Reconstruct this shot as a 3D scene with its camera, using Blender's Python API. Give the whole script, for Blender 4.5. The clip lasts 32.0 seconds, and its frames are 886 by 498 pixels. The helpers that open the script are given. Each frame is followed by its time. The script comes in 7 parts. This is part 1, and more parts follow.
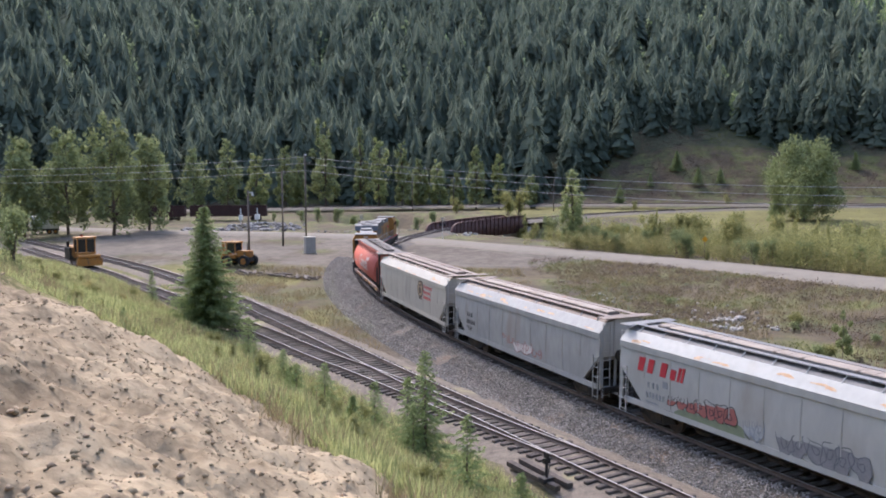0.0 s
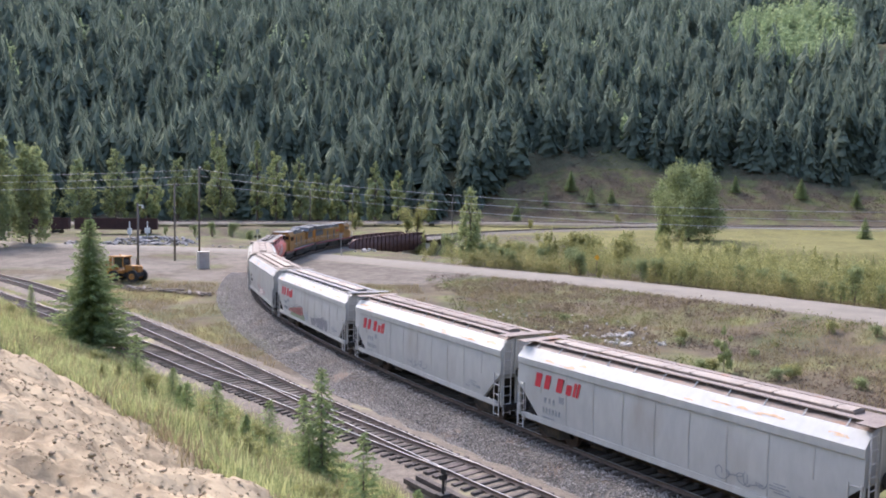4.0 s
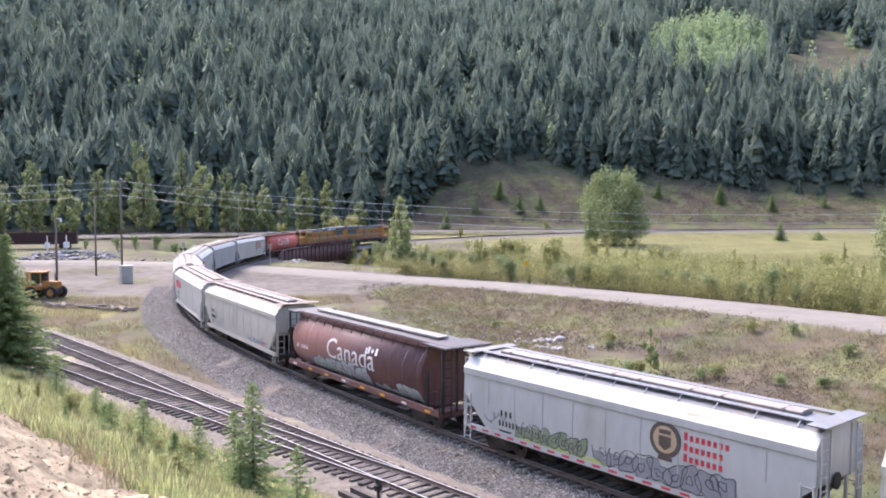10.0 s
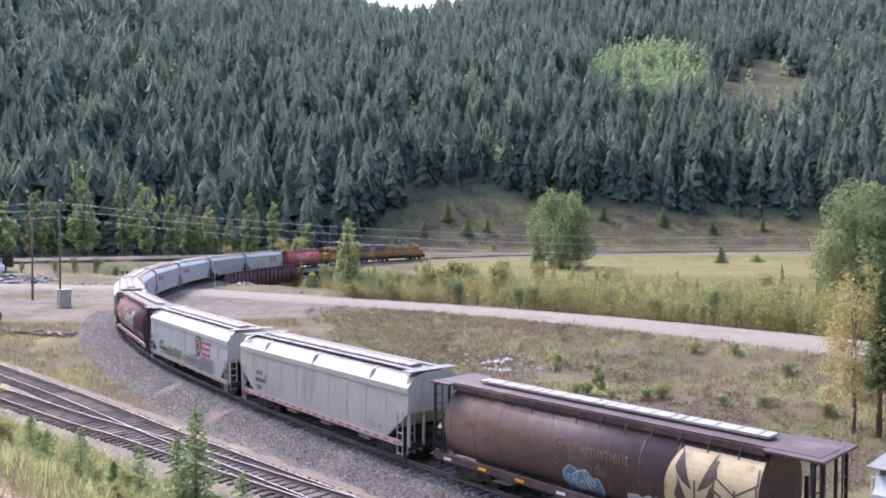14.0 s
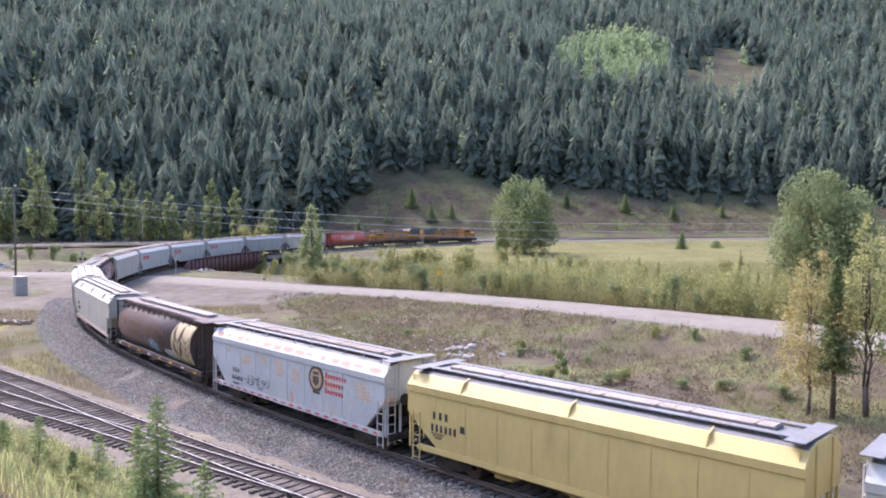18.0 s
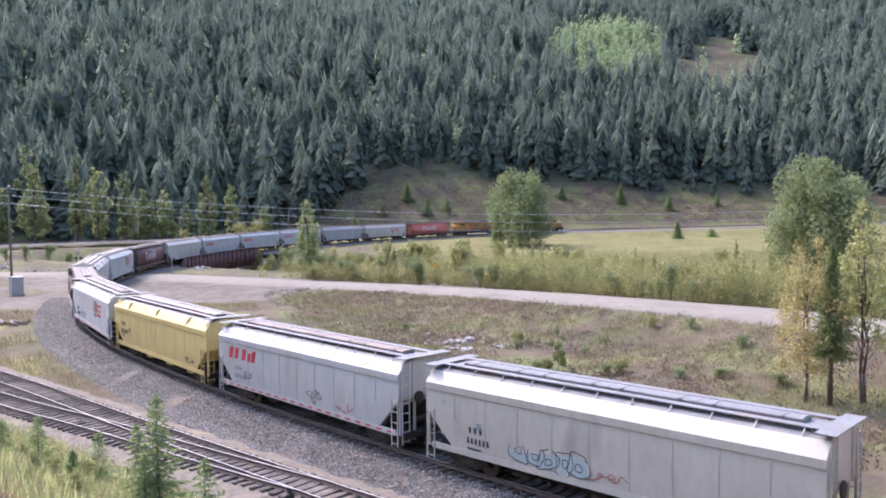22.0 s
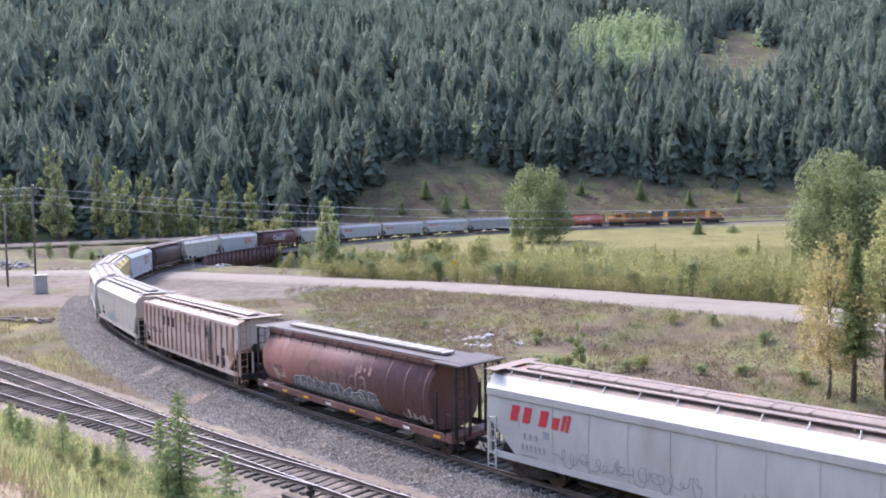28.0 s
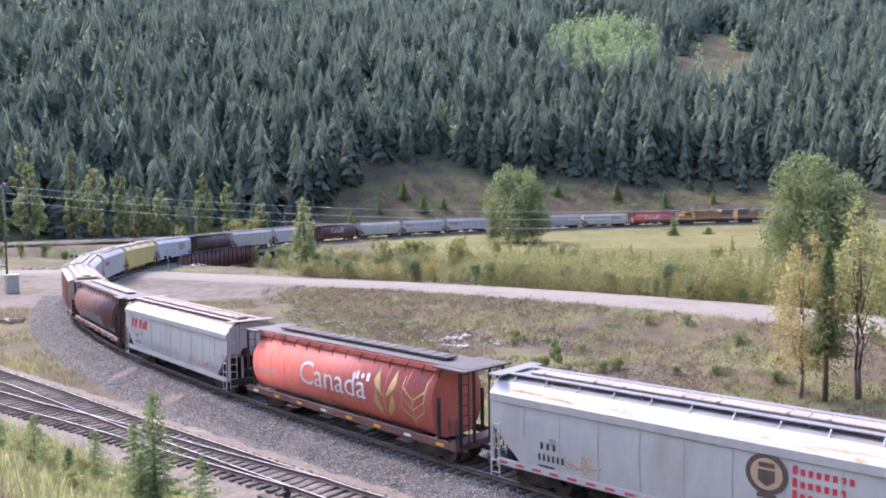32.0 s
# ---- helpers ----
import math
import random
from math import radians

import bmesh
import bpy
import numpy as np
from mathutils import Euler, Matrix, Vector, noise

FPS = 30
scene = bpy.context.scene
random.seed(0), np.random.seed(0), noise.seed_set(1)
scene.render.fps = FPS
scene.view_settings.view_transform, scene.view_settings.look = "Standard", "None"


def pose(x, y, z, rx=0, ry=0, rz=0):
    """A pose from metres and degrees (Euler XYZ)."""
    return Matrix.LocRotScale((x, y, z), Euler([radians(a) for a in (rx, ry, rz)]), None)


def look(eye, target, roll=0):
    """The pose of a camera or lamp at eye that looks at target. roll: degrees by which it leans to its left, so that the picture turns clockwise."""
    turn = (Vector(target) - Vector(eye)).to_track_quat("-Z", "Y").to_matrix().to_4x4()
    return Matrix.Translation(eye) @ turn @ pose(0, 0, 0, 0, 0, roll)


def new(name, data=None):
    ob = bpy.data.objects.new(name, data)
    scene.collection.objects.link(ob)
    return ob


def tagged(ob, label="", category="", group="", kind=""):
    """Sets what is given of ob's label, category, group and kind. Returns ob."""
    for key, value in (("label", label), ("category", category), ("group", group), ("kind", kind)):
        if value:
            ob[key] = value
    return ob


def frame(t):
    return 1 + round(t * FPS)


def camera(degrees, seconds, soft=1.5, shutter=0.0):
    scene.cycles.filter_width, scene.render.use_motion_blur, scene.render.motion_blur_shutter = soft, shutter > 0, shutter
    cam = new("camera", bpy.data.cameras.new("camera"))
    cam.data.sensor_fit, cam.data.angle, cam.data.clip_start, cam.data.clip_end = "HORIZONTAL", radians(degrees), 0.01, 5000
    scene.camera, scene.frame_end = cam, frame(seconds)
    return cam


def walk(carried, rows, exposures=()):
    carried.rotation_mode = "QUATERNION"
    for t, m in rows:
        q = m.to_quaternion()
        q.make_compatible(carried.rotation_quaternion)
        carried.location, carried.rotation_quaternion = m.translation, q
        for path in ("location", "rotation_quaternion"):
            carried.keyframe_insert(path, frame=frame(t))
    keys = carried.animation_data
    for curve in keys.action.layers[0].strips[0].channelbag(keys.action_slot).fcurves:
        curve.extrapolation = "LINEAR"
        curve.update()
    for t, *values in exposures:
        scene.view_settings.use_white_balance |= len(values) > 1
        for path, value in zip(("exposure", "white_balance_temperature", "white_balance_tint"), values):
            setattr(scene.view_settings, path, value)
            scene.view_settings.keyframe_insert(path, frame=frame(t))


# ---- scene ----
cam = camera(57.1, 32.0, soft=1.9)

# a hand-held camera on the bank, turning on the spot
PATH = [
    (0.0, pose(0, 0, 11.4, 84.80, 0.03, -0.26)),
    (0.5, pose(0, 0, 11.4, 85.15, 0.58, 0.38)),
    (1.0, pose(0, 0, 11.4, 85.28, 0.53, -0.38)),
    (1.5, pose(0, 0, 11.4, 85.34, 0.19, -1.67)),
    (2.0, pose(0, 0, 11.4, 85.64, -0.05, -3.29)),
    (2.5, pose(0, 0, 11.4, 85.80, -0.35, -5.91)),
    (3.0, pose(0, 0, 11.4, 85.88, -0.64, -6.64)),
    (3.5, pose(0, 0, 11.4, 85.98, -1.02, -7.20)),
    (5.5, pose(0, 0, 11.4, 86.11, -0.66, -7.83)),
    (6.0, pose(0, 0, 11.4, 86.24, -0.50, -8.48)),
    (6.5, pose(0, 0, 11.4, 86.31, -0.51, -8.61)),
    (7.0, pose(0, 0, 11.4, 86.67, -0.61, -9.20)),
    (7.5, pose(0, 0, 11.4, 86.72, -0.50, -9.87)),
    (8.0, pose(0, 0, 11.4, 86.66, -0.42, -9.94)),
    (8.5, pose(0, 0, 11.4, 86.74, -0.52, -10.34)),
    (9.0, pose(0, 0, 11.4, 86.63, -0.42, -10.81)),
    (9.5, pose(0, 0, 11.4, 86.51, -0.44, -11.70)),
    (10.0, pose(0, 0, 11.4, 86.67, -0.26, -12.24)),
    (10.5, pose(0, 0, 11.4, 86.93, -0.12, -12.64)),
    (11.0, pose(0, 0, 11.4, 87.13, -0.04, -13.02)),
    (11.5, pose(0, 0, 11.4, 87.67, 0.00, -14.40)),
    (12.0, pose(0, 0, 11.4, 87.89, 0.26, -15.73)),
    (12.5, pose(0, 0, 11.4, 88.27, 0.50, -15.87)),
    (13.0, pose(0, 0, 11.4, 88.22, 0.39, -15.66)),
    (13.5, pose(0, 0, 11.4, 88.27, -0.08, -15.76)),
    (14.0, pose(0, 0, 11.4, 88.27, -0.34, -15.89)),
    (14.5, pose(0, 0, 11.4, 88.14, -0.26, -16.17)),
    (16.5, pose(0, 0, 11.4, 88.04, -0.20, -17.32)),
    (17.0, pose(0, 0, 11.4, 88.21, -0.20, -17.51)),
    (17.5, pose(0, 0, 11.4, 87.82, -0.18, -18.18)),
    (18.0, pose(0, 0, 11.4, 87.32, -0.41, -18.41)),
    (18.5, pose(0, 0, 11.4, 87.10, -0.27, -18.65)),
    (19.0, pose(0, 0, 11.4, 86.74, 0.06, -17.74)),
    (19.5, pose(0, 0, 11.4, 86.29, 0.22, -17.44)),
    (20.0, pose(0, 0, 11.4, 86.47, 0.35, -17.72)),
    (20.5, pose(0, 0, 11.4, 86.62, 0.40, -18.08)),
    (21.0, pose(0, 0, 11.4, 86.78, 0.51, -18.21)),
    (21.5, pose(0, 0, 11.4, 86.66, 0.52, -18.43)),
    (22.0, pose(0, 0, 11.4, 86.86, 0.51, -18.72)),
    (22.5, pose(0, 0, 11.4, 87.14, 0.44, -18.89)),
    (23.0, pose(0, 0, 11.4, 87.30, 0.42, -19.19)),
    (23.5, pose(0, 0, 11.4, 87.26, 0.31, -19.48)),
    (24.0, pose(0, 0, 11.4, 86.95, 0.60, -19.41)),
    (24.5, pose(0, 0, 11.4, 86.59, 0.86, -18.88)),
    (25.0, pose(0, 0, 11.4, 86.90, 0.91, -17.46)),
    (25.5, pose(0, 0, 11.4, 86.99, 0.85, -17.54)),
    (27.5, pose(0, 0, 11.4, 86.63, 0.92, -17.32)),
    (28.0, pose(0, 0, 11.4, 86.66, 0.80, -17.40)),
    (28.5, pose(0, 0, 11.4, 86.78, 0.94, -17.49)),
    (29.0, pose(0, 0, 11.4, 86.68, 0.96, -17.67)),
    (29.5, pose(0, 0, 11.4, 86.56, 0.80, -18.10)),
    (30.0, pose(0, 0, 11.4, 86.60, 0.74, -18.34)),
    (30.5, pose(0, 0, 11.4, 86.70, 0.79, -18.43)),
    (31.0, pose(0, 0, 11.4, 86.71, 0.76, -18.51)),
    (31.5, pose(0, 0, 11.4, 86.69, 0.55, -18.67)),
    (32.0, pose(0, 0, 11.4, 86.67, 0.56, -18.98)),
]
EXPOSURES = [(0.0, 1.52, 6000, 18), (2.0, 1.47, 6000, 18), (2.6, 1.85, 6000, 18), (3.3, 1.85, 6000, 18), (5.4, 1.75, 5950, 21), (6.1, 1.77, 5950, 21), (7.0, 2.15, 5950, 22), (9.0, 2.25, 5950, 22), (12.0, 2.05, 5900, 24), (24.0, 2.1, 5800, 25), (28.0, 2.12, 5800, 23), (32.0, 2.15, 5800, 26)]
walk(cam, PATH, EXPOSURES)

# ---- sky and sun: bright broken cloud, the sun ahead and a little to the left ----
SUN_AZ, SUN_EL = radians(24), radians(46)
world = bpy.data.worlds.new("sky")
scene.world = world
world.use_nodes = True
wn = world.node_tree.nodes
sky = wn.new("ShaderNodeTexSky")
sky.sky_type, sky.sun_disc = "NISHITA", False
sky.sun_elevation, sky.sun_rotation = SUN_EL, -SUN_AZ
sky.air_density, sky.dust_density = 1.2, 3.0
world.node_tree.links.new(sky.outputs[0], wn["Background"].inputs[0])
wn["Background"].inputs[1].default_value = 0.15
sun = new("sun", bpy.data.lights.new("sun", "SUN"))
sun.data.energy, sun.data.angle, sun.data.color = 1.1, radians(6), (1.0, 0.92, 0.80)
sun.matrix_world = look((-math.sin(SUN_AZ) * 100 * math.cos(SUN_EL), math.cos(SUN_AZ) * 100 * math.cos(SUN_EL), 100 * math.sin(SUN_EL)), (0, 0, 0))


# ---- materials ----
def mat(name, a, b=None, size=1.0, rough=0.8, metal=0.0, bump=0.3, vary=0.0, island=False, stain=None, stain_size=2.0, stain_at=0.58, streak=1.0, spec=0.3):
    """A surface of two colours mixed by noise at two scales, with relief; vary: how far its pieces differ; stain: a third colour in patches."""
    m = bpy.data.materials.new(name)
    m.use_nodes = True
    n, l = m.node_tree.nodes, m.node_tree.links
    bsdf = n["Principled BSDF"]
    b = b or tuple(c * 0.75 for c in a)
    co = n.new("ShaderNodeTexCoord")
    mp = n.new("ShaderNodeMapping")
    mp.inputs["Scale"].default_value = (1, 1, streak)
    l.new(co.outputs["Object"], mp.inputs["Vector"])
    n1, n2 = n.new("ShaderNodeTexNoise"), n.new("ShaderNodeTexNoise")
    n1.inputs["Scale"].default_value, n1.inputs["Detail"].default_value = 1.0 / size, 6
    n2.inputs["Scale"].default_value, n2.inputs["Detail"].default_value = 9.0 / size, 4
    l.new(mp.outputs[0], n1.inputs["Vector"])
    l.new(mp.outputs[0], n2.inputs["Vector"])
    add = n.new("ShaderNodeMath")
    add.operation = "ADD"
    l.new(n1.outputs["Fac"], add.inputs[0])
    l.new(n2.outputs["Fac"], add.inputs[1])
    ramp = n.new("ShaderNodeValToRGB")
    half = n.new("ShaderNodeMath")
    half.operation = "MULTIPLY"
    half.inputs[1].default_value = 0.5
    l.new(add.outputs[0], half.inputs[0])
    l.new(half.outputs[0], ramp.inputs[0])
    e = ramp.color_ramp.elements
    e[0].position, e[1].position = 0.38, 0.62
    e[0].color, e[1].color = (*b, 1), (*a, 1)
    colour = ramp.outputs[0]
    if stain:
        n3 = n.new("ShaderNodeTexNoise")
        n3.inputs["Scale"].default_value, n3.inputs["Detail"].default_value = 1.0 / stain_size, 5
        l.new(mp.outputs[0], n3.inputs["Vector"])
        r3 = n.new("ShaderNodeValToRGB")
        r3.color_ramp.elements[0].position, r3.color_ramp.elements[1].position = stain_at, stain_at + 0.12
        l.new(n3.outputs["Fac"], r3.inputs[0])
        mx = n.new("ShaderNodeMix")
        mx.data_type = "RGBA"
        l.new(r3.outputs[0], mx.inputs["Factor"])
        l.new(colour, mx.inputs["A"])
        mx.inputs["B"].default_value = (*stain, 1)
        colour = mx.outputs["Result"]
    if vary:
        if island:
            src = n.new("ShaderNodeNewGeometry").outputs["Random Per Island"]
        else:
            src = n.new("ShaderNodeObjectInfo").outputs["Random"]
        mr = n.new("ShaderNodeMapRange")
        mr.inputs["To Min"].default_value, mr.inputs["To Max"].default_value = 1 - vary, 1 + vary
        l.new(src, mr.inputs["Value"])
        hs = n.new("ShaderNodeHueSaturation")
        l.new(mr.outputs[0], hs.inputs["Value"])
        l.new(colour, hs.inputs["Color"])
        hm = n.new("ShaderNodeMapRange")
        hm.inputs["To Min"].default_value, hm.inputs["To Max"].default_value = 0.5 + vary * 0.05, 0.5 - vary * 0.05
        l.new(src, hm.inputs["Value"])
        l.new(hm.outputs[0], hs.inputs["Hue"])
        colour = hs.outputs[0]
    l.new(colour, bsdf.inputs["Base Color"])
    bsdf.inputs["Roughness"].default_value, bsdf.inputs["Metallic"].default_value = rough, metal
    bsdf.inputs["Specular IOR Level"].default_value = spec
    if bump:
        bp = n.new("ShaderNodeBump")
        bp.inputs["Strength"].default_value, bp.inputs["Distance"].default_value = bump, 0.05 * size
        l.new(half.outputs[0], bp.inputs["Height"])
        l.new(bp.outputs[0], bsdf.inputs["Normal"])
    return m


def leaf_mat(name, a, b, vary=0.3, glow=0.25, size=0.8):
    """Foliage: the light passes partly through; its clumps differ."""
    m = mat(name, a, b, size, 0.9, bump=0, vary=vary, island=True, spec=0.05)
    n, l = m.node_tree.nodes, m.node_tree.links
    tr, mix = n.new("ShaderNodeBsdfTranslucent"), n.new("ShaderNodeMixShader")
    src = n["Principled BSDF"].inputs["Base Color"].links[0].from_socket
    l.new(src, tr.inputs["Color"])
    mix.inputs[0].default_value = glow
    l.new(n["Principled BSDF"].outputs[0], mix.inputs[1])
    l.new(tr.outputs[0], mix.inputs[2])
    l.new(mix.outputs[0], n["Material Output"].inputs["Surface"])
    return m


M = {
    "rail": mat("rusty_rail_steel", (0.16, 0.115, 0.09), (0.10, 0.075, 0.06), 0.6, 0.7, 0.1, 0.1),
    # worn rail heads: their sheen is put into a pale matt colour
    "railhead": mat("rail_head_painted_sheen", (0.36, 0.34, 0.32), (0.27, 0.25, 0.235), 0.6, 0.6, 0.0, 0.02, spec=0.5),
    "sleeper": mat("sleeper_wood", (0.115, 0.094, 0.078), (0.048, 0.04, 0.034), 0.5, 0.9, vary=0.35, bump=0.5),
    "ballast": mat("ballast_stone", (0.138, 0.124, 0.106), (0.06, 0.053, 0.045), 0.16, 0.95, bump=1.0, stain=(0.135, 0.098, 0.07), stain_size=3.0, stain_at=0.53),
    "cinder": mat("siding_gravel", (0.20, 0.165, 0.128), (0.095, 0.078, 0.06), 0.3, 0.95, bump=0.9, stain=(0.23, 0.205, 0.115), stain_size=2.2, stain_at=0.58),
    "stone": mat("loose_stone", (0.30, 0.28, 0.252), (0.165, 0.152, 0.136), 0.4, 0.9, vary=0.65, island=True, bump=0.5),
    "clod": mat("dry_clod", (0.34, 0.265, 0.17), (0.25, 0.19, 0.122), 0.4, 0.95, vary=0.2, island=True, bump=0.4),
    "stones": mat("boulder_stone", (0.50, 0.465, 0.42), (0.33, 0.305, 0.27), 0.6, 0.9, bump=0.6, vary=0.25),
    "rubble": mat("grey_rubble", (0.30, 0.285, 0.27), (0.16, 0.15, 0.145), 0.6, 0.9, bump=0.6, vary=0.3),
    "road": mat("gravel_road", (0.205, 0.178, 0.142), (0.155, 0.135, 0.108), 1.4, 0.95, bump=0.4, stain=(0.14, 0.122, 0.098), stain_size=7.0),
    "white": mat("white_car_paint", (0.435, 0.435, 0.41), (0.375, 0.375, 0.355), 2.6, 0.5, 0.0, 0.05, stain=(0.345, 0.325, 0.29), stain_size=2.2, stain_at=0.6, streak=0.35),
    "grey": mat("grey_car_paint", (0.36, 0.36, 0.345), (0.29, 0.29, 0.28), 2.2, 0.55, 0.0, 0.05, stain=(0.30, 0.27, 0.24), stain_size=2.0, stain_at=0.6, streak=0.35),
    "cream": mat("off_white_car_paint", (0.46, 0.435, 0.375), (0.395, 0.37, 0.32), 2.4, 0.5, 0.0, 0.05, stain=(0.33, 0.30, 0.265), stain_size=2.0, stain_at=0.61, streak=0.35),
    "patchy": mat("rust_patched_white_paint", (0.46, 0.48, 0.485), (0.39, 0.41, 0.415), 2.0, 0.6, 0.0, 0.08, stain=(0.50, 0.30, 0.19), stain_size=0.9, stain_at=0.62, streak=0.6),
    "yellow": mat("yellow_car_paint", (0.56, 0.44, 0.175), (0.48, 0.375, 0.15), 2.4, 0.5, 0.0, 0.05, stain=(0.40, 0.30, 0.12), stain_size=2.2, stain_at=0.62, streak=0.35),
    "brown": mat("oxide_brown_paint", (0.165, 0.085, 0.075), (0.115, 0.060, 0.054), 1.8, 0.5, 0.0, 0.05, stain=(0.20, 0.135, 0.12), stain_size=1.6, stain_at=0.6, streak=0.4),
    "umber": mat("dark_umber_paint", (0.10, 0.066, 0.060), (0.068, 0.046, 0.042), 1.8, 0.5, 0.0, 0.05, stain=(0.15, 0.105, 0.09), stain_size=1.4, stain_at=0.6, streak=0.4),
    "red": mat("faded_red_paint", (0.58, 0.165, 0.125), (0.48, 0.13, 0.10), 1.8, 0.5, 0.0, 0.05, stain=(0.30, 0.07, 0.055), stain_size=1.5, stain_at=0.6, streak=0.4),
    "rusty": mat("rusted_pale_paint", (0.60, 0.50, 0.42), (0.46, 0.36, 0.29), 0.8, 0.75, 0.0, 0.15, stain=(0.34, 0.20, 0.145), stain_size=0.7, stain_at=0.56, streak=0.3),
    "rib": mat("rusted_rib", (0.34, 0.19, 0.14), (0.46, 0.30, 0.23), 0.5, 0.8, bump=0.2),
    "roofrust": mat("weathered_roof_steel", (0.24, 0.195, 0.16), (0.17, 0.13, 0.105), 0.8, 0.65, 0.0, 0.1, stain=(0.24, 0.13, 0.08), stain_size=0.8, stain_at=0.6),
    "roofgrey": mat("galvanised_roof", (0.20, 0.195, 0.19), (0.15, 0.145, 0.14), 1.2, 0.6, 0.0, 0.05, stain=(0.20, 0.165, 0.14), stain_size=1.5),
    "hatchwhite": mat("pale_hatch_cover", (0.34, 0.315, 0.28), (0.26, 0.235, 0.21), 0.8, 0.5, 0.0, 0.05, stain=(0.36, 0.30, 0.25), stain_size=0.6),
    "hatchtan": mat("tan_hatch_cover", (0.33, 0.275, 0.22), (0.25, 0.205, 0.165), 0.8, 0.6, 0.0, 0.05, stain=(0.22, 0.165, 0.125), stain_size=0.7),
    "dark": mat("grimy_black_steel", (0.045, 0.042, 0.04), (0.025, 0.023, 0.022), 0.7, 0.7, 0.2, 0.2, stain=(0.09, 0.07, 0.055), stain_size=0.8),
    "wheel": mat("wheel_steel", (0.12, 0.085, 0.065), (0.06, 0.05, 0.045), 0.4, 0.6, 0.4, 0.1),
    "ladderwhite": mat("pale_ladder_steel", (0.55, 0.54, 0.52), (0.40, 0.38, 0.36), 0.4, 0.5, 0.0, 0.05),
    "bridge": mat("oxide_red_girder", (0.125, 0.058, 0.048), (0.075, 0.040, 0.036), 1.5, 0.7, 0.0, 0.2, stain=(0.17, 0.10, 0.08), stain_size=1.2),
    "locoyellow": mat("locomotive_yellow_paint", (0.37, 0.19, 0.055), (0.28, 0.14, 0.04), 2.0, 0.45, bump=0.03, stain=(0.25, 0.14, 0.05), stain_size=1.5),
    "locogrey": mat("locomotive_grey_paint", (0.13, 0.135, 0.14), (0.09, 0.09, 0.095), 2.0, 0.5, bump=0.03),
    "machine": mat("machine_yellow_paint", (0.46, 0.21, 0.045), (0.34, 0.145, 0.035), 0.8, 0.6, bump=0.1, stain=(0.15, 0.10, 0.06), stain_size=0.5, stain_at=0.54),
    "tyre": mat("tyre_rubber", (0.025, 0.024, 0.023), (0.04, 0.037, 0.033), 0.3, 0.9, bump=0.3),
    "timber": mat("weathered_pole_wood", (0.20, 0.165, 0.135), (0.12, 0.10, 0.085), 0.5, 0.9, bump=0.4, streak=0.1),
    "concrete": mat("cabinet_metal", (0.42, 0.405, 0.36), (0.34, 0.325, 0.29), 0.7, 0.6, bump=0.05),
    "glass": mat("dark_window_glass", (0.02, 0.025, 0.03), (0.015, 0.018, 0.02), 1.0, 0.08, bump=0, spec=0.6),
    "wire": mat("cable_metal", (0.42, 0.42, 0.43), (0.34, 0.34, 0.35), 1.0, 0.5, 0.5, 0),
    "sign_yellow": mat("sign_yellow", (0.75, 0.36, 0.02), (0.68, 0.32, 0.02), 0.5, 0.5, bump=0),
    "sign_white": mat("sign_white", (0.75, 0.75, 0.73), (0.65, 0.65, 0.63), 0.5, 0.5, bump=0),
    "lampred": mat("signal_red_lens", (0.30, 0.02, 0.02), (0.2, 0.02, 0.02), 0.3, 0.2, bump=0),
    "ink": mat("black_lettering", (0.035, 0.035, 0.038), (0.05, 0.05, 0.052), 0.5, 0.6, bump=0),
    "inkred": mat("red_lettering", (0.52, 0.045, 0.06), (0.43, 0.04, 0.05), 0.5, 0.6, bump=0),
    "inkwhite": mat("white_lettering", (0.72, 0.69, 0.66), (0.55, 0.52, 0.49), 0.5, 0.6, bump=0),
    "inkgold": mat("gold_lettering", (0.47, 0.33, 0.14), (0.36, 0.25, 0.10), 0.5, 0.6, bump=0),
    "inkblue": mat("blue_paint", (0.13, 0.26, 0.38), (0.08, 0.17, 0.27), 0.4, 0.6, bump=0),
    "inkgreen": mat("green_paint", (0.44, 0.50, 0.16), (0.34, 0.40, 0.13), 0.4, 0.6, bump=0),
    "inkgrey": mat("grey_paint", (0.30, 0.32, 0.33), (0.22, 0.23, 0.25), 0.4, 0.6, bump=0),
    "inkworn": mat("worn_gold_lettering", (0.22, 0.14, 0.085), (0.13, 0.075, 0.055), 0.5, 0.6, bump=0),
    "panelcream": mat("cream_panel_paint", (0.50, 0.41, 0.24), (0.42, 0.33, 0.19), 0.8, 0.6, bump=0, stain=(0.28, 0.19, 0.12), stain_size=0.6, stain_at=0.63),
    "rustspot": mat("deep_rust", (0.40, 0.24, 0.18), (0.46, 0.33, 0.25), 0.3, 0.8, bump=0),
    # rusted red, with the gondolas' shade put into the dark base colour
    "gondola": mat("shade_darkened_gondola_rust", (0.075, 0.036, 0.032), (0.05, 0.028, 0.026), 1.5, 0.8, bump=0.2),
    "farballast": mat("dirty_far_ballast", (0.17, 0.145, 0.115), (0.09, 0.078, 0.062), 0.5, 0.95, bump=0.6, stain=(0.13, 0.125, 0.06), stain_size=5.0),
    "cresttan": mat("tan_crest_field", (0.46, 0.34, 0.22), (0.38, 0.28, 0.18), 0.4, 0.6, bump=0),
    "crestdark": mat("dark_crest_ring", (0.075, 0.06, 0.05), (0.11, 0.085, 0.07), 0.4, 0.6, bump=0),
    "inksilver": mat("silver_spray", (0.46, 0.47, 0.47), (0.30, 0.33, 0.36), 0.5, 0.5, bump=0),
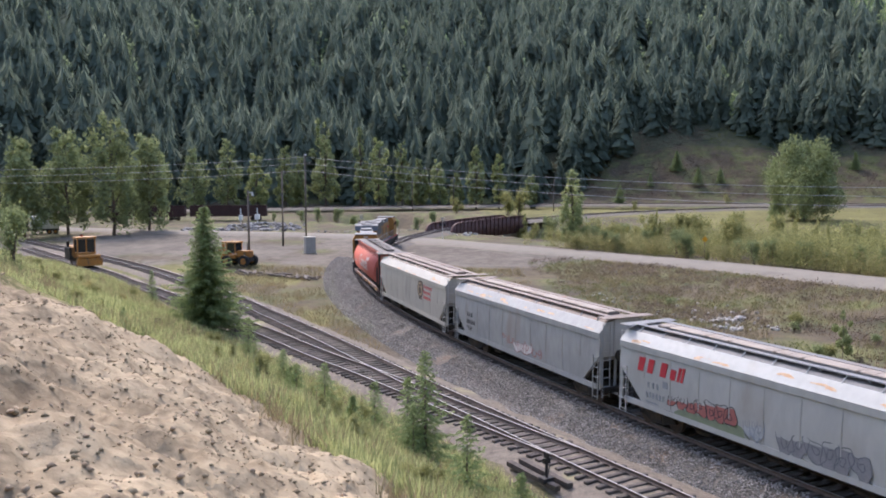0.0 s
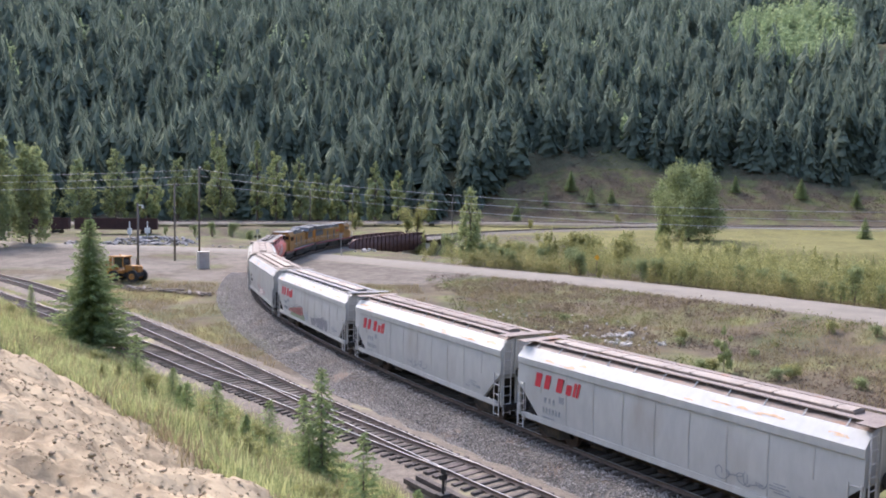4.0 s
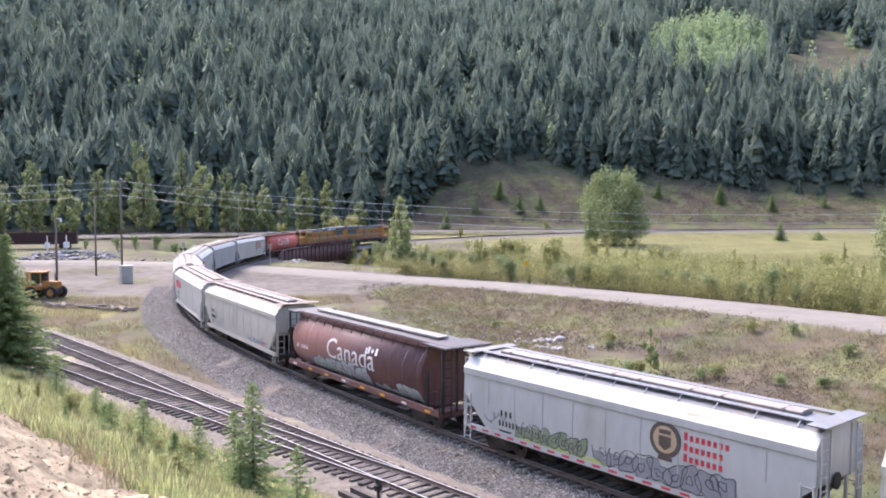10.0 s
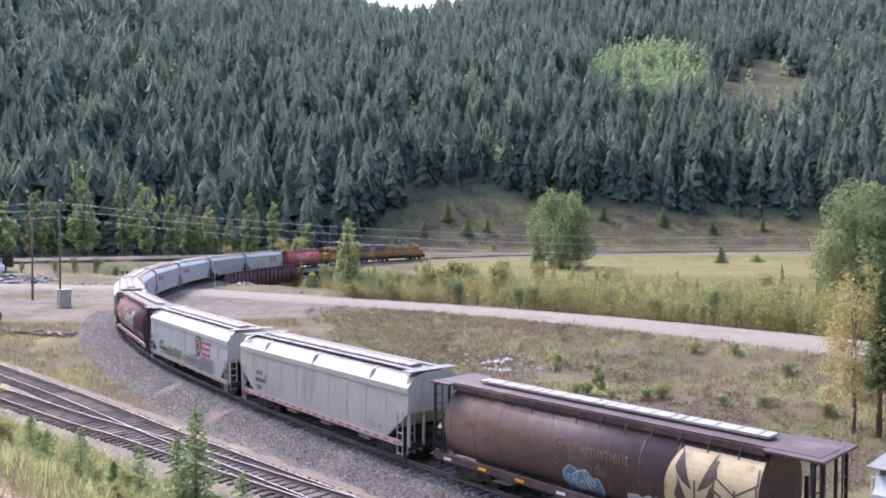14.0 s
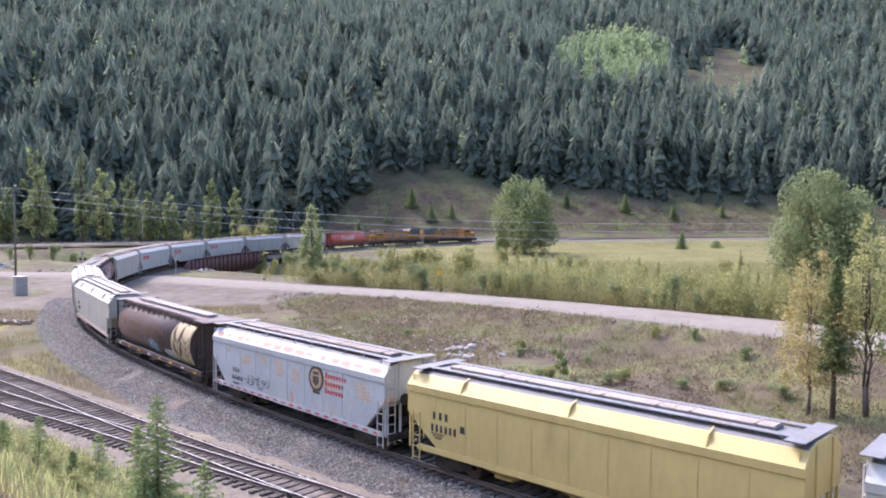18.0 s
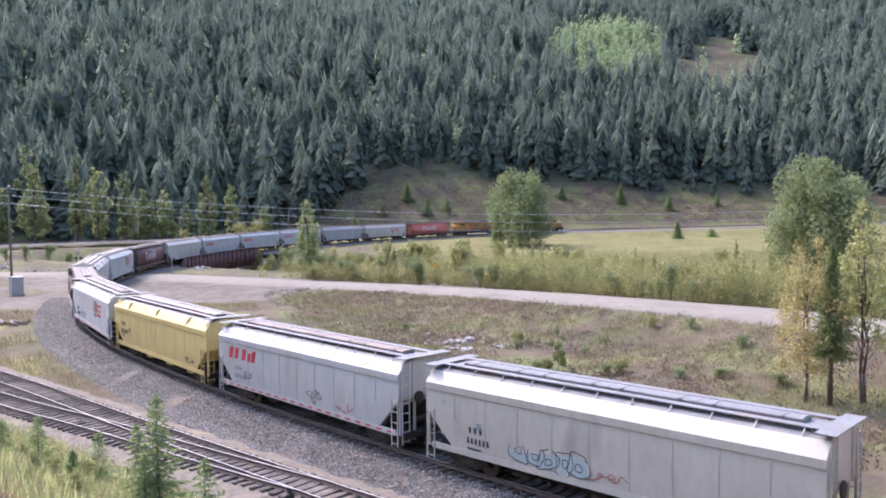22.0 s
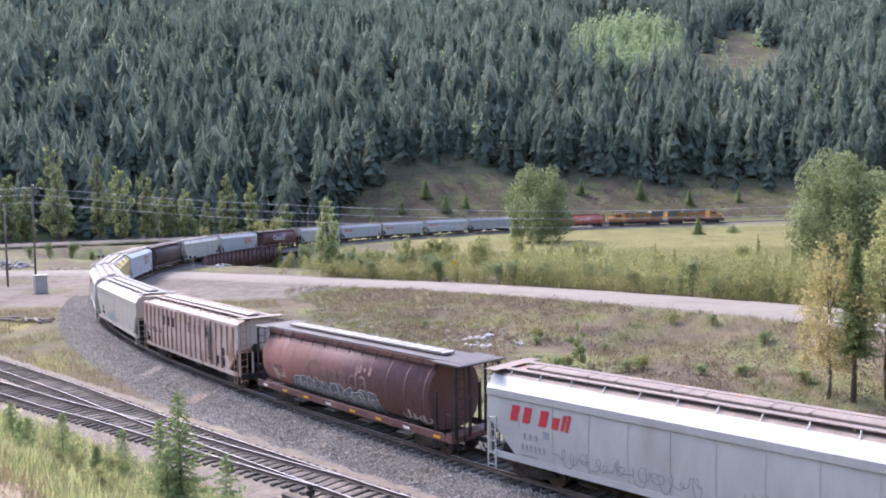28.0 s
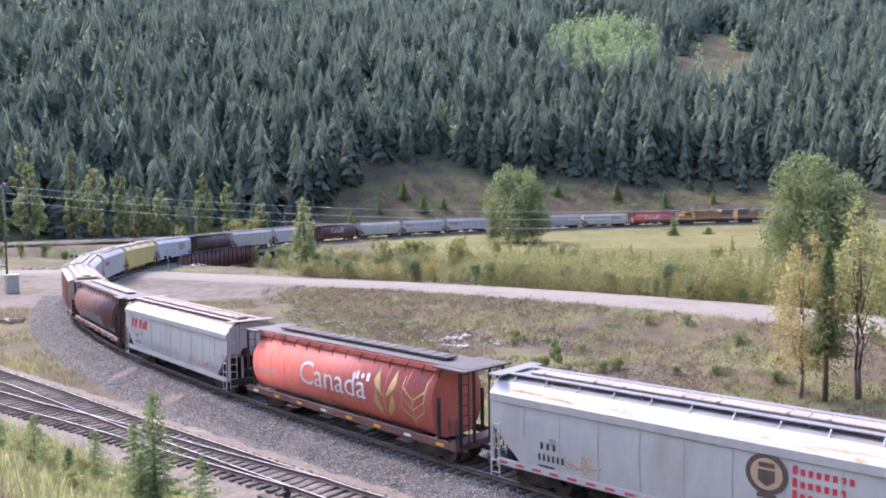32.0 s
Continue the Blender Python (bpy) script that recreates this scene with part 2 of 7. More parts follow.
    "inkbrick": mat("brick_red_spray", (0.40, 0.15, 0.13), (0.30, 0.11, 0.10), 0.4, 0.6, bump=0),
    "inkslate": mat("slate_spray", (0.15, 0.165, 0.18), (0.10, 0.11, 0.125), 0.4, 0.6, bump=0),
    "inkpale": mat("pale_teal_spray", (0.38, 0.45, 0.44), (0.30, 0.36, 0.36), 0.4, 0.6, bump=0),
    "inkolive": mat("olive_spray", (0.24, 0.28, 0.17), (0.17, 0.20, 0.14), 0.4, 0.6, bump=0),
    "inkash": mat("ash_grey_spray", (0.27, 0.265, 0.275), (0.20, 0.20, 0.21), 0.4, 0.6, bump=0),
    "inkfaded": mat("faded_lettering", (0.235, 0.16, 0.14), (0.16, 0.10, 0.09), 0.3, 0.7, bump=0),
    "oldwood": mat("bleached_wood", (0.21, 0.18, 0.15), (0.11, 0.092, 0.077), 0.5, 0.9, bump=0.4, vary=0.4),
    "streak": mat("rust_streak", (0.47, 0.27, 0.14), (0.58, 0.45, 0.32), 0.25, 0.8, bump=0),
    "bark": mat("bark", (0.16, 0.125, 0.10), (0.09, 0.07, 0.06), 0.3, 0.95, bump=0.6),
    "needles": leaf_mat("spruce_needles", (0.31, 0.37, 0.165), (0.21, 0.265, 0.12), 0.3, 0.5),
    # conifer green lifted and blued: distant haze is put into the colour
    "forest": leaf_mat("haze_tinted_conifer", (0.178, 0.215, 0.158), (0.128, 0.159, 0.117), 0.20, 0.5, size=38.0),
    # pale aspen green, raised further so the colour carries a patch of sunlight
    "aspen": leaf_mat("sun_brightened_pale_leaves", (0.41, 0.49, 0.27), (0.32, 0.39, 0.21), 0.25, 0.55),
    "cotton": leaf_mat("cottonwood_leaves", (0.29, 0.33, 0.16), (0.215, 0.25, 0.12), 0.2, 0.4),
    "willow": leaf_mat("willow_leaves", (0.34, 0.335, 0.14), (0.25, 0.255, 0.105), 0.35, 0.5),
    "poplar": leaf_mat("poplar_leaves", (0.35, 0.39, 0.18), (0.25, 0.29, 0.13), 0.3, 0.45),
    "autumn": leaf_mat("yellowing_leaves", (0.47, 0.39, 0.17), (0.36, 0.32, 0.14), 0.3, 0.45),
    "aspengold": leaf_mat("yellow_green_aspen_leaves", (0.44, 0.43, 0.18), (0.33, 0.34, 0.14), 0.3, 0.5),
    "brush": leaf_mat("brown_brush", (0.19, 0.145, 0.105), (0.13, 0.10, 0.075), 0.3, 0.2),
    "weed": leaf_mat("green_weeds", (0.17, 0.18, 0.06), (0.10, 0.12, 0.045), 0.4, 0.3),
    "grass": leaf_mat("grass_blades", (0.44, 0.46, 0.21), (0.32, 0.345, 0.15), 0.5, 0.45),
    "fieldgrass": leaf_mat("yellowing_field_growth", (0.36, 0.335, 0.15), (0.26, 0.245, 0.11), 0.35, 0.45),
    "drygrass": leaf_mat("dry_grass_blades", (0.34, 0.28, 0.16), (0.24, 0.195, 0.11), 0.3, 0.3),
}


def ground_mat():
    """The ground: grass, bare earth, gravel, dry scrub and forest floor, told apart by the sheet's own zones."""
    m = bpy.data.materials.new("ground_cover")
    m.use_nodes = True
    n, l = m.node_tree.nodes, m.node_tree.links
    bsdf = n["Principled BSDF"]
    co = n.new("ShaderNodeTexCoord")

    def noise_at(size, detail=6):
        t = n.new("ShaderNodeTexNoise")
        t.inputs["Scale"].default_value, t.inputs["Detail"].default_value = 1.0 / size, detail
        l.new(co.outputs["Object"], t.inputs["Vector"])
        return t.outputs["Fac"]

    big, mid, small = noise_at(11.0), noise_at(1.6), noise_at(0.22, 5)

    def two(a, b, fac, lo=0.4, hi=0.6):
        r = n.new("ShaderNodeValToRGB")
        r.color_ramp.elements[0].position, r.color_ramp.elements[1].position = lo, hi
        r.color_ramp.elements[0].color, r.color_ramp.elements[1].color = (*a, 1), (*b, 1)
        l.new(fac, r.inputs[0])
        return r.outputs[0]

    def mixed(fac, a, b):
        x = n.new("ShaderNodeMix")
        x.data_type = "RGBA"
        l.new(fac, x.inputs["Factor"])
        l.new(a, x.inputs["A"])
        l.new(b, x.inputs["B"])
        return x.outputs["Result"]

    def average(a, b, c):
        s1, s2 = n.new("ShaderNodeMath"), n.new("ShaderNodeMath")
        s1.operation, s2.operation = "ADD", "MULTIPLY_ADD"
        l.new(a, s1.inputs[0])
        l.new(b, s1.inputs[1])
        l.new(s1.outputs[0], s2.inputs[0])
        s2.inputs[1].default_value = 0.333
        s3 = n.new("ShaderNodeMath")
        s3.operation = "MULTIPLY"
        s3.inputs[1].default_value = 0.333
        l.new(c, s3.inputs[0])
        l.new(s3.outputs[0], s2.inputs[2])
        return s2.outputs[0]

    tex = average(big, mid, small)
    dry = two((0.066, 0.052, 0.037), (0.125, 0.099, 0.06), tex, 0.42, 0.58)
    weedy = two((0.068, 0.075, 0.033), (0.145, 0.143, 0.058), tex, 0.42, 0.58)
    patch = noise_at(7.0, 5)
    pr = n.new("ShaderNodeMapRange")
    pr.inputs["From Min"].default_value, pr.inputs["From Max"].default_value = 0.45, 0.60
    l.new(patch, pr.inputs["Value"])
    scrub = mixed(pr.outputs[0], dry, weedy)
    grass = two((0.098, 0.093, 0.033), (0.185, 0.166, 0.06), tex, 0.42, 0.6)
    earth = two((0.165, 0.122, 0.075), (0.37, 0.29, 0.185), tex, 0.42, 0.58)
    gravel = two((0.085, 0.071, 0.056), (0.165, 0.14, 0.113), tex, 0.42, 0.58)
    floor_ = two((0.045, 0.05, 0.03), (0.085, 0.085, 0.05), tex, 0.42, 0.58)
    colour = scrub
    for zone, c in (("zone_grass", grass), ("zone_gravel", gravel), ("zone_forest", floor_), ("zone_earth", earth)):
        a = n.new("ShaderNodeAttribute")
        a.attribute_name = zone
        s = n.new("ShaderNodeMath")
        s.operation = "ADD"
        l.new(a.outputs["Fac"], s.inputs[0])
        l.new(tex, s.inputs[1])
        r = n.new("ShaderNodeMapRange")
        r.inputs["From Min"].default_value, r.inputs["From Max"].default_value = 0.93, 1.08
        l.new(s.outputs[0], r.inputs["Value"])
        colour = mixed(r.outputs[0], colour, c)
    l.new(colour, bsdf.inputs["Base Color"])
    bsdf.inputs["Roughness"].default_value = 0.95
    bsdf.inputs["Specular IOR Level"].default_value = 0.15
    bp = n.new("ShaderNodeBump")
    bp.inputs["Strength"].default_value, bp.inputs["Distance"].default_value = 0.7, 0.25
    l.new(tex, bp.inputs["Height"])
    l.new(bp.outputs[0], bsdf.inputs["Normal"])
    return m


M["ground"] = ground_mat()
M["roofdark"] = mat("dark_hatch_cover", (0.095, 0.08, 0.075), (0.06, 0.052, 0.05), 0.6, 0.6, bump=0.1)


# ---- mesh helpers ----
def box(bm, c, s, rz=0.0, ry=0.0):
    m = Matrix.Translation(c) @ Matrix.Rotation(rz, 4, "Z") @ Matrix.Rotation(ry, 4, "Y") @ Matrix.Diagonal((*s, 1))
    return bmesh.ops.create_cube(bm, size=1, matrix=m)["verts"]


def tube(bm, p, q, r, n=8, r2=None):
    p, q = Vector(p), Vector(q)
    d = q - p
    m = Matrix.Translation((p + q) / 2) @ d.to_track_quat("Z", "Y").to_matrix().to_4x4()
    bmesh.ops.create_cone(bm, cap_ends=True, segments=n, radius1=r, radius2=r if r2 is None else r2, depth=d.length, matrix=m)


def prism(bm, outline, x0, x1, axis="x"):
    """Extrudes an outline of (y, z) along x, or of (x, z) along y."""
    rings = []
    for v in (x0, x1):
        rings.append([bm.verts.new((v, a, b) if axis == "x" else (a, v, b)) for a, b in outline])
    n = len(outline)
    for i in range(n):
        bm.faces.new((rings[0][i], rings[0][(i + 1) % n], rings[1][(i + 1) % n], rings[1][i]))
    bm.faces.new(rings[0][::-1])
    bm.faces.new(rings[1])


def loft(bm, rings):
    """Skins rings of as many points each, and caps both ends."""
    rs = [[bm.verts.new(p) for p in r] for r in rings]
    n = len(rs[0])
    for a, b in zip(rs, rs[1:]):
        for i in range(n):
            bm.faces.new((a[i], a[(i + 1) % n], b[(i + 1) % n], b[i]))
    bm.faces.new(rs[0][::-1])
    bm.faces.new(rs[-1])


def finish(bm, name, material, smooth=False):
    bmesh.ops.recalc_face_normals(bm, faces=bm.faces)
    me = bpy.data.meshes.new(name)
    bm.to_mesh(me)
    bm.free()
    if smooth:
        for poly in me.polygons:
            poly.use_smooth = True
    me.materials.append(material)
    return me


SHARED = {}


def part(name, build, material, parent, label="", key=None, at=None, smooth=False):
    """One mesh object under a thing; build(bm) draws it; the same key shares the mesh."""
    k = (key, material.name) if key else None
    me = SHARED.get(k) if k else None
    if me is None:
        bm = bmesh.new()
        build(bm)
        me = finish(bm, name, material, smooth)
        if k:
            SHARED[k] = me
    ob = new(name, me)
    ob.parent = parent
    if at is not None:
        ob.matrix_basis = at
    if label:
        ob["label"] = label
    return ob


def mesh_np(name, verts, faces, material, zones=None, smooth=False):
    """A mesh from arrays: verts n x 3, faces m x k."""
    me = bpy.data.meshes.new(name)
    verts, faces = np.asarray(verts, np.float32), np.asarray(faces, np.int32)
    k = faces.shape[1]
    me.vertices.add(len(verts))
    me.vertices.foreach_set("co", verts.ravel())
    me.loops.add(faces.size)
    me.loops.foreach_set("vertex_index", faces.ravel())
    me.polygons.add(len(faces))
    me.polygons.foreach_set("loop_start", np.arange(0, faces.size, k, dtype=np.int32))
    me.update(calc_edges=True)
    me.validate()
    for zone, values in (zones or {}).items():
        a = me.attributes.new(zone, "FLOAT", "POINT")
        a.data.foreach_set("value", np.asarray(values, np.float32))
    if smooth:
        me.polygons.foreach_set("use_smooth", np.ones(len(faces), bool))
    me.materials.append(material)
    return me


# ---- the lines: the main track's curve, the two sidings, the far leg, the road ----
CURVE_STEP = 30.0
CURVE = [-0.00307, -0.00342, -0.00337, -0.0074, -0.00728, -0.00691, -0.00745, -0.00689, -0.00713, -0.00763, -0.00739, -0.00619, -0.00443, -0.00258, -0.00073, 0.00112, 0.00297]
S = np.arange(-330.0, 700.0, 1.0)
bend = np.interp(S, np.arange(len(CURVE)) * CURVE_STEP, CURVE)
bend[S < 0] = -0.0025
bend[S > 480] = 0.0
heading = np.cumsum(bend)
start = int(330)
heading += 0.60045 - heading[start]
TX, TY = np.cumsum(-np.sin(heading)), np.cumsum(np.cos(heading))
TX += 32.366 - TX[start]
TY += -0.452 - TY[start]
SC = np.clip(S, 0, 470)
TZ = 0.0106 - 0.00093 * SC + 0.00198 * SC * SC / 100
TRACK = np.stack([TX, TY, TZ], 1)


def on_track(s):
    return Vector([float(np.interp(s, S, TRACK[:, i])) for i in range(3)])


def smooth_line(points, step=1.0):
    """A smooth line through a few points, one point a step."""
    p = np.array(points, float)
    p = np.vstack([2 * p[0] - p[1], p, 2 * p[-1] - p[-2]])
    out = []
    for i in range(1, len(p) - 2):
        n = max(2, int(np.linalg.norm(p[i + 1] - p[i]) / step))
        for t in np.arange(n) / n:
            a, b, c, d = p[i - 1], p[i], p[i + 1], p[i + 2]
            out.append(0.5 * (2 * b + (c - a) * t + (2 * a - 5 * b + 4 * c - d) * t * t + (3 * b - a - 3 * c + d) * t ** 3))
    out.append(p[-2])
    return np.array(out)


SIDING_A = smooth_line([(57, -48, -0.1), (33, -15, -0.1), (16.0, 13, -0.1), (8.7, 27.3, -0.1), (6.2, 31.6, -0.1), (3.9, 35.6, -0.1), (-0.35, 43.0, -0.1), (-3.45, 48.5, -0.1), (-8.15, 57.1, -0.1), (-13.95, 67.0, -0.1), (-21.05, 78.7, -0.1), (-32.9, 96.4, -0.1), (-44.95, 111.8, -0.1), (-75, 147, -0.1)])
SIDING_B = smooth_line([(5.25, 33.2, -0.106), (1.35, 38.8, -0.106), (-2.2, 44.1, -0.106), (-4.9, 48.0, -0.106), (-7.8, 51.9, -0.106), (-12.5, 58.9, -0.106), (-16.8, 64.8, -0.106), (-28.4, 81.0, -0.106), (-35.2, 90.0, -0.106), (-41.0, 98.2, -0.106), (-66, 130, -0.106)])
FAR_LEG = smooth_line([(-230, 175, 1.4), (-120, 226, 1.5), (-74, 240, 1.6), (-11, 263, 1.6), (50, 276, 1.8), (110, 268, 2.0), (160, 255, 2.4)], 2.0)
ROAD = smooth_line([(-230, 215, 0.3), (-120, 186, 0.1), (-60, 168, 0.0), (-30, 159, 0.0), (-8, 147.5, 0.05), (16, 123, 0.0), (34.7, 98.5, 0.4), (47.5, 64, 1.5), (52, 45, 1.8), (54, 15, 2.0), (52, -60, 2.0), (40, -200, 2.0)], 1.5)


def away(xy, line):
    """For many points: the distance to a line, its height there, and the side (left > 0)."""
    d, h, side = np.empty(len(xy)), np.empty(len(xy)), np.empty(len(xy))
    tang = np.gradient(line[:, :2], axis=0)
    for i in range(0, len(xy), 4000):
        q = xy[i:i + 4000]
        e = q[:, None, :] - line[None, :, :2]
        r = (e ** 2).sum(2)
        j = r.argmin(1)
        k = np.arange(len(q))
        d[i:i + 4000], h[i:i + 4000] = np.sqrt(r[k, j]), line[j, 2]
        side[i:i + 4000] = tang[j, 0] * e[k, j, 1] - tang[j, 1] * e[k, j, 0]
    return d, h, np.sign(side)


def ramp01(v, a, b):
    t = np.clip((v - a) / (b - a), 0, 1)
    return t * t * (3 - 2 * t)


def lumps(x, y, size, seed):
    """Smooth irregular unevenness, about -1 to 1."""
    table = np.random.RandomState(seed).uniform(-1, 1, (64, 64))
    out = np.zeros_like(x)
    for k, amp in ((1.0, 1.0), (2.3, 0.55)):
        a, b = x * k / size + 31.7 * seed, y * k / size + 17.3 * seed
        a, b = a * 0.94 - b * 0.34, a * 0.34 + b * 0.94
        i, j = np.floor(a).astype(int), np.floor(b).astype(int)
        f, g = a - i, b - j
        f, g = f * f * (3 - 2 * f), g * g * (3 - 2 * g)
        i0, i1, j0, j1 = i % 64, (i + 1) % 64, j % 64, (j + 1) % 64
        out += amp * ((table[i0, j0] * (1 - f) + table[i1, j0] * f) * (1 - g) + (table[i0, j1] * (1 - f) + table[i1, j1] * f) * g)
    return out


TRACK4 = TRACK[::3]
BRIDGE0, BRIDGE1 = 174.0, 213.0
CREEK = np.array([(-20, 226, 0), (6, 196, 0), (12, 187, 0), (22, 178, 0), (42, 162, 0), (75, 158, 0), (120, 150, 0), (190, 120, 0), (280, 60, 0)], float)
CREEK = smooth_line(CREEK, 2.0)


def terrain(x, y):
    """Heights and zones of the ground at many places."""
    xy = np.stack([x, y], 1)
    d, h, side = away(xy, TRACK4)
    r = np.hypot(x, y)
    az = np.degrees(np.arctan2(-x, y))
    z = -0.55 + 0.12 * lumps(x, y, 9, 1) + 0.10 * lumps(x, y, 3.1, 2)
    grass, gravel, forest, earth = (np.zeros_like(x) for _ in range(4))
    # the far valley floor rises gently to the main track's bed
    bed = ramp01(d, 22, 4)
    z = z * (1 - bed) + (h - 0.75) * bed
    far = ramp01(y, 170, 230)
    z += far * (1 - bed) * 0.5
    grass = np.maximum(grass, 0.6 * far * ramp01(x, -15, 25))
    # hay field inside the bend
    field = ramp01(side * -d, 7, 14) * ramp01(y, 60, 110) * ramp01(x, 45, 65)
    grass = np.maximum(grass, 0.7 * field)
    # bank up to the road, beyond the ditch
    rd, rh, rside = away(xy, ROAD)
    bank = ramp01(rd, 17, 4.2)
    z = z * (1 - bank) + (rh - 0.22) * bank
    gravel = np.maximum(gravel, ramp01(rd, 6.5, 4.0) * 0.8)
    # gravel yard left of the crossing
    yard = ramp01(x, 2, -8) * ramp01(y, 96, 112) * ramp01(y, 172, 160) * ramp01(x, -90, -70)
    z = z * (1 - yard) + (-0.3 + 0.05 * lumps(x, y, 8, 3)) * yard
    gravel = np.maximum(gravel, yard * (0.62 + 0.25 * lumps(x, y, 16, 4)))
    apron = ramp01(np.hypot((x - 6) / 1.1, y - 122), 24, 12)
    gravel = np.maximum(gravel, 0.85 * apron)
    # the creek under the bridge
    cd, _, _ = away(xy, CREEK)
    z -= 4.6 * ramp01(cd, 22, 9) * ramp01(rd, 4.5, 8)
    # the bank on which the camera stands, above the siding
    u = (x - 4.5) * -0.866 + (y - 28.5) * -0.5
    w = (x - 4.5) * -0.5 + (y - 28.5) * 0.866 + 22.4
    steep = 0.62 - 0.22 * ramp01(w, 22, 50) - 0.06 * ramp01(w, 55, 90)
    top = 9.8 - 2.0 * ramp01(w, 25, 70)
    hill = np.clip((u - 2.2) * steep, 0, None)
    hill = top - np.log1p(np.exp(np.clip((top - hill) * 1.6, -30, 30))) / 1.6
    hill = np.clip(hill, 0, None) * ramp01(w, 140, 80)
    rough = ramp01(hill, 0.2, 1.5)
    hill += rough * (0.19 * lumps(x, y, 1.9, 5) + 0.17 * lumps(x, y, 0.8, 6) + 0.085 * lumps(x, y, 0.34, 16) + 0.04 * lumps(x, y, 0.17, 17) + 0.3 * lumps(x, y, 9, 7))
    edge = 10.4 + 1.6 * ramp01(w, 20, 34) + 0.7 * lumps(x, y, 4, 8)
    z = np.where(hill > 0.05, np.maximum(z, hill - 0.4), z)
    earth = np.maximum(earth, ramp01(u, edge - 0.8, edge + 0.6) * ramp01(r + 2.0 * lumps(x, y, 5, 18), 28, 22))
    verge = ramp01(u, 0.2, 1.6) * ramp01(w, 150, 120)
    grass = np.maximum(grass, verge * 0.62)
    grass = np.maximum(grass, 0.66 * ramp01(d, 5, 8) * (side > 0) * (y < 110) * ramp01(y, 46, 62) * (0.75 + 0.5 * lumps(x, y, 7, 9)))
    gravel = np.maximum(gravel, 0.48 * ramp01(d, 8, 4) * (y < 120) + 0.40 * (side > 0) * ramp01(d, 14, 9) * ramp01(y, 62, 46))
    near_b = away(xy, SIDING_B)[0]
    near_a = away(xy, SIDING_A)[0]
    flat = ramp01(np.minimum(near_a, near_b), 3.4, 2.0)
    z = z * (1 - flat) - 0.62 * flat
    # grassy foot of the mountain and the mountain itself
    # how far behind the railway, seen from the valley
    back = r - np.interp(az, (-75, -48, -40, -30, -20, -10, 0, 10, 20, 35, 60), (400, 350, 322, 304, 290, 282, 274, 268, 262, 255, 250))
    nose = np.interp(az, (-50, -34, -26, -17, -12, -6, 0, 20), (13, 14, 17, 21, 16, 3, 1, 1))
    foot = ramp01(back, 8, 62)
    z += foot * nose * (1 + 0.10 * lumps(x, y, 30, 10)) * (back > 0)
    slope = np.clip(back - np.interp(az, (-50, -17, -6, 30), (60, 52, 30, 26)), 0, None)
    ridge = np.interp(az, (-90, -40, -24, -16, -13.2, -10, -4, 30, 90), (420, 330, 250, 182, 166, 182, 262, 380, 420))
    rise = slope * 0.47
    rise = ridge - np.log1p(np.exp(np.clip((ridge - rise) / 18, -30, 30))) * 18
    z += np.clip(rise, 0, None) + 5.0 * lumps(x, y, 140, 11) * ramp01(slope, 20, 150)
    forest = np.maximum(forest, ramp01(slope, 0, 10))
    grass = grass * (1 - 0.75 * ramp01(back, 4, 14)) + 0.26 * np.exp(-((az + 14) / 5) ** 2) * ramp01(back, 4, 20)
    slant = np.degrees(np.arctan2(z - 11.4, r))
    patch = ramp01(((az + 37.2) / 2.9) ** 2 + ((slant - 8.6) / 2.2) ** 2 + 0.4 * lumps(x, y, 14, 12), 1.2, 0.8) * (slope > 20)
    forest = forest * (1 - patch)
    gravel = np.maximum(gravel, 0.38 * patch)
    # hills all round, behind the camera too
    behind = ramp01(np.abs(az), 75, 110) * np.clip(r - 320, 0, None) * 0.3
    z += np.minimum(behind, 160)
    return z, {"zone_grass": grass, "zone_gravel": gravel, "zone_forest": forest, "zone_earth": earth}


def height(x, y):
    return float(terrain(np.array([float(x)]), np.array([float(y)]))[0][0])


def heights(pts):
    pts = np.asarray(pts, float)
    return terrain(pts[:, 0], pts[:, 1])[0]


angles = np.radians(np.concatenate([np.arange(-180, -64, 4), np.arange(-64, 42, 0.3), np.arange(42, 180, 4)]))
radii = 1.2 * 1.0185 ** np.arange(428)
AA, RR = np.meshgrid(angles, radii)
gx, gy = -np.sin(AA) * RR, np.cos(AA) * RR
gz, zones = terrain(gx.ravel(), gy.ravel())
na, nr = len(angles), len(radii)
idx = np.arange(na * nr).reshape(nr, na)
nxt = np.roll(idx, -1, axis=1)
quads = np.stack([idx[:-1].ravel(), nxt[:-1].ravel(), nxt[1:].ravel(), idx[1:].ravel()], 1)[:, ::-1]
gv = np.stack([gx.ravel(), gy.ravel(), gz], 1)
# close the sheet under the camera
gv = np.vstack([gv, [0.0, 0.0, gv[:na, 2].mean()]])
zones = {k: np.append(q, q[:na].mean()) for k, q in zones.items()}
i = np.arange(0, na, 2)
quads = np.vstack([quads, np.stack([np.full(len(i), na * nr), i, (i + 1) % na, (i + 2) % na], 1)])
ground = new("ground", mesh_np("ground", gv, quads, M["ground"], zones, True))
tagged(ground, "valley ground of grass, gravel, bare earth and forest floor", "ground", kind="structure")


# ---- railway tracks and road ----
def frames_of(line):
    t = np.gradient(line, axis=0)
    t /= np.linalg.norm(t, axis=1)[:, None]
    n = np.stack([-t[:, 1], t[:, 0], np.zeros(len(t))], 1)
    n /= np.linalg.norm(n, axis=1)[:, None]
    return t, n


def sweep(line, profile, closed=True):
    """Sweeps a profile of (left, up) along a line."""
    _, n = frames_of(line)
    k = len(profile)
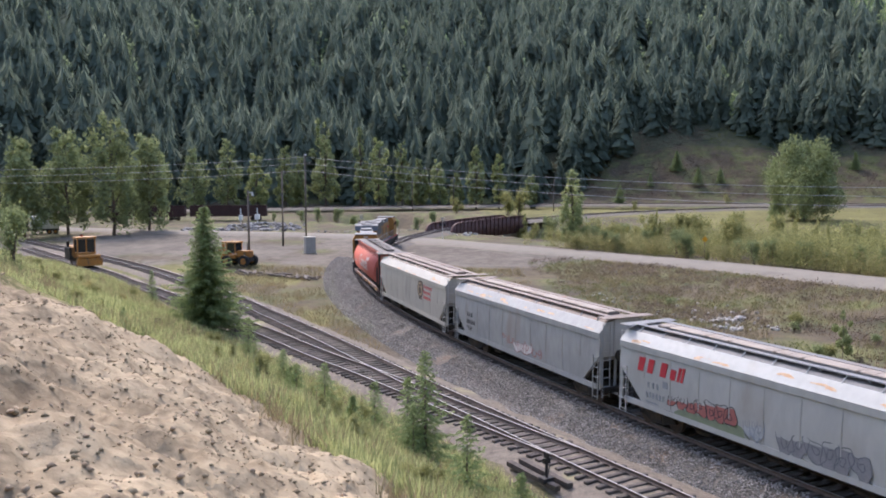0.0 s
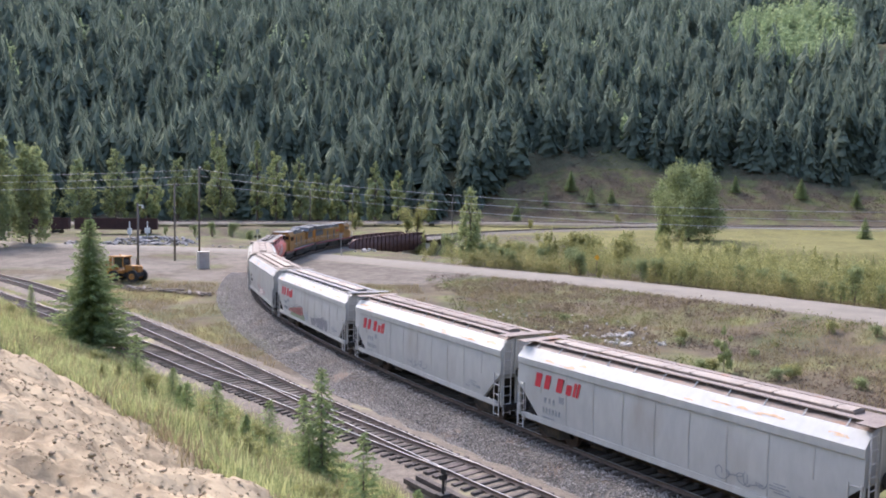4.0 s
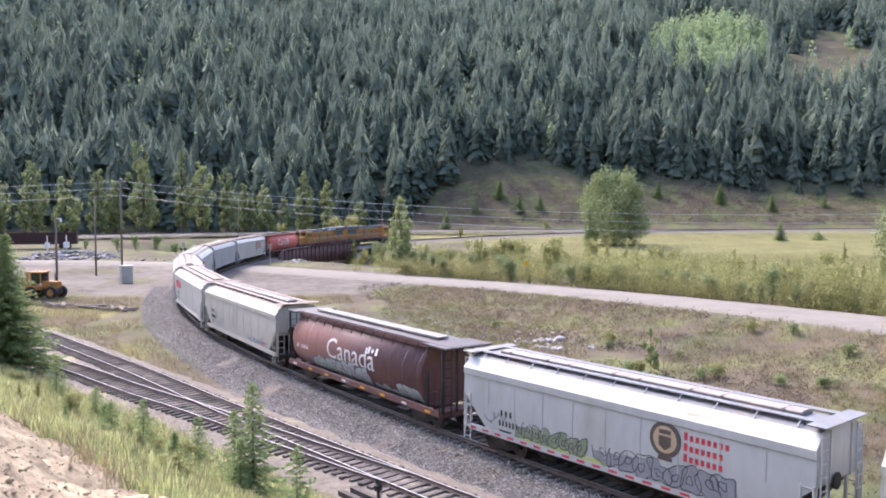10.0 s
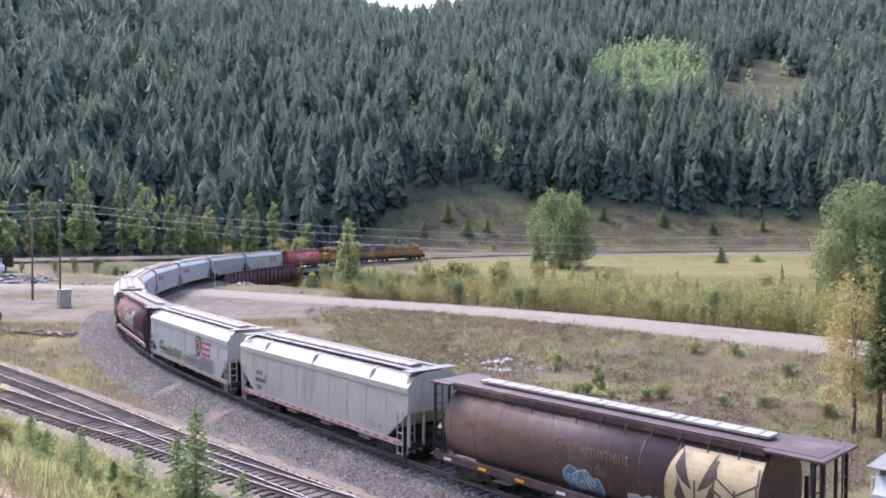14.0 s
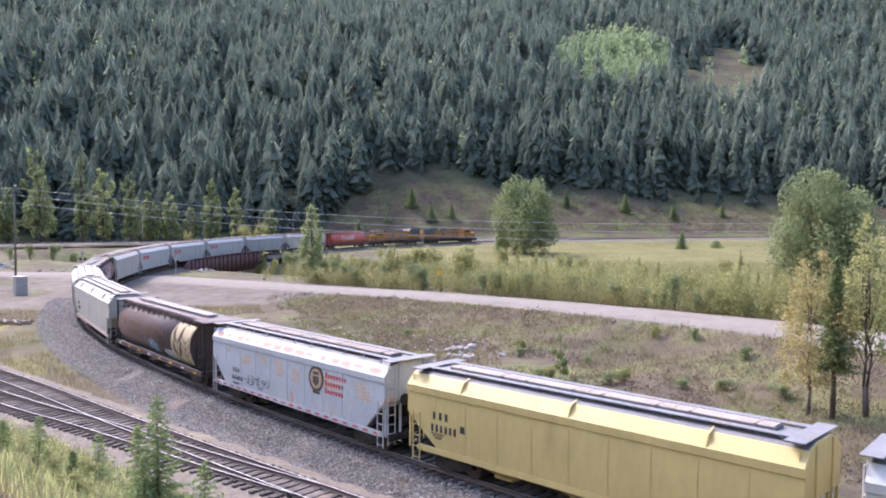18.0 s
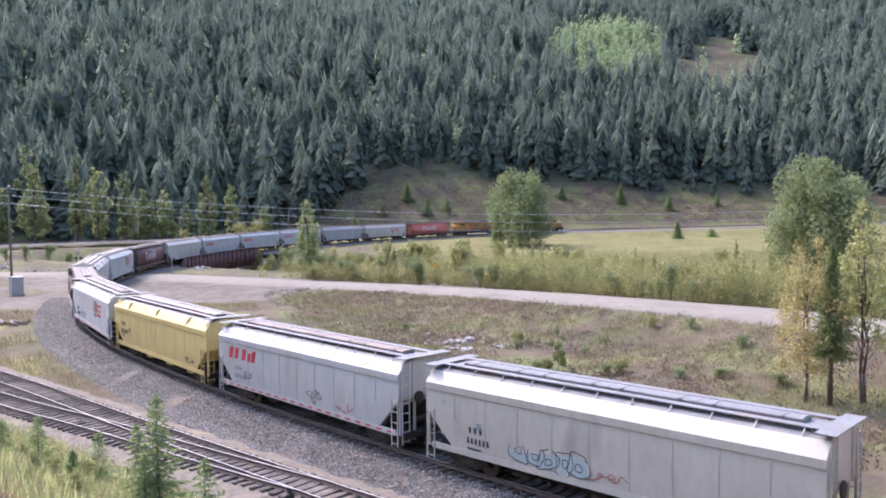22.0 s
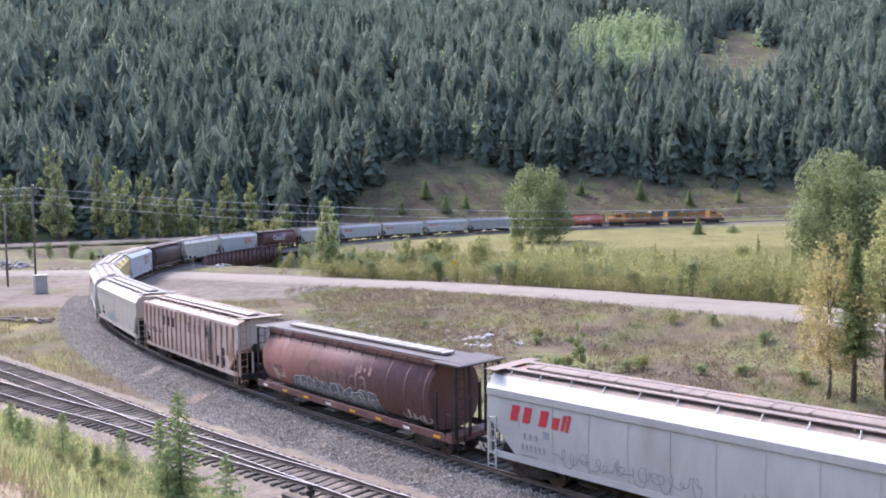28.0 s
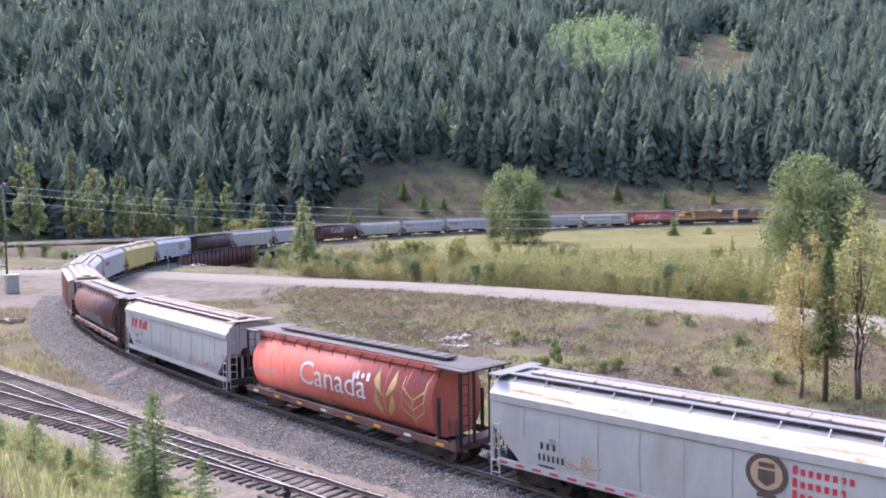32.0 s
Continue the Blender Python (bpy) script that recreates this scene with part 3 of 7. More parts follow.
    v = np.concatenate([line + n * a + np.array([0, 0, b]) for a, b in profile]).reshape(k, len(line), 3).transpose(1, 0, 2)
    i = np.arange(len(line) - 1)[:, None] * k
    j = np.arange(k if closed else k - 1)[None, :]
    j2 = (j + 1) % k
    f = np.stack([i + j, i + j2, i + k + j2, i + k + j], 2).reshape(-1, 4)
    return v.reshape(-1, 3), f


def moved(line, left, up=0.0):
    return line + frames_of(line)[1] * left + np.array([0, 0, up])


RAIL = [(-0.075, -0.17), (0.075, -0.17), (0.075, -0.155), (0.012, -0.13), (0.012, -0.045), (0.037, -0.035), (0.037, 0.0), (-0.037, 0.0), (-0.037, -0.035), (-0.012, -0.045), (-0.012, -0.13), (-0.075, -0.155)]


def sleeper_mesh():
    bm = bmesh.new()
    box(bm, (0, 0, -0.26), (0.23, 2.6, 0.18))
    bmesh.ops.bevel(bm, geom=bm.edges[:], offset=0.015, segments=1, affect="EDGES")
    for y in (-0.7525, 0.7525):
        box(bm, (0, y, -0.168), (0.19, 0.36, 0.014))
    return finish(bm, "sleeper", M["sleeper"])


SLEEPER = sleeper_mesh()


def track(name, line, label, parts_between, width=1.75, gauge=0.7525, ballast=True, every=0.58, girders=None):
    root = new(name)
    tagged(root, label, "railway track", kind="structure")
    seg = np.linalg.norm(np.diff(line, axis=0), axis=1)
    run = np.concatenate([[0], np.cumsum(seg)])
    fine = np.stack([np.interp(np.arange(0, run[-1], 0.8), run, line[:, i]) for i in range(3)], 1)
    if ballast:
        v, f = sweep(fine, [(-width - 2.3, -0.85), (-width - 1.0, -0.5), (-width, -0.28), (-0.5, -0.24), (0.5, -0.24), (width, -0.28), (width + 1.0, -0.5), (width + 2.3, -0.85)], False)
        r = np.random.RandomState(5)
        v[:, 2] += r.uniform(-0.03, 0.03, len(v))
        v[:, :2] += r.uniform(-0.12, 0.12, (len(v), 2))
        if girders:
            ring = v.reshape(len(fine), -1, 3)
            on = (np.arange(len(fine)) * 0.8 > girders[0]) & (np.arange(len(fine)) * 0.8 < girders[1])
            ring[on] = np.where(np.array([1, 1, 0]), fine[on][:, None] + (ring[on] - fine[on][:, None]) * 0.58, np.maximum(ring[on], fine[on][:, None] - 0.45))
            v = ring.reshape(-1, 3)
        b = new("ballast_bed", mesh_np("ballast_bed", v, f[:, ::-1], M["cinder" if "siding" in name else "farballast" if "far" in name else "ballast"]))
        b.parent = root
    for g in (gauge, -gauge):
        v, f = sweep(moved(fine, g), RAIL)
        o = new("rail", mesh_np("rail", v, f[:, ::-1], M["rail"]))
        o.parent = root
        # a thin pale strip on top carries the painted sheen
        v, f = sweep(moved(fine, g), [(-0.034, 0.0), (0.034, 0.0), (0.026, 0.006), (-0.026, 0.006)])
        h = new("rail_head", mesh_np("rail_head", v, f[:, ::-1], M["railhead"]))
        h.parent = o
    r = np.random.RandomState(7)
    rest = []
    t, _ = frames_of(fine)
    for s in np.arange(0.3, run[-1], every):
        p = [np.interp(s, run, line[:, i]) for i in range(3)]
        k = min(len(t) - 1, int(s / 0.8))
        a = math.atan2(t[k, 1], t[k, 0]) + r.uniform(-0.02, 0.02)
        m = Matrix.Translation((p[0], p[1], p[2] + r.uniform(-0.015, 0.005))) @ Matrix.Rotation(a, 4, "Z") @ Matrix.Translation((0, r.uniform(-0.06, 0.06), 0))
        if parts_between[0] < s < parts_between[1]:
            o = new("sleeper", SLEEPER)
            o.parent = root
            o.matrix_basis = m
        else:
            rest.append(m)
    if rest:
        base = np.array([v.co[:] for v in SLEEPER.vertices])
        tris = []
        SLEEPER.calc_loop_triangles()
        tris = np.array([lt.vertices[:] for lt in SLEEPER.loop_triangles])
        vs = np.concatenate([base @ np.array(m.to_3x3()).T + np.array(m.translation) for m in rest])
        fs = np.concatenate([tris + i * len(base) for i in range(len(rest))])
        o = new("far_sleepers", mesh_np("far_sleepers", vs, fs, M["sleeper"]))
        o.parent = root
        o["kind"] = "stuff"
    return root


track("main_track", TRACK[180:545], "curved single railway line on grey ballast", (178, 270), every=0.56, girders=(BRIDGE0 + 151, BRIDGE1 + 149))
track("far_main_track", TRACK[544:1000], "railway line curving on past the bridge towards the mountain", (0, 0), every=0.56)
track("siding_track", SIDING_A, "siding with rusty rails on dark wooden sleepers beside the main line", (95, 180), width=1.4)
track("siding_track", SIDING_B, "second siding branching off at a switch, half sunk in gravel", (5, 75), width=1.3)
track("far_track", FAR_LEG, "distant railway line across the valley", (0, 0), every=0.9)

v, f = sweep(ROAD, [(-4.6, -0.35), (-3.6, -0.02), (-1.2, 0.06), (1.2, 0.06), (3.6, -0.02), (4.6, -0.35)], False)
v[:, 2] += 0.03 * lumps(v[:, 0], v[:, 1], 5, 21)
def loose_stones():
    """Ballast stones lying proud of the bed along the near part of the line."""
    r = np.random.RandomState(15)
    n = 70000
    s = 16 + 110 * r.uniform(0, 1, n) ** 1.4
    off = np.where(r.uniform(0, 1, n) < 0.8, r.uniform(0.9, 5.0, n), -r.uniform(1.2, 3.6, n))
    k = (s - S[0]).astype(int)
    nx, ny = -np.cos(heading[k]), -np.sin(heading[k])
    x, y = TX[k] + nx * off + -np.sin(heading[k]) * (s % 1), TY[k] + ny * off + np.cos(heading[k]) * (s % 1)
    a = np.abs(off)
    z = TZ[k] - np.where(a < 1.75, 0.26, np.where(a < 2.75, 0.28 + (a - 1.75) * 0.22, 0.5 + (a - 2.75) * 0.27)) + 0.03
    z = np.where(a > 3.0, np.maximum(z, terrain(x, y)[0] + 0.01), z)
    n = len(z)
    q = r.uniform(0.025, 0.06, n)
    d = np.array([(1, 0, 0), (0, 1, 0), (-1, 0, 0), (0, -1, 0), (0, 0, 0.8), (0, 0, -0.8)], float)
    v = d[None] * r.uniform(0.6, 1.3, (n, 6, 1)) * q[:, None, None] + np.stack([x, y, z], 1)[:, None]
    f = np.array([(0, 1, 4), (1, 2, 4), (2, 3, 4), (3, 0, 4), (1, 0, 5), (2, 1, 5), (3, 2, 5), (0, 3, 5)])
    f = (f[None] + np.arange(n)[:, None, None] * 6).reshape(-1, 3)
    tagged(new("ballast_stones", mesh_np("ballast_stones", v.reshape(-1, 3), f, M["stone"])), "loose grey ballast stones beside the rails", "gravel", kind="stuff")


loose_stones()

road = new("road", mesh_np("road", v, f[:, ::-1], M["road"], smooth=True))
tagged(road, "pale grey gravel road with worn wheel tracks", "road", kind="structure")


# ---- the train ----
def bars(bm, rows, y, sign=1):
    """Plain bars of paint on a car's side: (x, z, width, height), x towards the front."""
    for x, z, w, h in rows:
        box(bm, (x, y, z), (w, 0.012, h))


def hopper_side(z):
    """Half width of the plain hopper's side at a height."""
    return 1.56 + 0.06 * math.sin(max(0.0, min(1.0, (z - 1.1) / 2.7)) * math.pi)


TRUCK_X = 6.25
WHEEL_R = 0.457


def truck(parent, x):
    def frame_(bm):
        for y in (-0.99, 0.99):
            prism(bm, [(-1.15, 0.46), (-1.0, 0.62), (-0.45, 0.72), (0.45, 0.72), (1.0, 0.62), (1.15, 0.46), (0.78, 0.38), (0.42, 0.22), (-0.42, 0.22), (-0.78, 0.38)], y - 0.08, y + 0.08, "y")
            box(bm, (0, y, 0.46), (0.5, 0.2, 0.36))
        box(bm, (0, 0, 0.6), (0.38, 2.0, 0.24))
        tube(bm, (0, 0, 0.7), (0, 0, 0.95), 0.2, 10)

    t = part("truck", frame_, M["dark"], parent, key="truck", at=Matrix.Translation((x, 0, 0)))

    def set_(bm):
        tube(bm, (0, -0.9, 0), (0, 0.9, 0), 0.085, 8)
        for y in (-0.76, 0.76):
            tube(bm, (0, y - 0.07, 0), (0, y + 0.07, 0), WHEEL_R, 20)
            tube(bm, (0, y - 0.10, 0), (0, y + 0.10, 0), WHEEL_R * 0.3, 12)
            s = -1 if y > 0 else 1
            tube(bm, (0, y + s * 0.07, 0), (0, y + s * 0.1, 0), WHEEL_R + 0.028, 20)

    for wx in (-0.89, 0.89):
        part("wheelset", set_, M["wheel"], t, key="wheelset", at=Matrix.Translation((wx, 0, WHEEL_R)))


def ladder(parent, x, y, z0, z1, material, width=0.42, along=True, name="ladder"):
    def draw(bm):
        for s in (-width / 2, width / 2):
            a = (s, 0) if along else (0, s)
            tube(bm, (a[0], a[1], z0), (a[0], a[1], z1), 0.028, 6)
        n = max(2, int((z1 - z0) / 0.38))
        for i in range(n):
            z = z0 + 0.12 + (z1 - z0 - 0.2) * i / (n - 1)
            p, q = ((-width / 2, 0, z), (width / 2, 0, z)) if along else ((0, -width / 2, z), (0, width / 2, z))
            tube(bm, p, q, 0.022, 6)

    return part(name, draw, material, parent, key=("ladder", z0, z1, width, along), at=Matrix.Translation((x, y, 0)))


def coupler(parent, x):
    def draw(bm):
        s = 1 if x > 0 else -1
        box(bm, (0, 0, 0.85), (0.9, 0.18, 0.2))
        box(bm, (s * 0.45, 0, 0.85), (0.3, 0.34, 0.28))
        tube(bm, (s * 0.2, 0.3, 0.75), (s * 0.55, 0.3, 0.4), 0.03, 6)

    part("coupler", draw, M["dark"], parent, key=("coupler", x > 0), at=Matrix.Translation((x, 0, 0)))


def wordmark(bm, text, size, x, z, y, flip, squeeze=1.0):
    """Lettering with the built-in font, laid on a car's side."""
    cu = bpy.data.curves.new("letters", "FONT")
    cu.body, cu.size, cu.extrude = text, size, 0.006
    cu.resolution_u = 3
    ob = bpy.data.objects.new("letters", cu)
    me = bpy.data.meshes.new_from_object(ob)
    s = -1 if flip else 1
    # the text runs towards the rear on the left side, towards the front on the right
    m = Matrix(((s * -squeeze, 0, 0, x), (0, 0, s * 1.0, y), (0, 1, 0, z), (0, 0, 0, 1)))
    me.transform(m)
    bm.from_mesh(me)
    bpy.data.objects.remove(ob)
    bpy.data.curves.remove(cu)
    bpy.data.meshes.remove(me)


def fitted(bm, text, x0, x1, z0, cap):
    """Lettering from x0 to x1 with the given height of its capitals."""
    b2 = bmesh.new()
    wordmark(b2, text, 1.0, 0, 0, 1.6, False)
    lo, hi = min(v.co.x for v in b2.verts), max(v.co.x for v in b2.verts)
    zt = max(v.co.z for v in b2.verts)
    for v in b2.verts:
        v.co.x = x0 + (hi - v.co.x) / (hi - lo) * (x1 - x0)
        v.co.z = z0 + v.co.z / zt * cap
    me = bpy.data.meshes.new("letters")
    b2.to_mesh(me)
    b2.free()
    bm.from_mesh(me)
    bpy.data.meshes.remove(me)


def scribble(bm, x0, z0, w, h, y, seed, n=9, thick=0.05, side=1):
    """One looping stroke of sprayed paint that spells nothing."""
    r = np.random.RandomState(seed)
    m = n * 14
    ph = r.uniform(0, 6.28, 4)
    rows = []
    for k in range(m + 1):
        t = k / m
        a = 2 * math.pi * n * t + 1.5 * math.sin(3.1 * n * t + ph[0]) + 1.1 * math.sin(4.7 * n * t + ph[3])
        grow = 0.6 + 0.38 * math.sin(2.3 * n * t + ph[1]) + 0.2 * math.sin(7.7 * n * t + ph[2])
        px = x0 - side * (w * t - 0.62 * w / n * math.sin(a) * (0.7 + 0.3 * math.sin(3.7 * n * t + ph[3])))
        pz = z0 + h * (0.5 + 0.5 * math.cos(a) * grow + 0.08 * math.sin(1.7 * n * t + ph[2]))
        rows.append((px, max(z0, pz)))
    pts = np.array(rows)
    d = np.gradient(pts, axis=0)
    d /= np.linalg.norm(d, axis=1)[:, None] + 1e-6
    nrm = np.stack([-d[:, 1], d[:, 0]], 1) * thick / 2
    lo, hi = pts - nrm, pts + nrm
    vs = [(bm.verts.new((p[0], y, p[1])), bm.verts.new((q[0], y, q[1]))) for p, q in zip(lo, hi)]
    for (p, q), (u, v) in zip(vs, vs[1:]):
        bm.faces.new((p, u, v, q))


def wave(bm, x0, z0, w, h, y, seed, side=1):
    """A ragged patch of sprayed paint with a humped outline."""
    r = np.random.RandomState(seed)
    n, m = 40, 5
    k = max(2, int(w / 0.9))
    grid = []
    for i in range(n):
        t = i / (n - 1)
        hump = abs(math.sin(math.pi * k * t)) ** 0.35
        top = h * (0.45 + 0.55 * hump * (0.75 + 0.25 * math.sin(i * 0.31 + seed))) * min(1.0, 6 * t + 0.3, 6 * (1 - t) + 0.3) * r.uniform(0.94, 1.04)
        grid.append([bm.verts.new((x0 - side * w * t, y, z0 + top * j / m)) for j in range(m + 1)])
    for p, q in zip(grid, grid[1:]):
        for j in range(m):
            bm.faces.new((p[j], q[j], q[j + 1], p[j + 1]))


def bubble(fill, line, cx, z0, w, h, y, seed):
    """One fat sprayed shape that spells nothing, with an outline and an inner loop."""
    r = np.random.RandomState(seed)
    cx, cz = cx + r.uniform(-0.05, 0.05) * h, z0 + h * (0.5 + r.uniform(-0.06, 0.06))
    rx, rz = 0.62 * w, 0.5 * h * r.uniform(0.85, 1.05)
    ph, amp, lean = r.uniform(0, 6.28, 3), r.uniform(0.06, 0.2, 3), r.uniform(-0.4, 0.4)
    m, t = 26, 0.038
    rim = []
    for i in range(m):
        a = 6.2832 * i / m
        q = 1 + amp[0] * math.sin(2 * a + ph[0]) + amp[1] * math.sin(3 * a + ph[1]) + 0.6 * amp[2] * math.sin(5 * a + ph[2])
        c, e = math.cos(a), math.sin(a)
        c, e = math.copysign(abs(c) ** 0.75, c), math.copysign(abs(e) ** 0.75, e)
        rim.append((rx * q * c + lean * rz * e, rz * q * e))
    rings = [[fill.verts.new((cx + p[0] * k, y, max(z0, cz + p[1] * k))) for p in rim] for k in (1.0, 0.7, 0.4)]
    for p, q in zip(rings, rings[1:]):
        for i in range(m):
            fill.faces.new((p[i], p[(i + 1) % m], q[(i + 1) % m], q[i]))
    fill.faces.new(rings[-1])
    for k in (1.0, 0.32):
        ox, oz = (0, 0) if k == 1.0 else (rx * r.uniform(-0.2, 0.2), rz * r.uniform(-0.25, 0.25))
        pair = []
        for p in rim:
            f = t * 0.5 / (math.hypot(*p) + 1e-6)
            pair.append([line.verts.new((cx + ox + p[0] * (k + e * f), y + 0.007, max(z0, cz + oz + p[1] * (k + e * f)))) for e in (-1, 1)])
        for i in range(m):
            p, q = pair[i], pair[(i + 1) % m]
            line.faces.new((p[0], q[0], q[1], p[1]))


def running_gear(car):
    for x in (TRUCK_X, -TRUCK_X):
        truck(car, x)
    for x in (8.75, -8.75):
        coupler(car, x)


def hopper_car(label, paint, roof, hatch, ladder_mat, seams=True, gussets=False, band=None, skirt=None, flat=False, group="grain hopper cars of the train"):
    """A straight-sided covered hopper: creased side, sloped eaves, hatch trough on the roof, cut-away ends."""
    car = tagged(new("covered_hopper_car"), label, "railcar", group)
    zc, half = 3.72, 8.25 if not gussets else 8.55

    def ring(x, zb):
        side = [(hopper_side(max(z, zb)), max(z, zb)) for z in (1.12, 1.7, 2.3, 2.9, 3.40)] + [(1.575, 3.43), (1.645, 3.46), (1.645, 3.74), (1.24, 4.20)]
        if flat:
            side = side[:5] + [(1.59, 3.9), (1.66, 3.93), (1.66, 4.08), (1.24, 4.20)]
        pts = [(x, y, z) for y, z in side] + [(x, 0.62, 4.36), (x, -0.62, 4.36)] + [(x, -y, z) for y, z in side[::-1]]
        return pts

    def body(bm):
        loft(bm, [ring(-half, 2.55), ring(-half + 0.35, 2.25), ring(-6.75, 1.12), ring(6.75, 1.12), ring(half - 0.35, 2.25), ring(half, 2.55)])

    b = part("body", body, paint, car, key=("hopper_body", half, flat))

    if seams:
        for k in range(1, 10):
            x = -half + 2 * half * k / 10
            zb = 1.2 if abs(x) < 6.6 else 2.3
            for s in (1, -1):
                def seam(bm):
                    loft(bm, [[(d, s * (hopper_side(z) + e), z) for d, e in ((-0.035, -0.02), (0.035, -0.02), (0.02, 0.016), (-0.02, 0.016))] for z in (zb, 1.9 if zb < 1.9 else 2.5, 2.6, 3.1, 3.68)])
                part("panel_seam", seam, paint, b, key=("seam", zb, s), at=Matrix.Translation((x, 0, 0)))
    if gussets:
        for x in (-5.4, 0.0, 5.4):
            for s in (1, -1):
                part("eave_gusset", lambda bm: prism(bm, [(s * 1.64, zc + 0.02), (s * 1.24, 4.22), (s * 1.04, 4.36), (s * 1.46, 4.18)], -0.03, 0.03), paint, b, key=("gusset", s), at=Matrix.Translation((x, 0, 0)))
    else:
        for k in range(11):
            part("roof_bracket", lambda bm: tube(bm, (0, 1.24, 4.2), (0, 0.98, 4.42), 0.025, 5), paint, b, key="peg", at=Matrix.Translation((-7.4 + k * 1.48, 0, 0)))

    def roofsheet(bm):
        prism(bm, [(1.2, 4.215), (0.62, 4.375), (-0.62, 4.375), (-1.2, 4.215), (-1.2, 4.19), (-0.62, 4.35), (0.62, 4.35), (1.2, 4.19)], -half + 0.05, half - 0.05)
    part("roof", roofsheet, roof, car, key=("hopper_roof", half))

    def walkway(bm):
        for y in (0.78, -0.78):
            box(bm, (0, y, 4.45), (16.6, 0.36, 0.035))
        for x in (8.15, -8.15):
            box(bm, (x, 0, 4.452), (0.65, 3.0, 0.03))
        for k in range(9):
            for y in (0.78, -0.78):
                box(bm, (-7.6 + k * 1.9, y, 4.40), (0.05, 0.34, 0.09))
    part("running_board", walkway, roof, car, key="walkway")

    def coaming(bm):
        box(bm, (0, 0, 4.42), (14.3, 0.7, 0.13))
    part("hatch_coaming", coaming, roof, car, key="coaming")
    for k in range(4):
        def cover(bm):
            n = 10
            ring_ = []
            for x in (-1.765, 1.765):
                ring_.append([(x, 0.36 * math.cos(math.pi * i / n), 4.49 + 0.05 * math.sin(math.pi * i / n) ** 0.6) for i in range(n + 1)])
            loft(bm, ring_)
            for x in (-1.15, 1.15):
                box(bm, (x, 0, 4.543), (0.05, 0.74, 0.018))
                for y in (0.37, -0.37):
                    box(bm, (x, y, 4.51), (0.1, 0.06, 0.06))
        part("hatch_cover", cover, hatch, car, key="cover", at=Matrix.Translation((-5.34 + k * 3.56, 0, 0)))

    def sill(bm):
        for s in (1, -1):
            prism(bm, [(s * 1.48, 0.92), (s * 1.60, 0.92), (s * 1.60, 1.16), (s * 1.48, 1.16)], -7.95, 7.95)
    part("side_sill", sill, skirt or paint, car, key="sill")

    for s in (1, -1):
        part("end_platform", lambda bm: (box(bm, (s * 7.75, 0, 0.98), (1.5, 2.9, 0.1)), box(bm, (s * 8.42, 0, 0.95), (0.12, 2.95, 0.3))), M["dark"], car, key=("platform", s))
        part("slope_sheet", lambda bm: prism(bm, [(s * 6.72, 1.06), (s * 6.9, 1.02), (s * 8.12, 2.5), (s * 7.95, 2.55)], -1.46, 1.46, "y"), M["dark"], car, key=("slope", s))
        part("air_reservoir", lambda bm: tube(bm, (s * 7.7, -0.7, 1.35), (s * 7.7, 0.35, 1.35), 0.22, 10), M["dark"], car, key=("reservoir", s))
        part("brake_valve", lambda bm: box(bm, (s * 7.55, 1.1, 1.22), (0.35, 0.25, 0.4)), M["dark"], car, key=("valve", s))
        for y in (1.48, 0.62, -0.62, -1.48):
            part("end_post", lambda bm: box(bm, (0, 0, 1.75), (0.09, 0.1, 1.6)), paint, car, key="endpost", at=Matrix.Translation((s * (half - 0.06), y, 0)))
        for y in (0.75, -0.75):
            part("end_rib", lambda bm: box(bm, (0, 0, 3.4), (0.09, 0.09, 1.75)), paint, car, key="endrib", at=Matrix.Translation((s * (half + 0.02), y, 0)))

    def chute(bm):
        loft(bm, [[(-1.85, -1.45, 1.12), (1.85, -1.45, 1.12), (1.85, 1.45, 1.12), (-1.85, 1.45, 1.12)], [(-0.4, -0.7, 0.42), (0.4, -0.7, 0.42), (0.4, 0.7, 0.42), (-0.4, 0.7, 0.42)]])
        box(bm, (0, 0, 0.36), (0.95, 1.5, 0.12))
    for k in (-1, 0, 1):
        part("discharge_hopper", chute, M["dark"] if not gussets else paint, car, key="chute", at=Matrix.Translation((k * 3.75, 0, 0)))

    for s in (1, -1):
        for q in (1, -1):
            ladder(car, s * 7.98, q * 1.64, 0.45, 2.6, ladder_mat)
            ladder(car, s * 8.33, q * 1.25, 0.55, 4.2, ladder_mat, 0.42, False)
    tube_key = "brakewheel"
    part("brake_wheel", lambda bm: tube(bm, (-8.42, 0.5, 2.6), (-8.36, 0.5, 2.6), 0.28, 14), M["dark"], car, key=tube_key)
    running_gear(car)
    if band:
        for k in range(20):
            part("reflector", lambda bm: box(bm, (0, 1.606, 1.04), (0.4, 0.008, 0.09)), band, car, key="reflector", at=Matrix.Translation((-7.6 + k * 0.8, 0, 0)))
    return car


def tube_ring(x, r=1.62, zc=2.62, scale=1.0):
    n = 28
    out = []
    for i in range(n):
        a = 2 * math.pi * i / n
        y, z = math.cos(a), math.sin(a)
        if z < 0:
            y = math.copysign(abs(y) ** 0.42, y) if abs(y) > 1e-6 else 0.0
            y *= 1 - 0.12 * z * z
        out.append((x, r * scale * y, zc + 1.62 * scale * z))
    return out


def cylinder_car(label, paint, deck_paint=None, group="grain hopper cars of the train"):
    """A cylindrical covered hopper with a dark roof deck, end cages and a deep side sill."""
    car = tagged(new("cylindrical_hopper_car"), label, "railcar", group)
    b = part("body", lambda bm: loft(bm, [tube_ring(-6.85), tube_ring(7.5)]), paint, car, key="cyl_body", smooth=False)
    for poly in b.data.polygons:
        poly.use_smooth = len(poly.vertices) == 4

    for k in range(11):
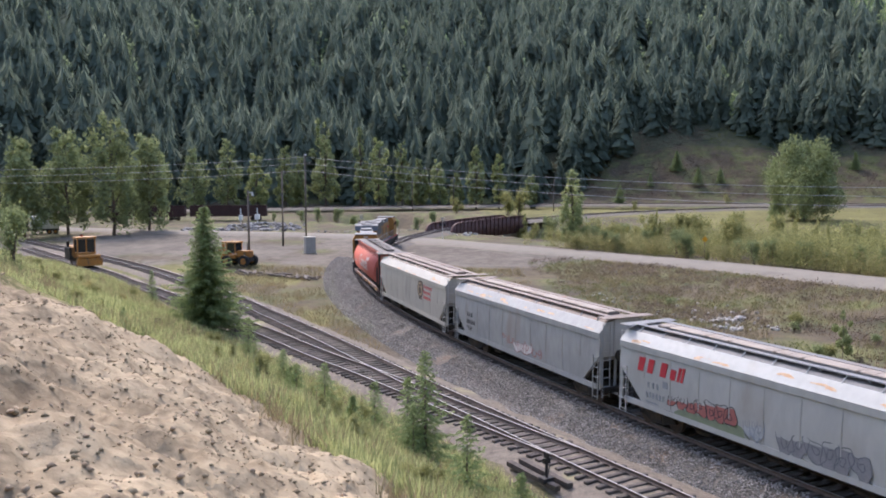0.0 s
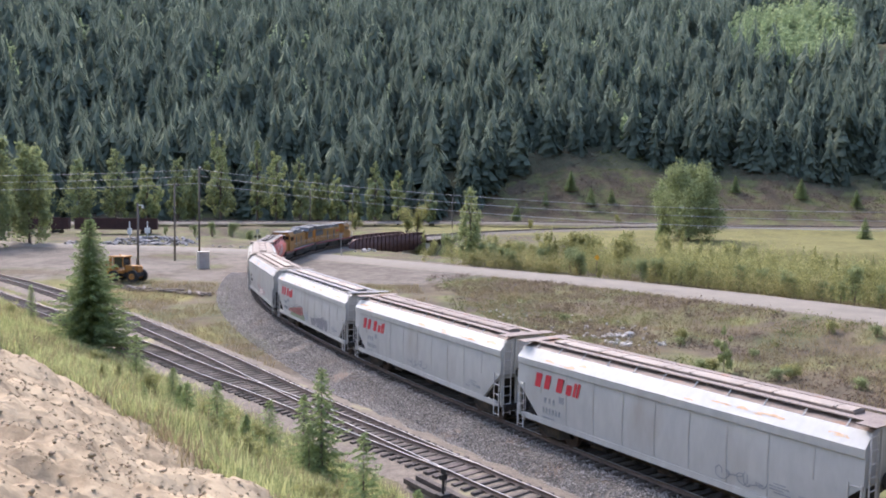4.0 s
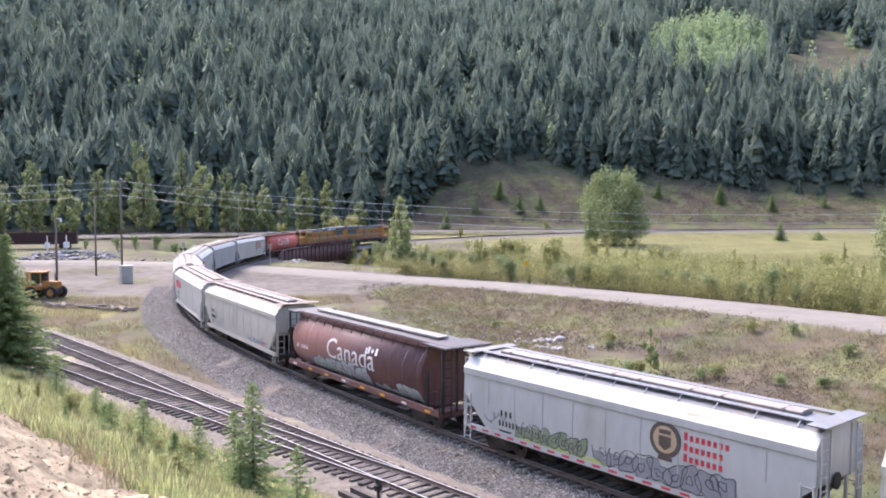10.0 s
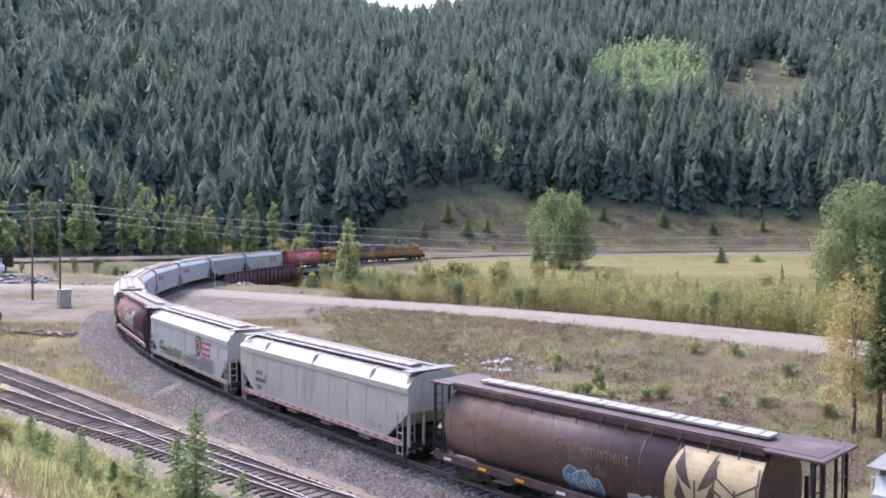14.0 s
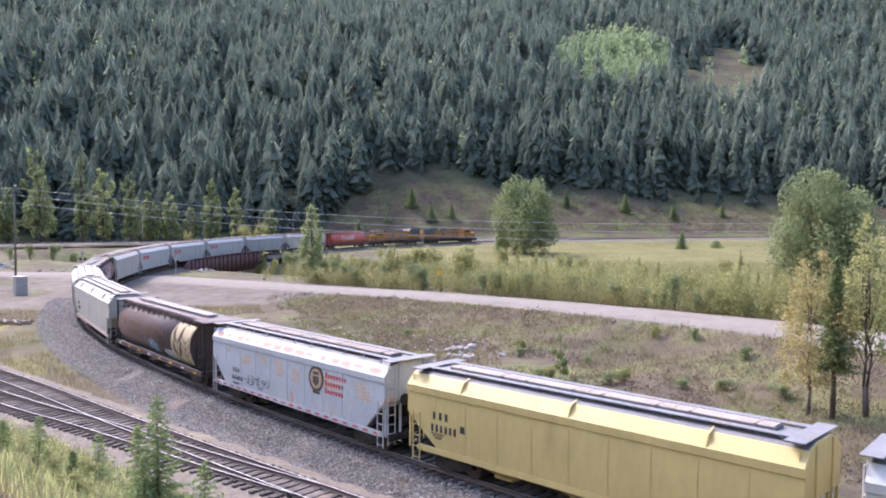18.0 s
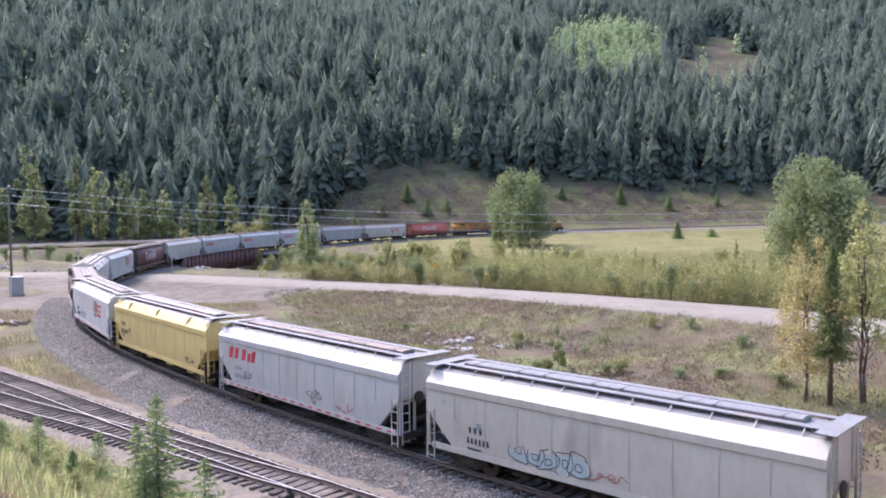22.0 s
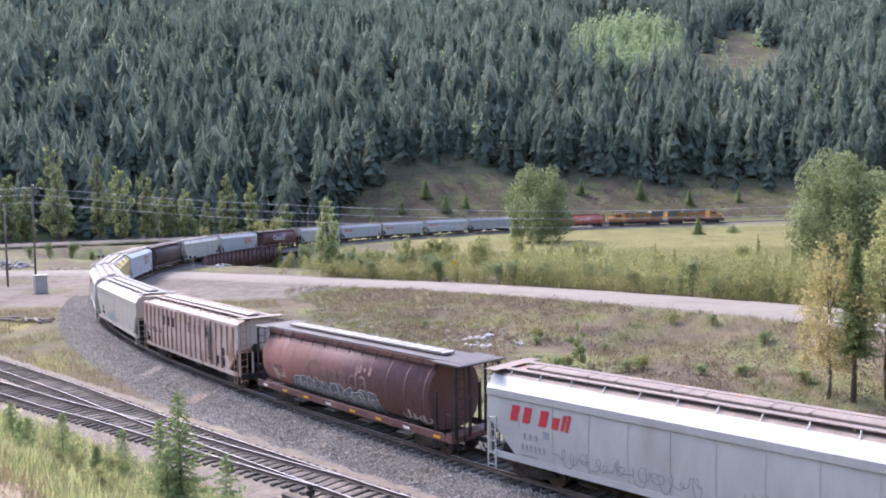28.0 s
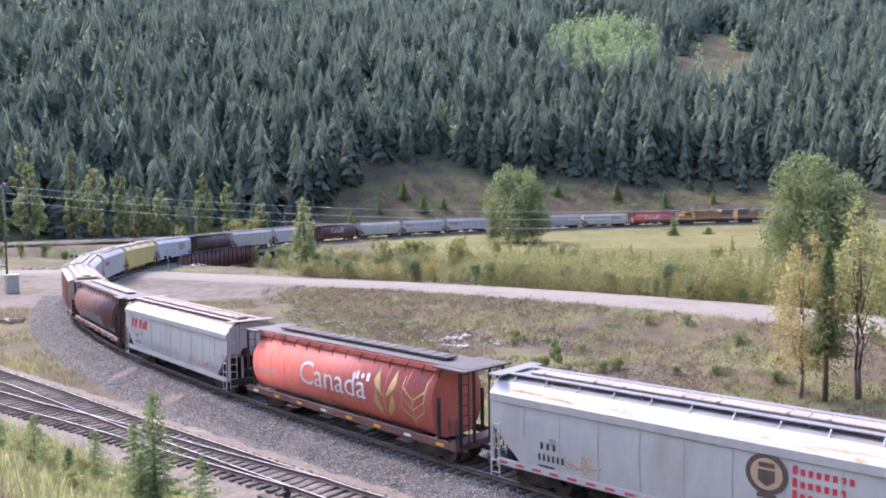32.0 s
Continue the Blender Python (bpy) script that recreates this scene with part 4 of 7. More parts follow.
        part("body_ring", lambda bm: loft(bm, [tube_ring(d, scale=e) for d, e in ((-0.07, 0.985), (-0.02, 1.0012), (0.02, 1.0012), (0.07, 0.985))]), paint, b, key="cyl_ring", at=Matrix.Translation((-6.5 + 1.36 * k, 0, 0)))

    def deck(bm):
        box(bm, (0, 0, 4.30), (17.0, 2.1, 0.05))
        for x, w in ((8.0, 1.2), (-7.75, 1.9)):
            box(bm, (x, 0, 4.27), (w, 2.9, 0.08))
    part("roof_deck", deck, deck_paint or M["roofdark"], car, key="cyl_deck")
    for s in (1, -1):
        part("roof_fascia", lambda bm: box(bm, (0.35, s * 1.12, 4.15), (14.2, 0.05, 0.24)), paint, car, key=("cyl_fascia", s))
    for k in range(8):
        part("reflector", lambda bm: box(bm, (0, 1.528, 1.0), (0.45, 0.01, 0.12)), M["sign_yellow"] if k % 3 else M["inkwhite"], car, key=("cyl_reflector", k % 3 == 0), at=Matrix.Translation((7.4 - 2.1 * k, 0, 0)))
    for k in range(14):
        for s in (1, -1):
            part("deck_bracket", lambda bm: (tube(bm, (0, s * 1.05, 4.27), (0, s * 1.30, 4.04), 0.03, 5), tube(bm, (0, s * 1.30, 4.04), (0, s * 1.36, 3.8), 0.03, 5)), M["dark"], car, key=("bracket", s), at=Matrix.Translation((-7.1 + 1.09 * k, 0, 0)))
    for k in range(4):
        part("hatch_cover", lambda bm: (box(bm, (0, 0, 4.44), (3.2, 0.72, 0.09)), [box(bm, (x, 0, 4.49), (0.05, 0.78, 0.04)) for x in (-1.2, -0.4, 0.4, 1.2)]), M["roofdark"] if paint is M["red"] else M["hatchwhite"], car, key="cyl_hatch", at=Matrix.Translation((-4.95 + 3.3 * k, 0, 0)))

    def sill(bm):
        for s in (1, -1):
            prism(bm, [(s * 1.42, 0.86), (s * 1.52, 0.86), (s * 1.52, 1.16), (s * 1.42, 1.2)], -8.3, 8.3)
        for s in (1, -1):
            box(bm, (s * 8.3, 0, 1.0), (0.12, 2.9, 0.3))
            box(bm, (s * 7.9, 0, 1.08), (0.8, 2.9, 0.06))
    part("side_sill", sill, M["umber"] if paint is M["umber"] else M["brown"], car, key="cyl_sill")

    for s in (1, -1):
        for y in (1.38, 0.5, -0.5, -1.38):
            part("end_post", lambda bm: box(bm, (0, 0, 2.65), (0.09, 0.1, 3.2)), M["dark"], car, key="cyl_post", at=Matrix.Translation((s * 8.36, y, 0)))
        for y in (1.38, -1.38):
            part("end_strut", lambda bm: box(bm, (0, 0, 2.0), (0.12, 0.12, 1.9)), M["dark"], car, key="cyl_strut", at=Matrix.Translation((7.72 if s > 0 else -7.1, y, 0)))
    for k in range(4):
        part("discharge_hopper", lambda bm: loft(bm, [[(-1.45, -1.3, 1.2), (1.45, -1.3, 1.2), (1.45, 1.3, 1.2), (-1.45, 1.3, 1.2)], [(-0.35, -0.6, 0.4), (0.35, -0.6, 0.4), (0.35, 0.6, 0.4), (-0.35, 0.6, 0.4)]]), M["dark"], car, key="cyl_chute", at=Matrix.Translation((-4.5 + 3 * k, 0, 0)))
        for s in (1, -1):
            part("outlet_gate", lambda bm: box(bm, (0, 0, 0.52), (0.9, 0.5, 0.03)), M["hatchwhite"], car, key="outlet", at=Matrix.Translation((-4.5 + 3 * k, s * 0.95, 0)))
    for s in (1, -1):
        for q in (1, -1):
            ladder(car, s * 8.05, q * 1.5, 0.5, 2.2, M["dark"])
            ladder(car, s * 8.42, q * 1.1, 0.5, 4.2, M["dark"], 0.42, False)
    running_gear(car)
    return car


def ribbed_car(label):
    car = hopper_car(label, M["rusty"], M["roofrust"], M["hatchwhite"], M["rib"], seams=False, flat=True)

    for s in (1, -1):
        part("roof_edge", lambda bm: prism(bm, [(s * 1.63, 4.093), (s * 1.2, 4.215), (s * 1.2, 4.235), (s * 1.66, 4.105)], -8.2, 8.2), M["roofrust"], car, key=("roof_edge", s))
    for k in range(19):
        x = -7.65 + 0.85 * k
        zb = 1.16 if abs(x) < 6.8 else 2.1
        for s in (1, -1):
            part("side_rib", lambda bm: box(bm, (0, 0, (zb + 3.92) / 2), (0.09, 0.12, 3.92 - zb)), M["rib"], car, key=("side_rib", zb), at=Matrix.Translation((x, s * 1.64, 0)))
    return car


# ---- lettering: brand marks as plain blocks, words that can be read as words ----
SIDE = 1.632


def slab(bm, w, h, slant=0.0, d=0.015):
    """A slanted block of paint."""
    prism(bm, [(-w / 2 + slant * h / 2, -h / 2), (w / 2 + slant * h / 2, -h / 2), (w / 2 - slant * h / 2, h / 2), (-w / 2 - slant * h / 2, h / 2)], -d, d, "y")


def red_brand(car):
    """Slanted red blocks, two large and four smaller, and the grey number bars below."""
    for s in (1, -1):
        x = 7.05
        for w, h in ((0.56, 0.64), (0.5, 0.64), (0.0, 0), (0.54, 0.64), (0.46, 0.46), (0.14, 0.62), (0.14, 0.64)):
            if w:
                x -= w / 2
                part("brand_block", lambda bm: slab(bm, w * (0.68 if w > 0.3 else 1), h, 0.22), M["inkred"], car, "red brand mark as a plain block", key=("brand", w, h), at=Matrix.Translation((s * x, s * (hopper_side(2.8) + 0.004), 2.58 + h / 2)) @ Matrix.Rotation(0.0 if s > 0 else math.pi, 4, "Z"))
                x -= w / 2 + 0.07
            else:
                x -= 0.22
    number_bars(car, 6.0, M["inkgrey"], 1.95)


def number_bars(car, x, material, z=2.36, big=1.0):
    for k in range(3):
        part("letter_bar", lambda bm: slab(bm, 0.11 * big, 0.25 * big), material, car, key=("lbar", big), at=Matrix.Translation((x + 0.3 - 0.28 * k * big, hopper_side(z + 0.1) + 0.002, z + 0.1)))
    for k in range(6):
        part("number_bar", lambda bm: slab(bm, 0.09 * big, 0.25 * big), material, car, key=("nbar", big), at=Matrix.Translation((x + 0.42 - 0.21 * k * big, hopper_side(z - 0.35 * big) + 0.002, z - 0.35 * big)))
    for k in range(3):
        zz = max(1.25, z - 0.68 - 0.1 * k)
        part("stencil_bar", lambda bm: box(bm, (0, 0, 0), (0.8 - 0.2 * k, 0.03, 0.035)), material, car, key=("sbar", k), at=Matrix.Translation((x + 0.1, hopper_side(zz), zz)))


def small_marks(car, seed, material=None):
    r = np.random.RandomState(seed)

    def draw(bm):
        for k in range(4):
            box(bm, (-5.6 + r.uniform(-0.3, 0.3), SIDE - 0.03, 1.75 - 0.1 * k), (0.55 + r.uniform(-0.2, 0.2), 0.01, 0.04))
        box(bm, (-6.3, SIDE - 0.045, 1.62), (0.36, 0.012, 0.3))
        box(bm, (5.25, SIDE - 0.01, 2.25), (0.3, 0.012, 0.3))
    part("stencil_marks", draw, material or M["inkgrey"], car)


def emblem(car, x=-2.75):
    """A round crest, and three lines of red blocks beside it."""
    def ring(bm):
        tube(bm, (x, SIDE - 0.03, 2.84), (x, SIDE + 0.004, 2.84), 0.66, 24)
        box(bm, (x, SIDE - 0.012, 2.14), (0.6, 0.03, 0.14))
    c = part("crest", ring, M["crestdark"], car, "round dark railway crest")
    part("crest_field", lambda bm: tube(bm, (x, SIDE - 0.02, 2.84), (x, SIDE + 0.012, 2.84), 0.5, 24), M["cresttan"], c)

    def shield(bm):
        prism(bm, [(x - 0.26, 2.97), (x - 0.26, 2.62), (x, 2.44), (x + 0.26, 2.62), (x + 0.26, 2.97)], SIDE + 0.008, SIDE + 0.018, "y")
        box(bm, (x, SIDE + 0.013, 3.12), (0.5, 0.01, 0.16))
    part("crest_shield", shield, M["crestdark"], c)

    c = part("crest", lambda bm: (tube(bm, (-x, 0.03 - SIDE, 2.84), (-x, -SIDE - 0.004, 2.84), 0.66, 24), box(bm, (-x, 0.012 - SIDE, 2.14), (0.6, 0.03, 0.14))), M["crestdark"], car, "round dark railway crest")
    part("crest_field", lambda bm: tube(bm, (-x, 0.02 - SIDE, 2.84), (-x, -SIDE - 0.012, 2.84), 0.5, 24), M["cresttan"], c)
    for z in (3.16, 2.78, 2.40):
        part("brand_line", lambda bm: box(bm, (0, 0, 0), (1.6, 0.03, 0.2)), M["inkred"], car, "red brand mark as a plain block", key="brandline", at=Matrix.Translation((-x + 1.65, -hopper_side(z), z)))
    for z, ws in ((3.16, 8), (2.78, 7), (2.40, 7)):
        for k in range(ws):
            h = 0.28 if k == 0 else 0.2
            part("brand_block", lambda bm: box(bm, (0, 0, 0), (0.13, 0.03, h)), M["inkred"], car, "red brand mark as a plain block", key=("crestblock", h), at=Matrix.Translation((x - 0.85 - k * 0.23, hopper_side(z), z - (0.32 - h) / 2)))


def tube_side(z, e=0.02):
    q = max(-0.999, min(0.999, (z - 2.62) / 1.62))
    y = math.sqrt(1 - q * q)
    if q < 0:
        y = y ** 0.42 * (1 - 0.12 * q * q)
    return 1.62 * y + e


def wrap(me_bm):
    """Bends flat paint work round the tank: keeps its x and z, and lays it on the curve."""
    for v in me_bm.verts:
        v.co.y = tube_side(v.co.z, 0.022 + (v.co.y - 1.6) * 0.5)


def canada_car(label, paint, ink, leaf=True, numbers=True):
    car = cylinder_car(label, paint)

    def draw(bm):
        fitted(bm, "Canada", 2.95, -2.4, 2.14, 1.17)
        bmesh.ops.subdivide_edges(bm, edges=[e for e in bm.edges if e.calc_length() > 0.5], cuts=2)
        for x in (-1.72, -2.5):
            box(bm, (x, 1.6, 3.2), (0.2, 0.012, 0.36))
        box(bm, (-2.11, 1.6, 3.2), (0.2, 0.012, 0.2), ry=0.785)
        wrap(bm)
    for turn in (0.0, math.pi):
        part("wordmark", draw, ink, car, "country name with a small flag", key="canada_word", at=Matrix.Rotation(turn, 4, "Z"))
    if numbers:
        for k in range(8):
            if k != 2:
                part("number_bar", lambda bm: slab(bm, 0.09, 0.22, d=0.02), ink, car, key="tank_bar", at=Matrix.Translation((6.9 - 0.2 * k, tube_side(2.3, 0), 2.3)))
    return car


def wheat(car, x, ink="inkgold", lines=False):
    def draw(bm):
        for s in (1, -1):
            if lines:
                for k in range(3):
                    z = 1.75 + 0.45 * k
                    for p, q in (((x, z), (x + s * 0.75, z + 0.5)), ((x + s * 0.75, z + 0.5), (x + s * 0.7, z + 0.95))):
                        d = math.hypot(q[0] - p[0], q[1] - p[1])
                        for i in range(4):
                            a, b = i / 4, (i + 1) / 4
                            m0 = (p[0] + (q[0] - p[0]) * (a + b) / 2, p[1] + (q[1] - p[1]) * (a + b) / 2)
                            box(bm, (m0[0], 1.6, m0[1]), (d / 4 + 0.02, 0.01, 0.06), ry=-math.atan2(q[1] - p[1], q[0] - p[0]))
            else:
                for k in range(2):
                    z = 1.55 + 0.95 * k
                    n = 5
                    for i in range(n):
                        a, b = i / n, (i + 1) / n
                        wa, wb = 0.5 * math.sin(math.pi * min(1, a + 0.25) * 0.9), 0.5 * math.sin(math.pi * min(1, b + 0.25) * 0.9)
                        za, zb = z + 1.15 * a, z + 1.15 * b
                        xa, xb = x + s * (0.1 + 0.45 * a), x + s * (0.1 + 0.45 * b)
                        prism(bm, [(xa, za), (xa + s * wa, za + 0.2), (xb + s * wb, zb + 0.2), (xb, zb)], 1.594, 1.606, "y")
        for i in range(5):
            box(bm, (x, 1.6, 1.5 + 0.3 * i), (0.06, 0.01, 0.3))
        wrap(bm)
        if ink == "umber":
            for v in bm.verts:
                v.co.y += 0.012
    part("wheat_emblem", draw, M[ink], car, "painted wheat ear emblem")


def graffiti(car, rows, tank=False):
    for kind, x, z, w, h, ink, seed in rows:
        y = 1.6 if tank else SIDE - 0.035
        if kind == "bubbles":
            body, edge = ink.split("/")
            n = max(3, int(w / (0.62 * h)))
            for g_ in range(n):
                fill, line = bmesh.new(), bmesh.new()
                bubble(fill, line, x - w * (g_ + 0.5) / n, z, w / n, h, y + 0.003 * g_, seed * 31 + g_)
                owner = car
                for bm, colour, name in ((fill, body, "spray_paint"), (line, edge, "spray_outline")):
                    if tank:
                        wrap(bm)
                    ob = new(name, finish(bm, name, M[colour]))
                    ob.parent = owner
                    owner = ob
            continue

        def draw(bm):
            if kind == "wave":
                wave(bm, x, z, w, h, y, seed)
            else:
                scribble(bm, x, z, w, h, y + 0.012, seed, n=max(3, int(w / 0.36)), thick=0.045)
            if tank:
                wrap(bm)
        part("spray_paint", draw, M[ink], car, "sprayed graffiti strokes")


def rust_streaks(car, seed, n=9):
    r = np.random.RandomState(seed)

    for k in range(n):
        x, w = r.uniform(-7.4, 7.4), r.uniform(0.3, 1.2)
        f, g = r.uniform(0.05, 0.5), r.uniform(0.05, 0.2)

        def patch(bm):
            m = 7
            low = [(x - w / 2 + w * i / (m - 1), f + 0.05 * r.uniform(-1, 1)) for i in range(m)]
            top = [(x - w / 2 + w * i / (m - 1), f + g * (0.4 + math.sin(math.pi * (i + 0.5) / m)) * r.uniform(0.6, 1.0)) for i in range(m)]
            at = lambda p, e: (p[0], 1.645 - 0.405 * p[1] + e, 3.742 + 0.46 * p[1] + e)
            for i in range(m - 1):
                bm.faces.new([bm.verts.new(at(p, 0.004)) for p in (low[i], low[i + 1], top[i + 1], top[i])])
        part("rust_patch", patch, M["streak"], car)


TRAIN = []
W = "white covered grain hopper car with "


def add(car, centre):
    TRAIN.append((car, centre))
    return car


def train():
    white, grey, cream = M["white"], M["grey"], M["cream"]
    c = add(canada_car("faded red cylindrical grain hopper car lettered Canada", M["red"], M["inkwhite"]), 1)
    c = add(hopper_car(W + "a round crest and rusty stains", cream, M["roofrust"], M["roofrust"], M["ladderwhite"]), 2)
    emblem(c)
    rust_streaks(c, 1)
    c = add(hopper_car("dull grey covered grain hopper car with brown roof and sprayed paint", grey, M["roofrust"], M["hatchtan"], M["grey"]), 3)
    number_bars(c, 6.0, M["ink"], 2.3)
    rust_streaks(c, 2, 14)
    graffiti(c, [("lines", 1.6, 1.5, 1.2, 0.7, "inkbrick", 4), ("bubbles", 0.3, 1.15, 2.0, 1.05, "inkwhite/inkbrick", 5), ("lines", -2.0, 1.3, 0.9, 0.5, "inkbrick", 6)])
    for i, s in ((4, 11), (5, 12), (6, 13)):
        c = add(hopper_car(W + "red brand blocks and graffiti", white, M["roofrust"] if i != 4 else M["roofgrey"], M["roofrust"] if i == 5 else M["hatchtan"], M["ladderwhite"]), i)
        red_brand(c)
        rust_streaks(c, s, 12)
        small_marks(c, s)
        if i == 4:
            graffiti(c, [("wave", 4.7, 1.13, 4.1, 0.5, "inkolive", 3), ("bubbles", 5.0, 1.42, 3.7, 0.8, "inkbrick/ink", 8), ("bubbles", 0.9, 1.15, 0.9, 1.25, "inksilver/inkgrey", 9), ("bubbles", -0.7, 1.15, 3.7, 0.95, "inkash/inkslate", 10)])
        else:
            graffiti(c, [("lines", 1.0 - 4 * (i == 6), 1.3, 2.0, 0.5, "inkgrey", s)])
    c = add(hopper_car("light grey covered grain hopper car with number bars and blue graffiti", cream, M["roofrust"], M["roofgrey"], cream), 7)
    number_bars(c, 6.0, M["ink"], 2.3)
    small_marks(c, 20)
    graffiti(c, [("lines", 4.5, 1.45, 0.9, 0.5, "inkblue", 21), ("lines", -2.6, 1.2, 2.6, 0.5, "inkblue", 22), ("lines", -5.3, 1.3, 0.8, 0.35, "inkred", 23)])
    c = add(canada_car("oxide brown cylindrical hopper car lettered Canada with silver graffiti", M["brown"], M["inkwhite"]), 8)
    graffiti(c, [("lines", 6.7, 1.3, 1.5, 0.6, "inkblue", 34), ("bubbles", 4.9, 1.05, 2.4, 1.0, "inkpale/inkslate", 31), ("bubbles", 2.7, 1.0, 4.3, 1.15, "inksilver/ink", 32), ("wave", -1.8, 1.0, 2.8, 0.6, "inksilver", 33), ("bubbles", -4.4, 1.0, 2.1, 0.95, "inksilver/ink", 35)], True)
    c = add(hopper_car("pale grey-white grain hopper car with a crest and green graffiti", white, M["roofgrey"], M["hatchtan"], M["ladderwhite"], band=M["inkred"]), 9)
    emblem(c)
    number_bars(c, 5.45, M["ink"], 1.97)
    rust_streaks(c, 41)
    graffiti(c, [("lines", 6.7, 1.5, 1.2, 0.9, "inkslate", 41), ("wave", 4.9, 1.13, 5.2, 0.22, "inkgreen", 42), ("bubbles", 4.9, 1.2, 4.0, 0.75, "inkolive/ink", 43), ("bubbles", 0.5, 1.15, 6.0, 1.0, "inkash/ink", 44)])
    c = add(hopper_car("clean off-white grain hopper car with number bars", cream, M["roofgrey"], M["hatchtan"], cream, gussets=True, band=M["inkred"]), 10)
    number_bars(c, 6.0, M["ink"], 2.3)
    small_marks(c, 51)
    c = add(cylinder_car("dark brown cylindrical hopper car with gold lettering and wheat emblem", M["umber"], M["umber"]), 11)

    def words(bm):
        fitted(bm, "Government", 5.2, 2.3, 2.75, 0.5)
        fitted(bm, "of Canada", 5.2, 2.9, 2.1, 0.5)
        fitted(bm, "Gouvernement", 1.4, -2.0, 2.75, 0.5)
        fitted(bm, "du Canada", 1.4, -1.0, 2.1, 0.5)
        box(bm, (6.4, 1.6, 2.95), (0.32, 0.012, 0.5))
        box(bm, (5.95, 1.6, 2.95), (0.42, 0.012, 0.42), ry=0.78)
        wrap(bm)
    part("wordmark", words, M["inkworn"], c, "worn gold government lettering")

    def panel(bm):
        n = 14
        zs = [1.12 + 2.7 * i / n for i in range(n + 1)]
        left = [-3.45 - 0.5 * (abs(z - 2.2) / 1.6) ** 2.2 for z in zs]
        for i in range(n):
            prism(bm, [(left[i], zs[i]), (left[i + 1], zs[i + 1]), (-6.8, zs[i + 1]), (-6.8, zs[i])], 1.596, 1.604, "y")
        bmesh.ops.remove_doubles(bm, verts=bm.verts, dist=0.001)
        wrap(bm)
    part("emblem_panel", panel, M["panelcream"], c, "worn cream panel behind the wheat emblem")
    wheat(c, -4.6, "umber")
    wheat(c, -6.0, "umber", True)
    graffiti(c, [("bubbles", 0.9, 1.1, 1.5, 1.1, "inkblue/inkwhite", 61), ("bubbles", -1.9, 1.05, 2.0, 0.8, "inksilver/inkwhite", 62)], True)
    c = add(hopper_car("rust-patched pale blue-white grain hopper car with a crest", M["patchy"], M["roofgrey"], M["roofrust"], M["ladderwhite"], band=M["inkred"]), 12)
    emblem(c)
    number_bars(c, 5.45, M["ink"], 1.97)
    rust_streaks(c, 71, 10)
    r = np.random.RandomState(4)
    for k in range(15):
        x, w, q = 7.3 - 1.04 * k + r.uniform(-0.2, 0.2), r.uniform(0.4, 1.15), r.uniform(0.22, 0.6)

        def spot(bm):
            m = 14
            rim = [(x + w / 2 * math.cos(6.283 * i / m) * r.uniform(0.85, 1.1), 0.42 + q / 2 * math.sin(6.283 * i / m) * r.uniform(0.85, 1.1)) for i in range(m)]
            bm.faces.new([bm.verts.new((a, 1.650 - 0.405 * b, 3.747 + 0.46 * b)) for a, b in rim])
        part("rust_spot", spot, M["rustspot"], c)
    for x, w, z0, z1 in ((6.3, 0.5, 3.0, 3.3), (4.3, 1.2, 2.55, 3.15), (2.4, 0.8, 2.8, 3.3), (0.8, 1.0, 2.4, 3.25), (-0.9, 0.9, 2.35, 3.1), (-3.9, 1.5, 2.5, 3.1), (-6.6, 1.3, 2.4, 3.25)):
        for k in range(5):
            z = z0 + (z1 - z0) * (k + 0.5) / 5

            def smear(bm):
                m = 9
                dx, h = r.uniform(-0.15, 0.15), (z1 - z0) / 5 * r.uniform(0.5, 1.0)
                low = [(x + dx + w * (i / (m - 1) - 0.5), z - h / 2 * math.sin(math.pi * (i + 0.4) / m) * r.uniform(0.5, 1.2)) for i in range(m)]
                top = [(p[0], z + h / 2 * math.sin(math.pi * (i + 0.4) / m) * r.uniform(0.5, 1.2)) for i, p in enumerate(low)]
                for i in range(m - 1):
                    bm.faces.new([bm.verts.new((p[0], hopper_side(p[1]) + 0.006, p[1])) for p in (low[i], low[i + 1], top[i + 1], top[i])])
            part("rust_smear", smear, M["streak"], c)
    graffiti(c, [("lines", 4.4, 1.35, 2.6, 0.8, "ink", 72)])
    c = add(hopper_car("mustard yellow covered grain hopper car with grey roof", M["yellow"], M["roofgrey"], M["hatchtan"], M["yellow"], gussets=True), 13)
    number_bars(c, 6.6, M["ink"], 2.5, big=1.25)
    small_marks(c, 81, M["ink"])
    c = add(hopper_car(W + "red blocks and rust-streaked eaves", white, M["roofgrey"], M["roofrust"], M["ladderwhite"], band=M["inkred"]), 14)
    red_brand(c)
    rust_streaks(c, 91, 22)
    graffiti(c, [("lines", 5.4, 1.4, 0.9, 0.8, "ink", 92), ("lines", -1.0, 1.25, 1.2, 0.85, "ink", 93), ("lines", -3.4, 1.25, 1.4, 0.5, "inkbrick", 94)])
    c = add(hopper_car("light grey grain hopper car with black graffiti", cream, M["roofgrey"], M["roofgrey"], cream), 15)
    number_bars(c, 5.45, M["ink"], 1.97)
    small_marks(c, 101)
    graffiti(c, [("lines", 7.5, 2.3, 1.0, 0.9, "inkgrey", 102), ("bubbles", 3.5, 1.15, 3.4, 0.95, "inkpale/ink", 103), ("lines", 0.0, 1.3, 1.4, 0.4, "inkbrick", 104)])
    c = add(ribbed_car("rust-streaked ribbed covered hopper car with dark brand blocks"), 16)

    for x in (4.1, 3.2, 2.3, -0.65, -1.5, -2.4, -3.4):
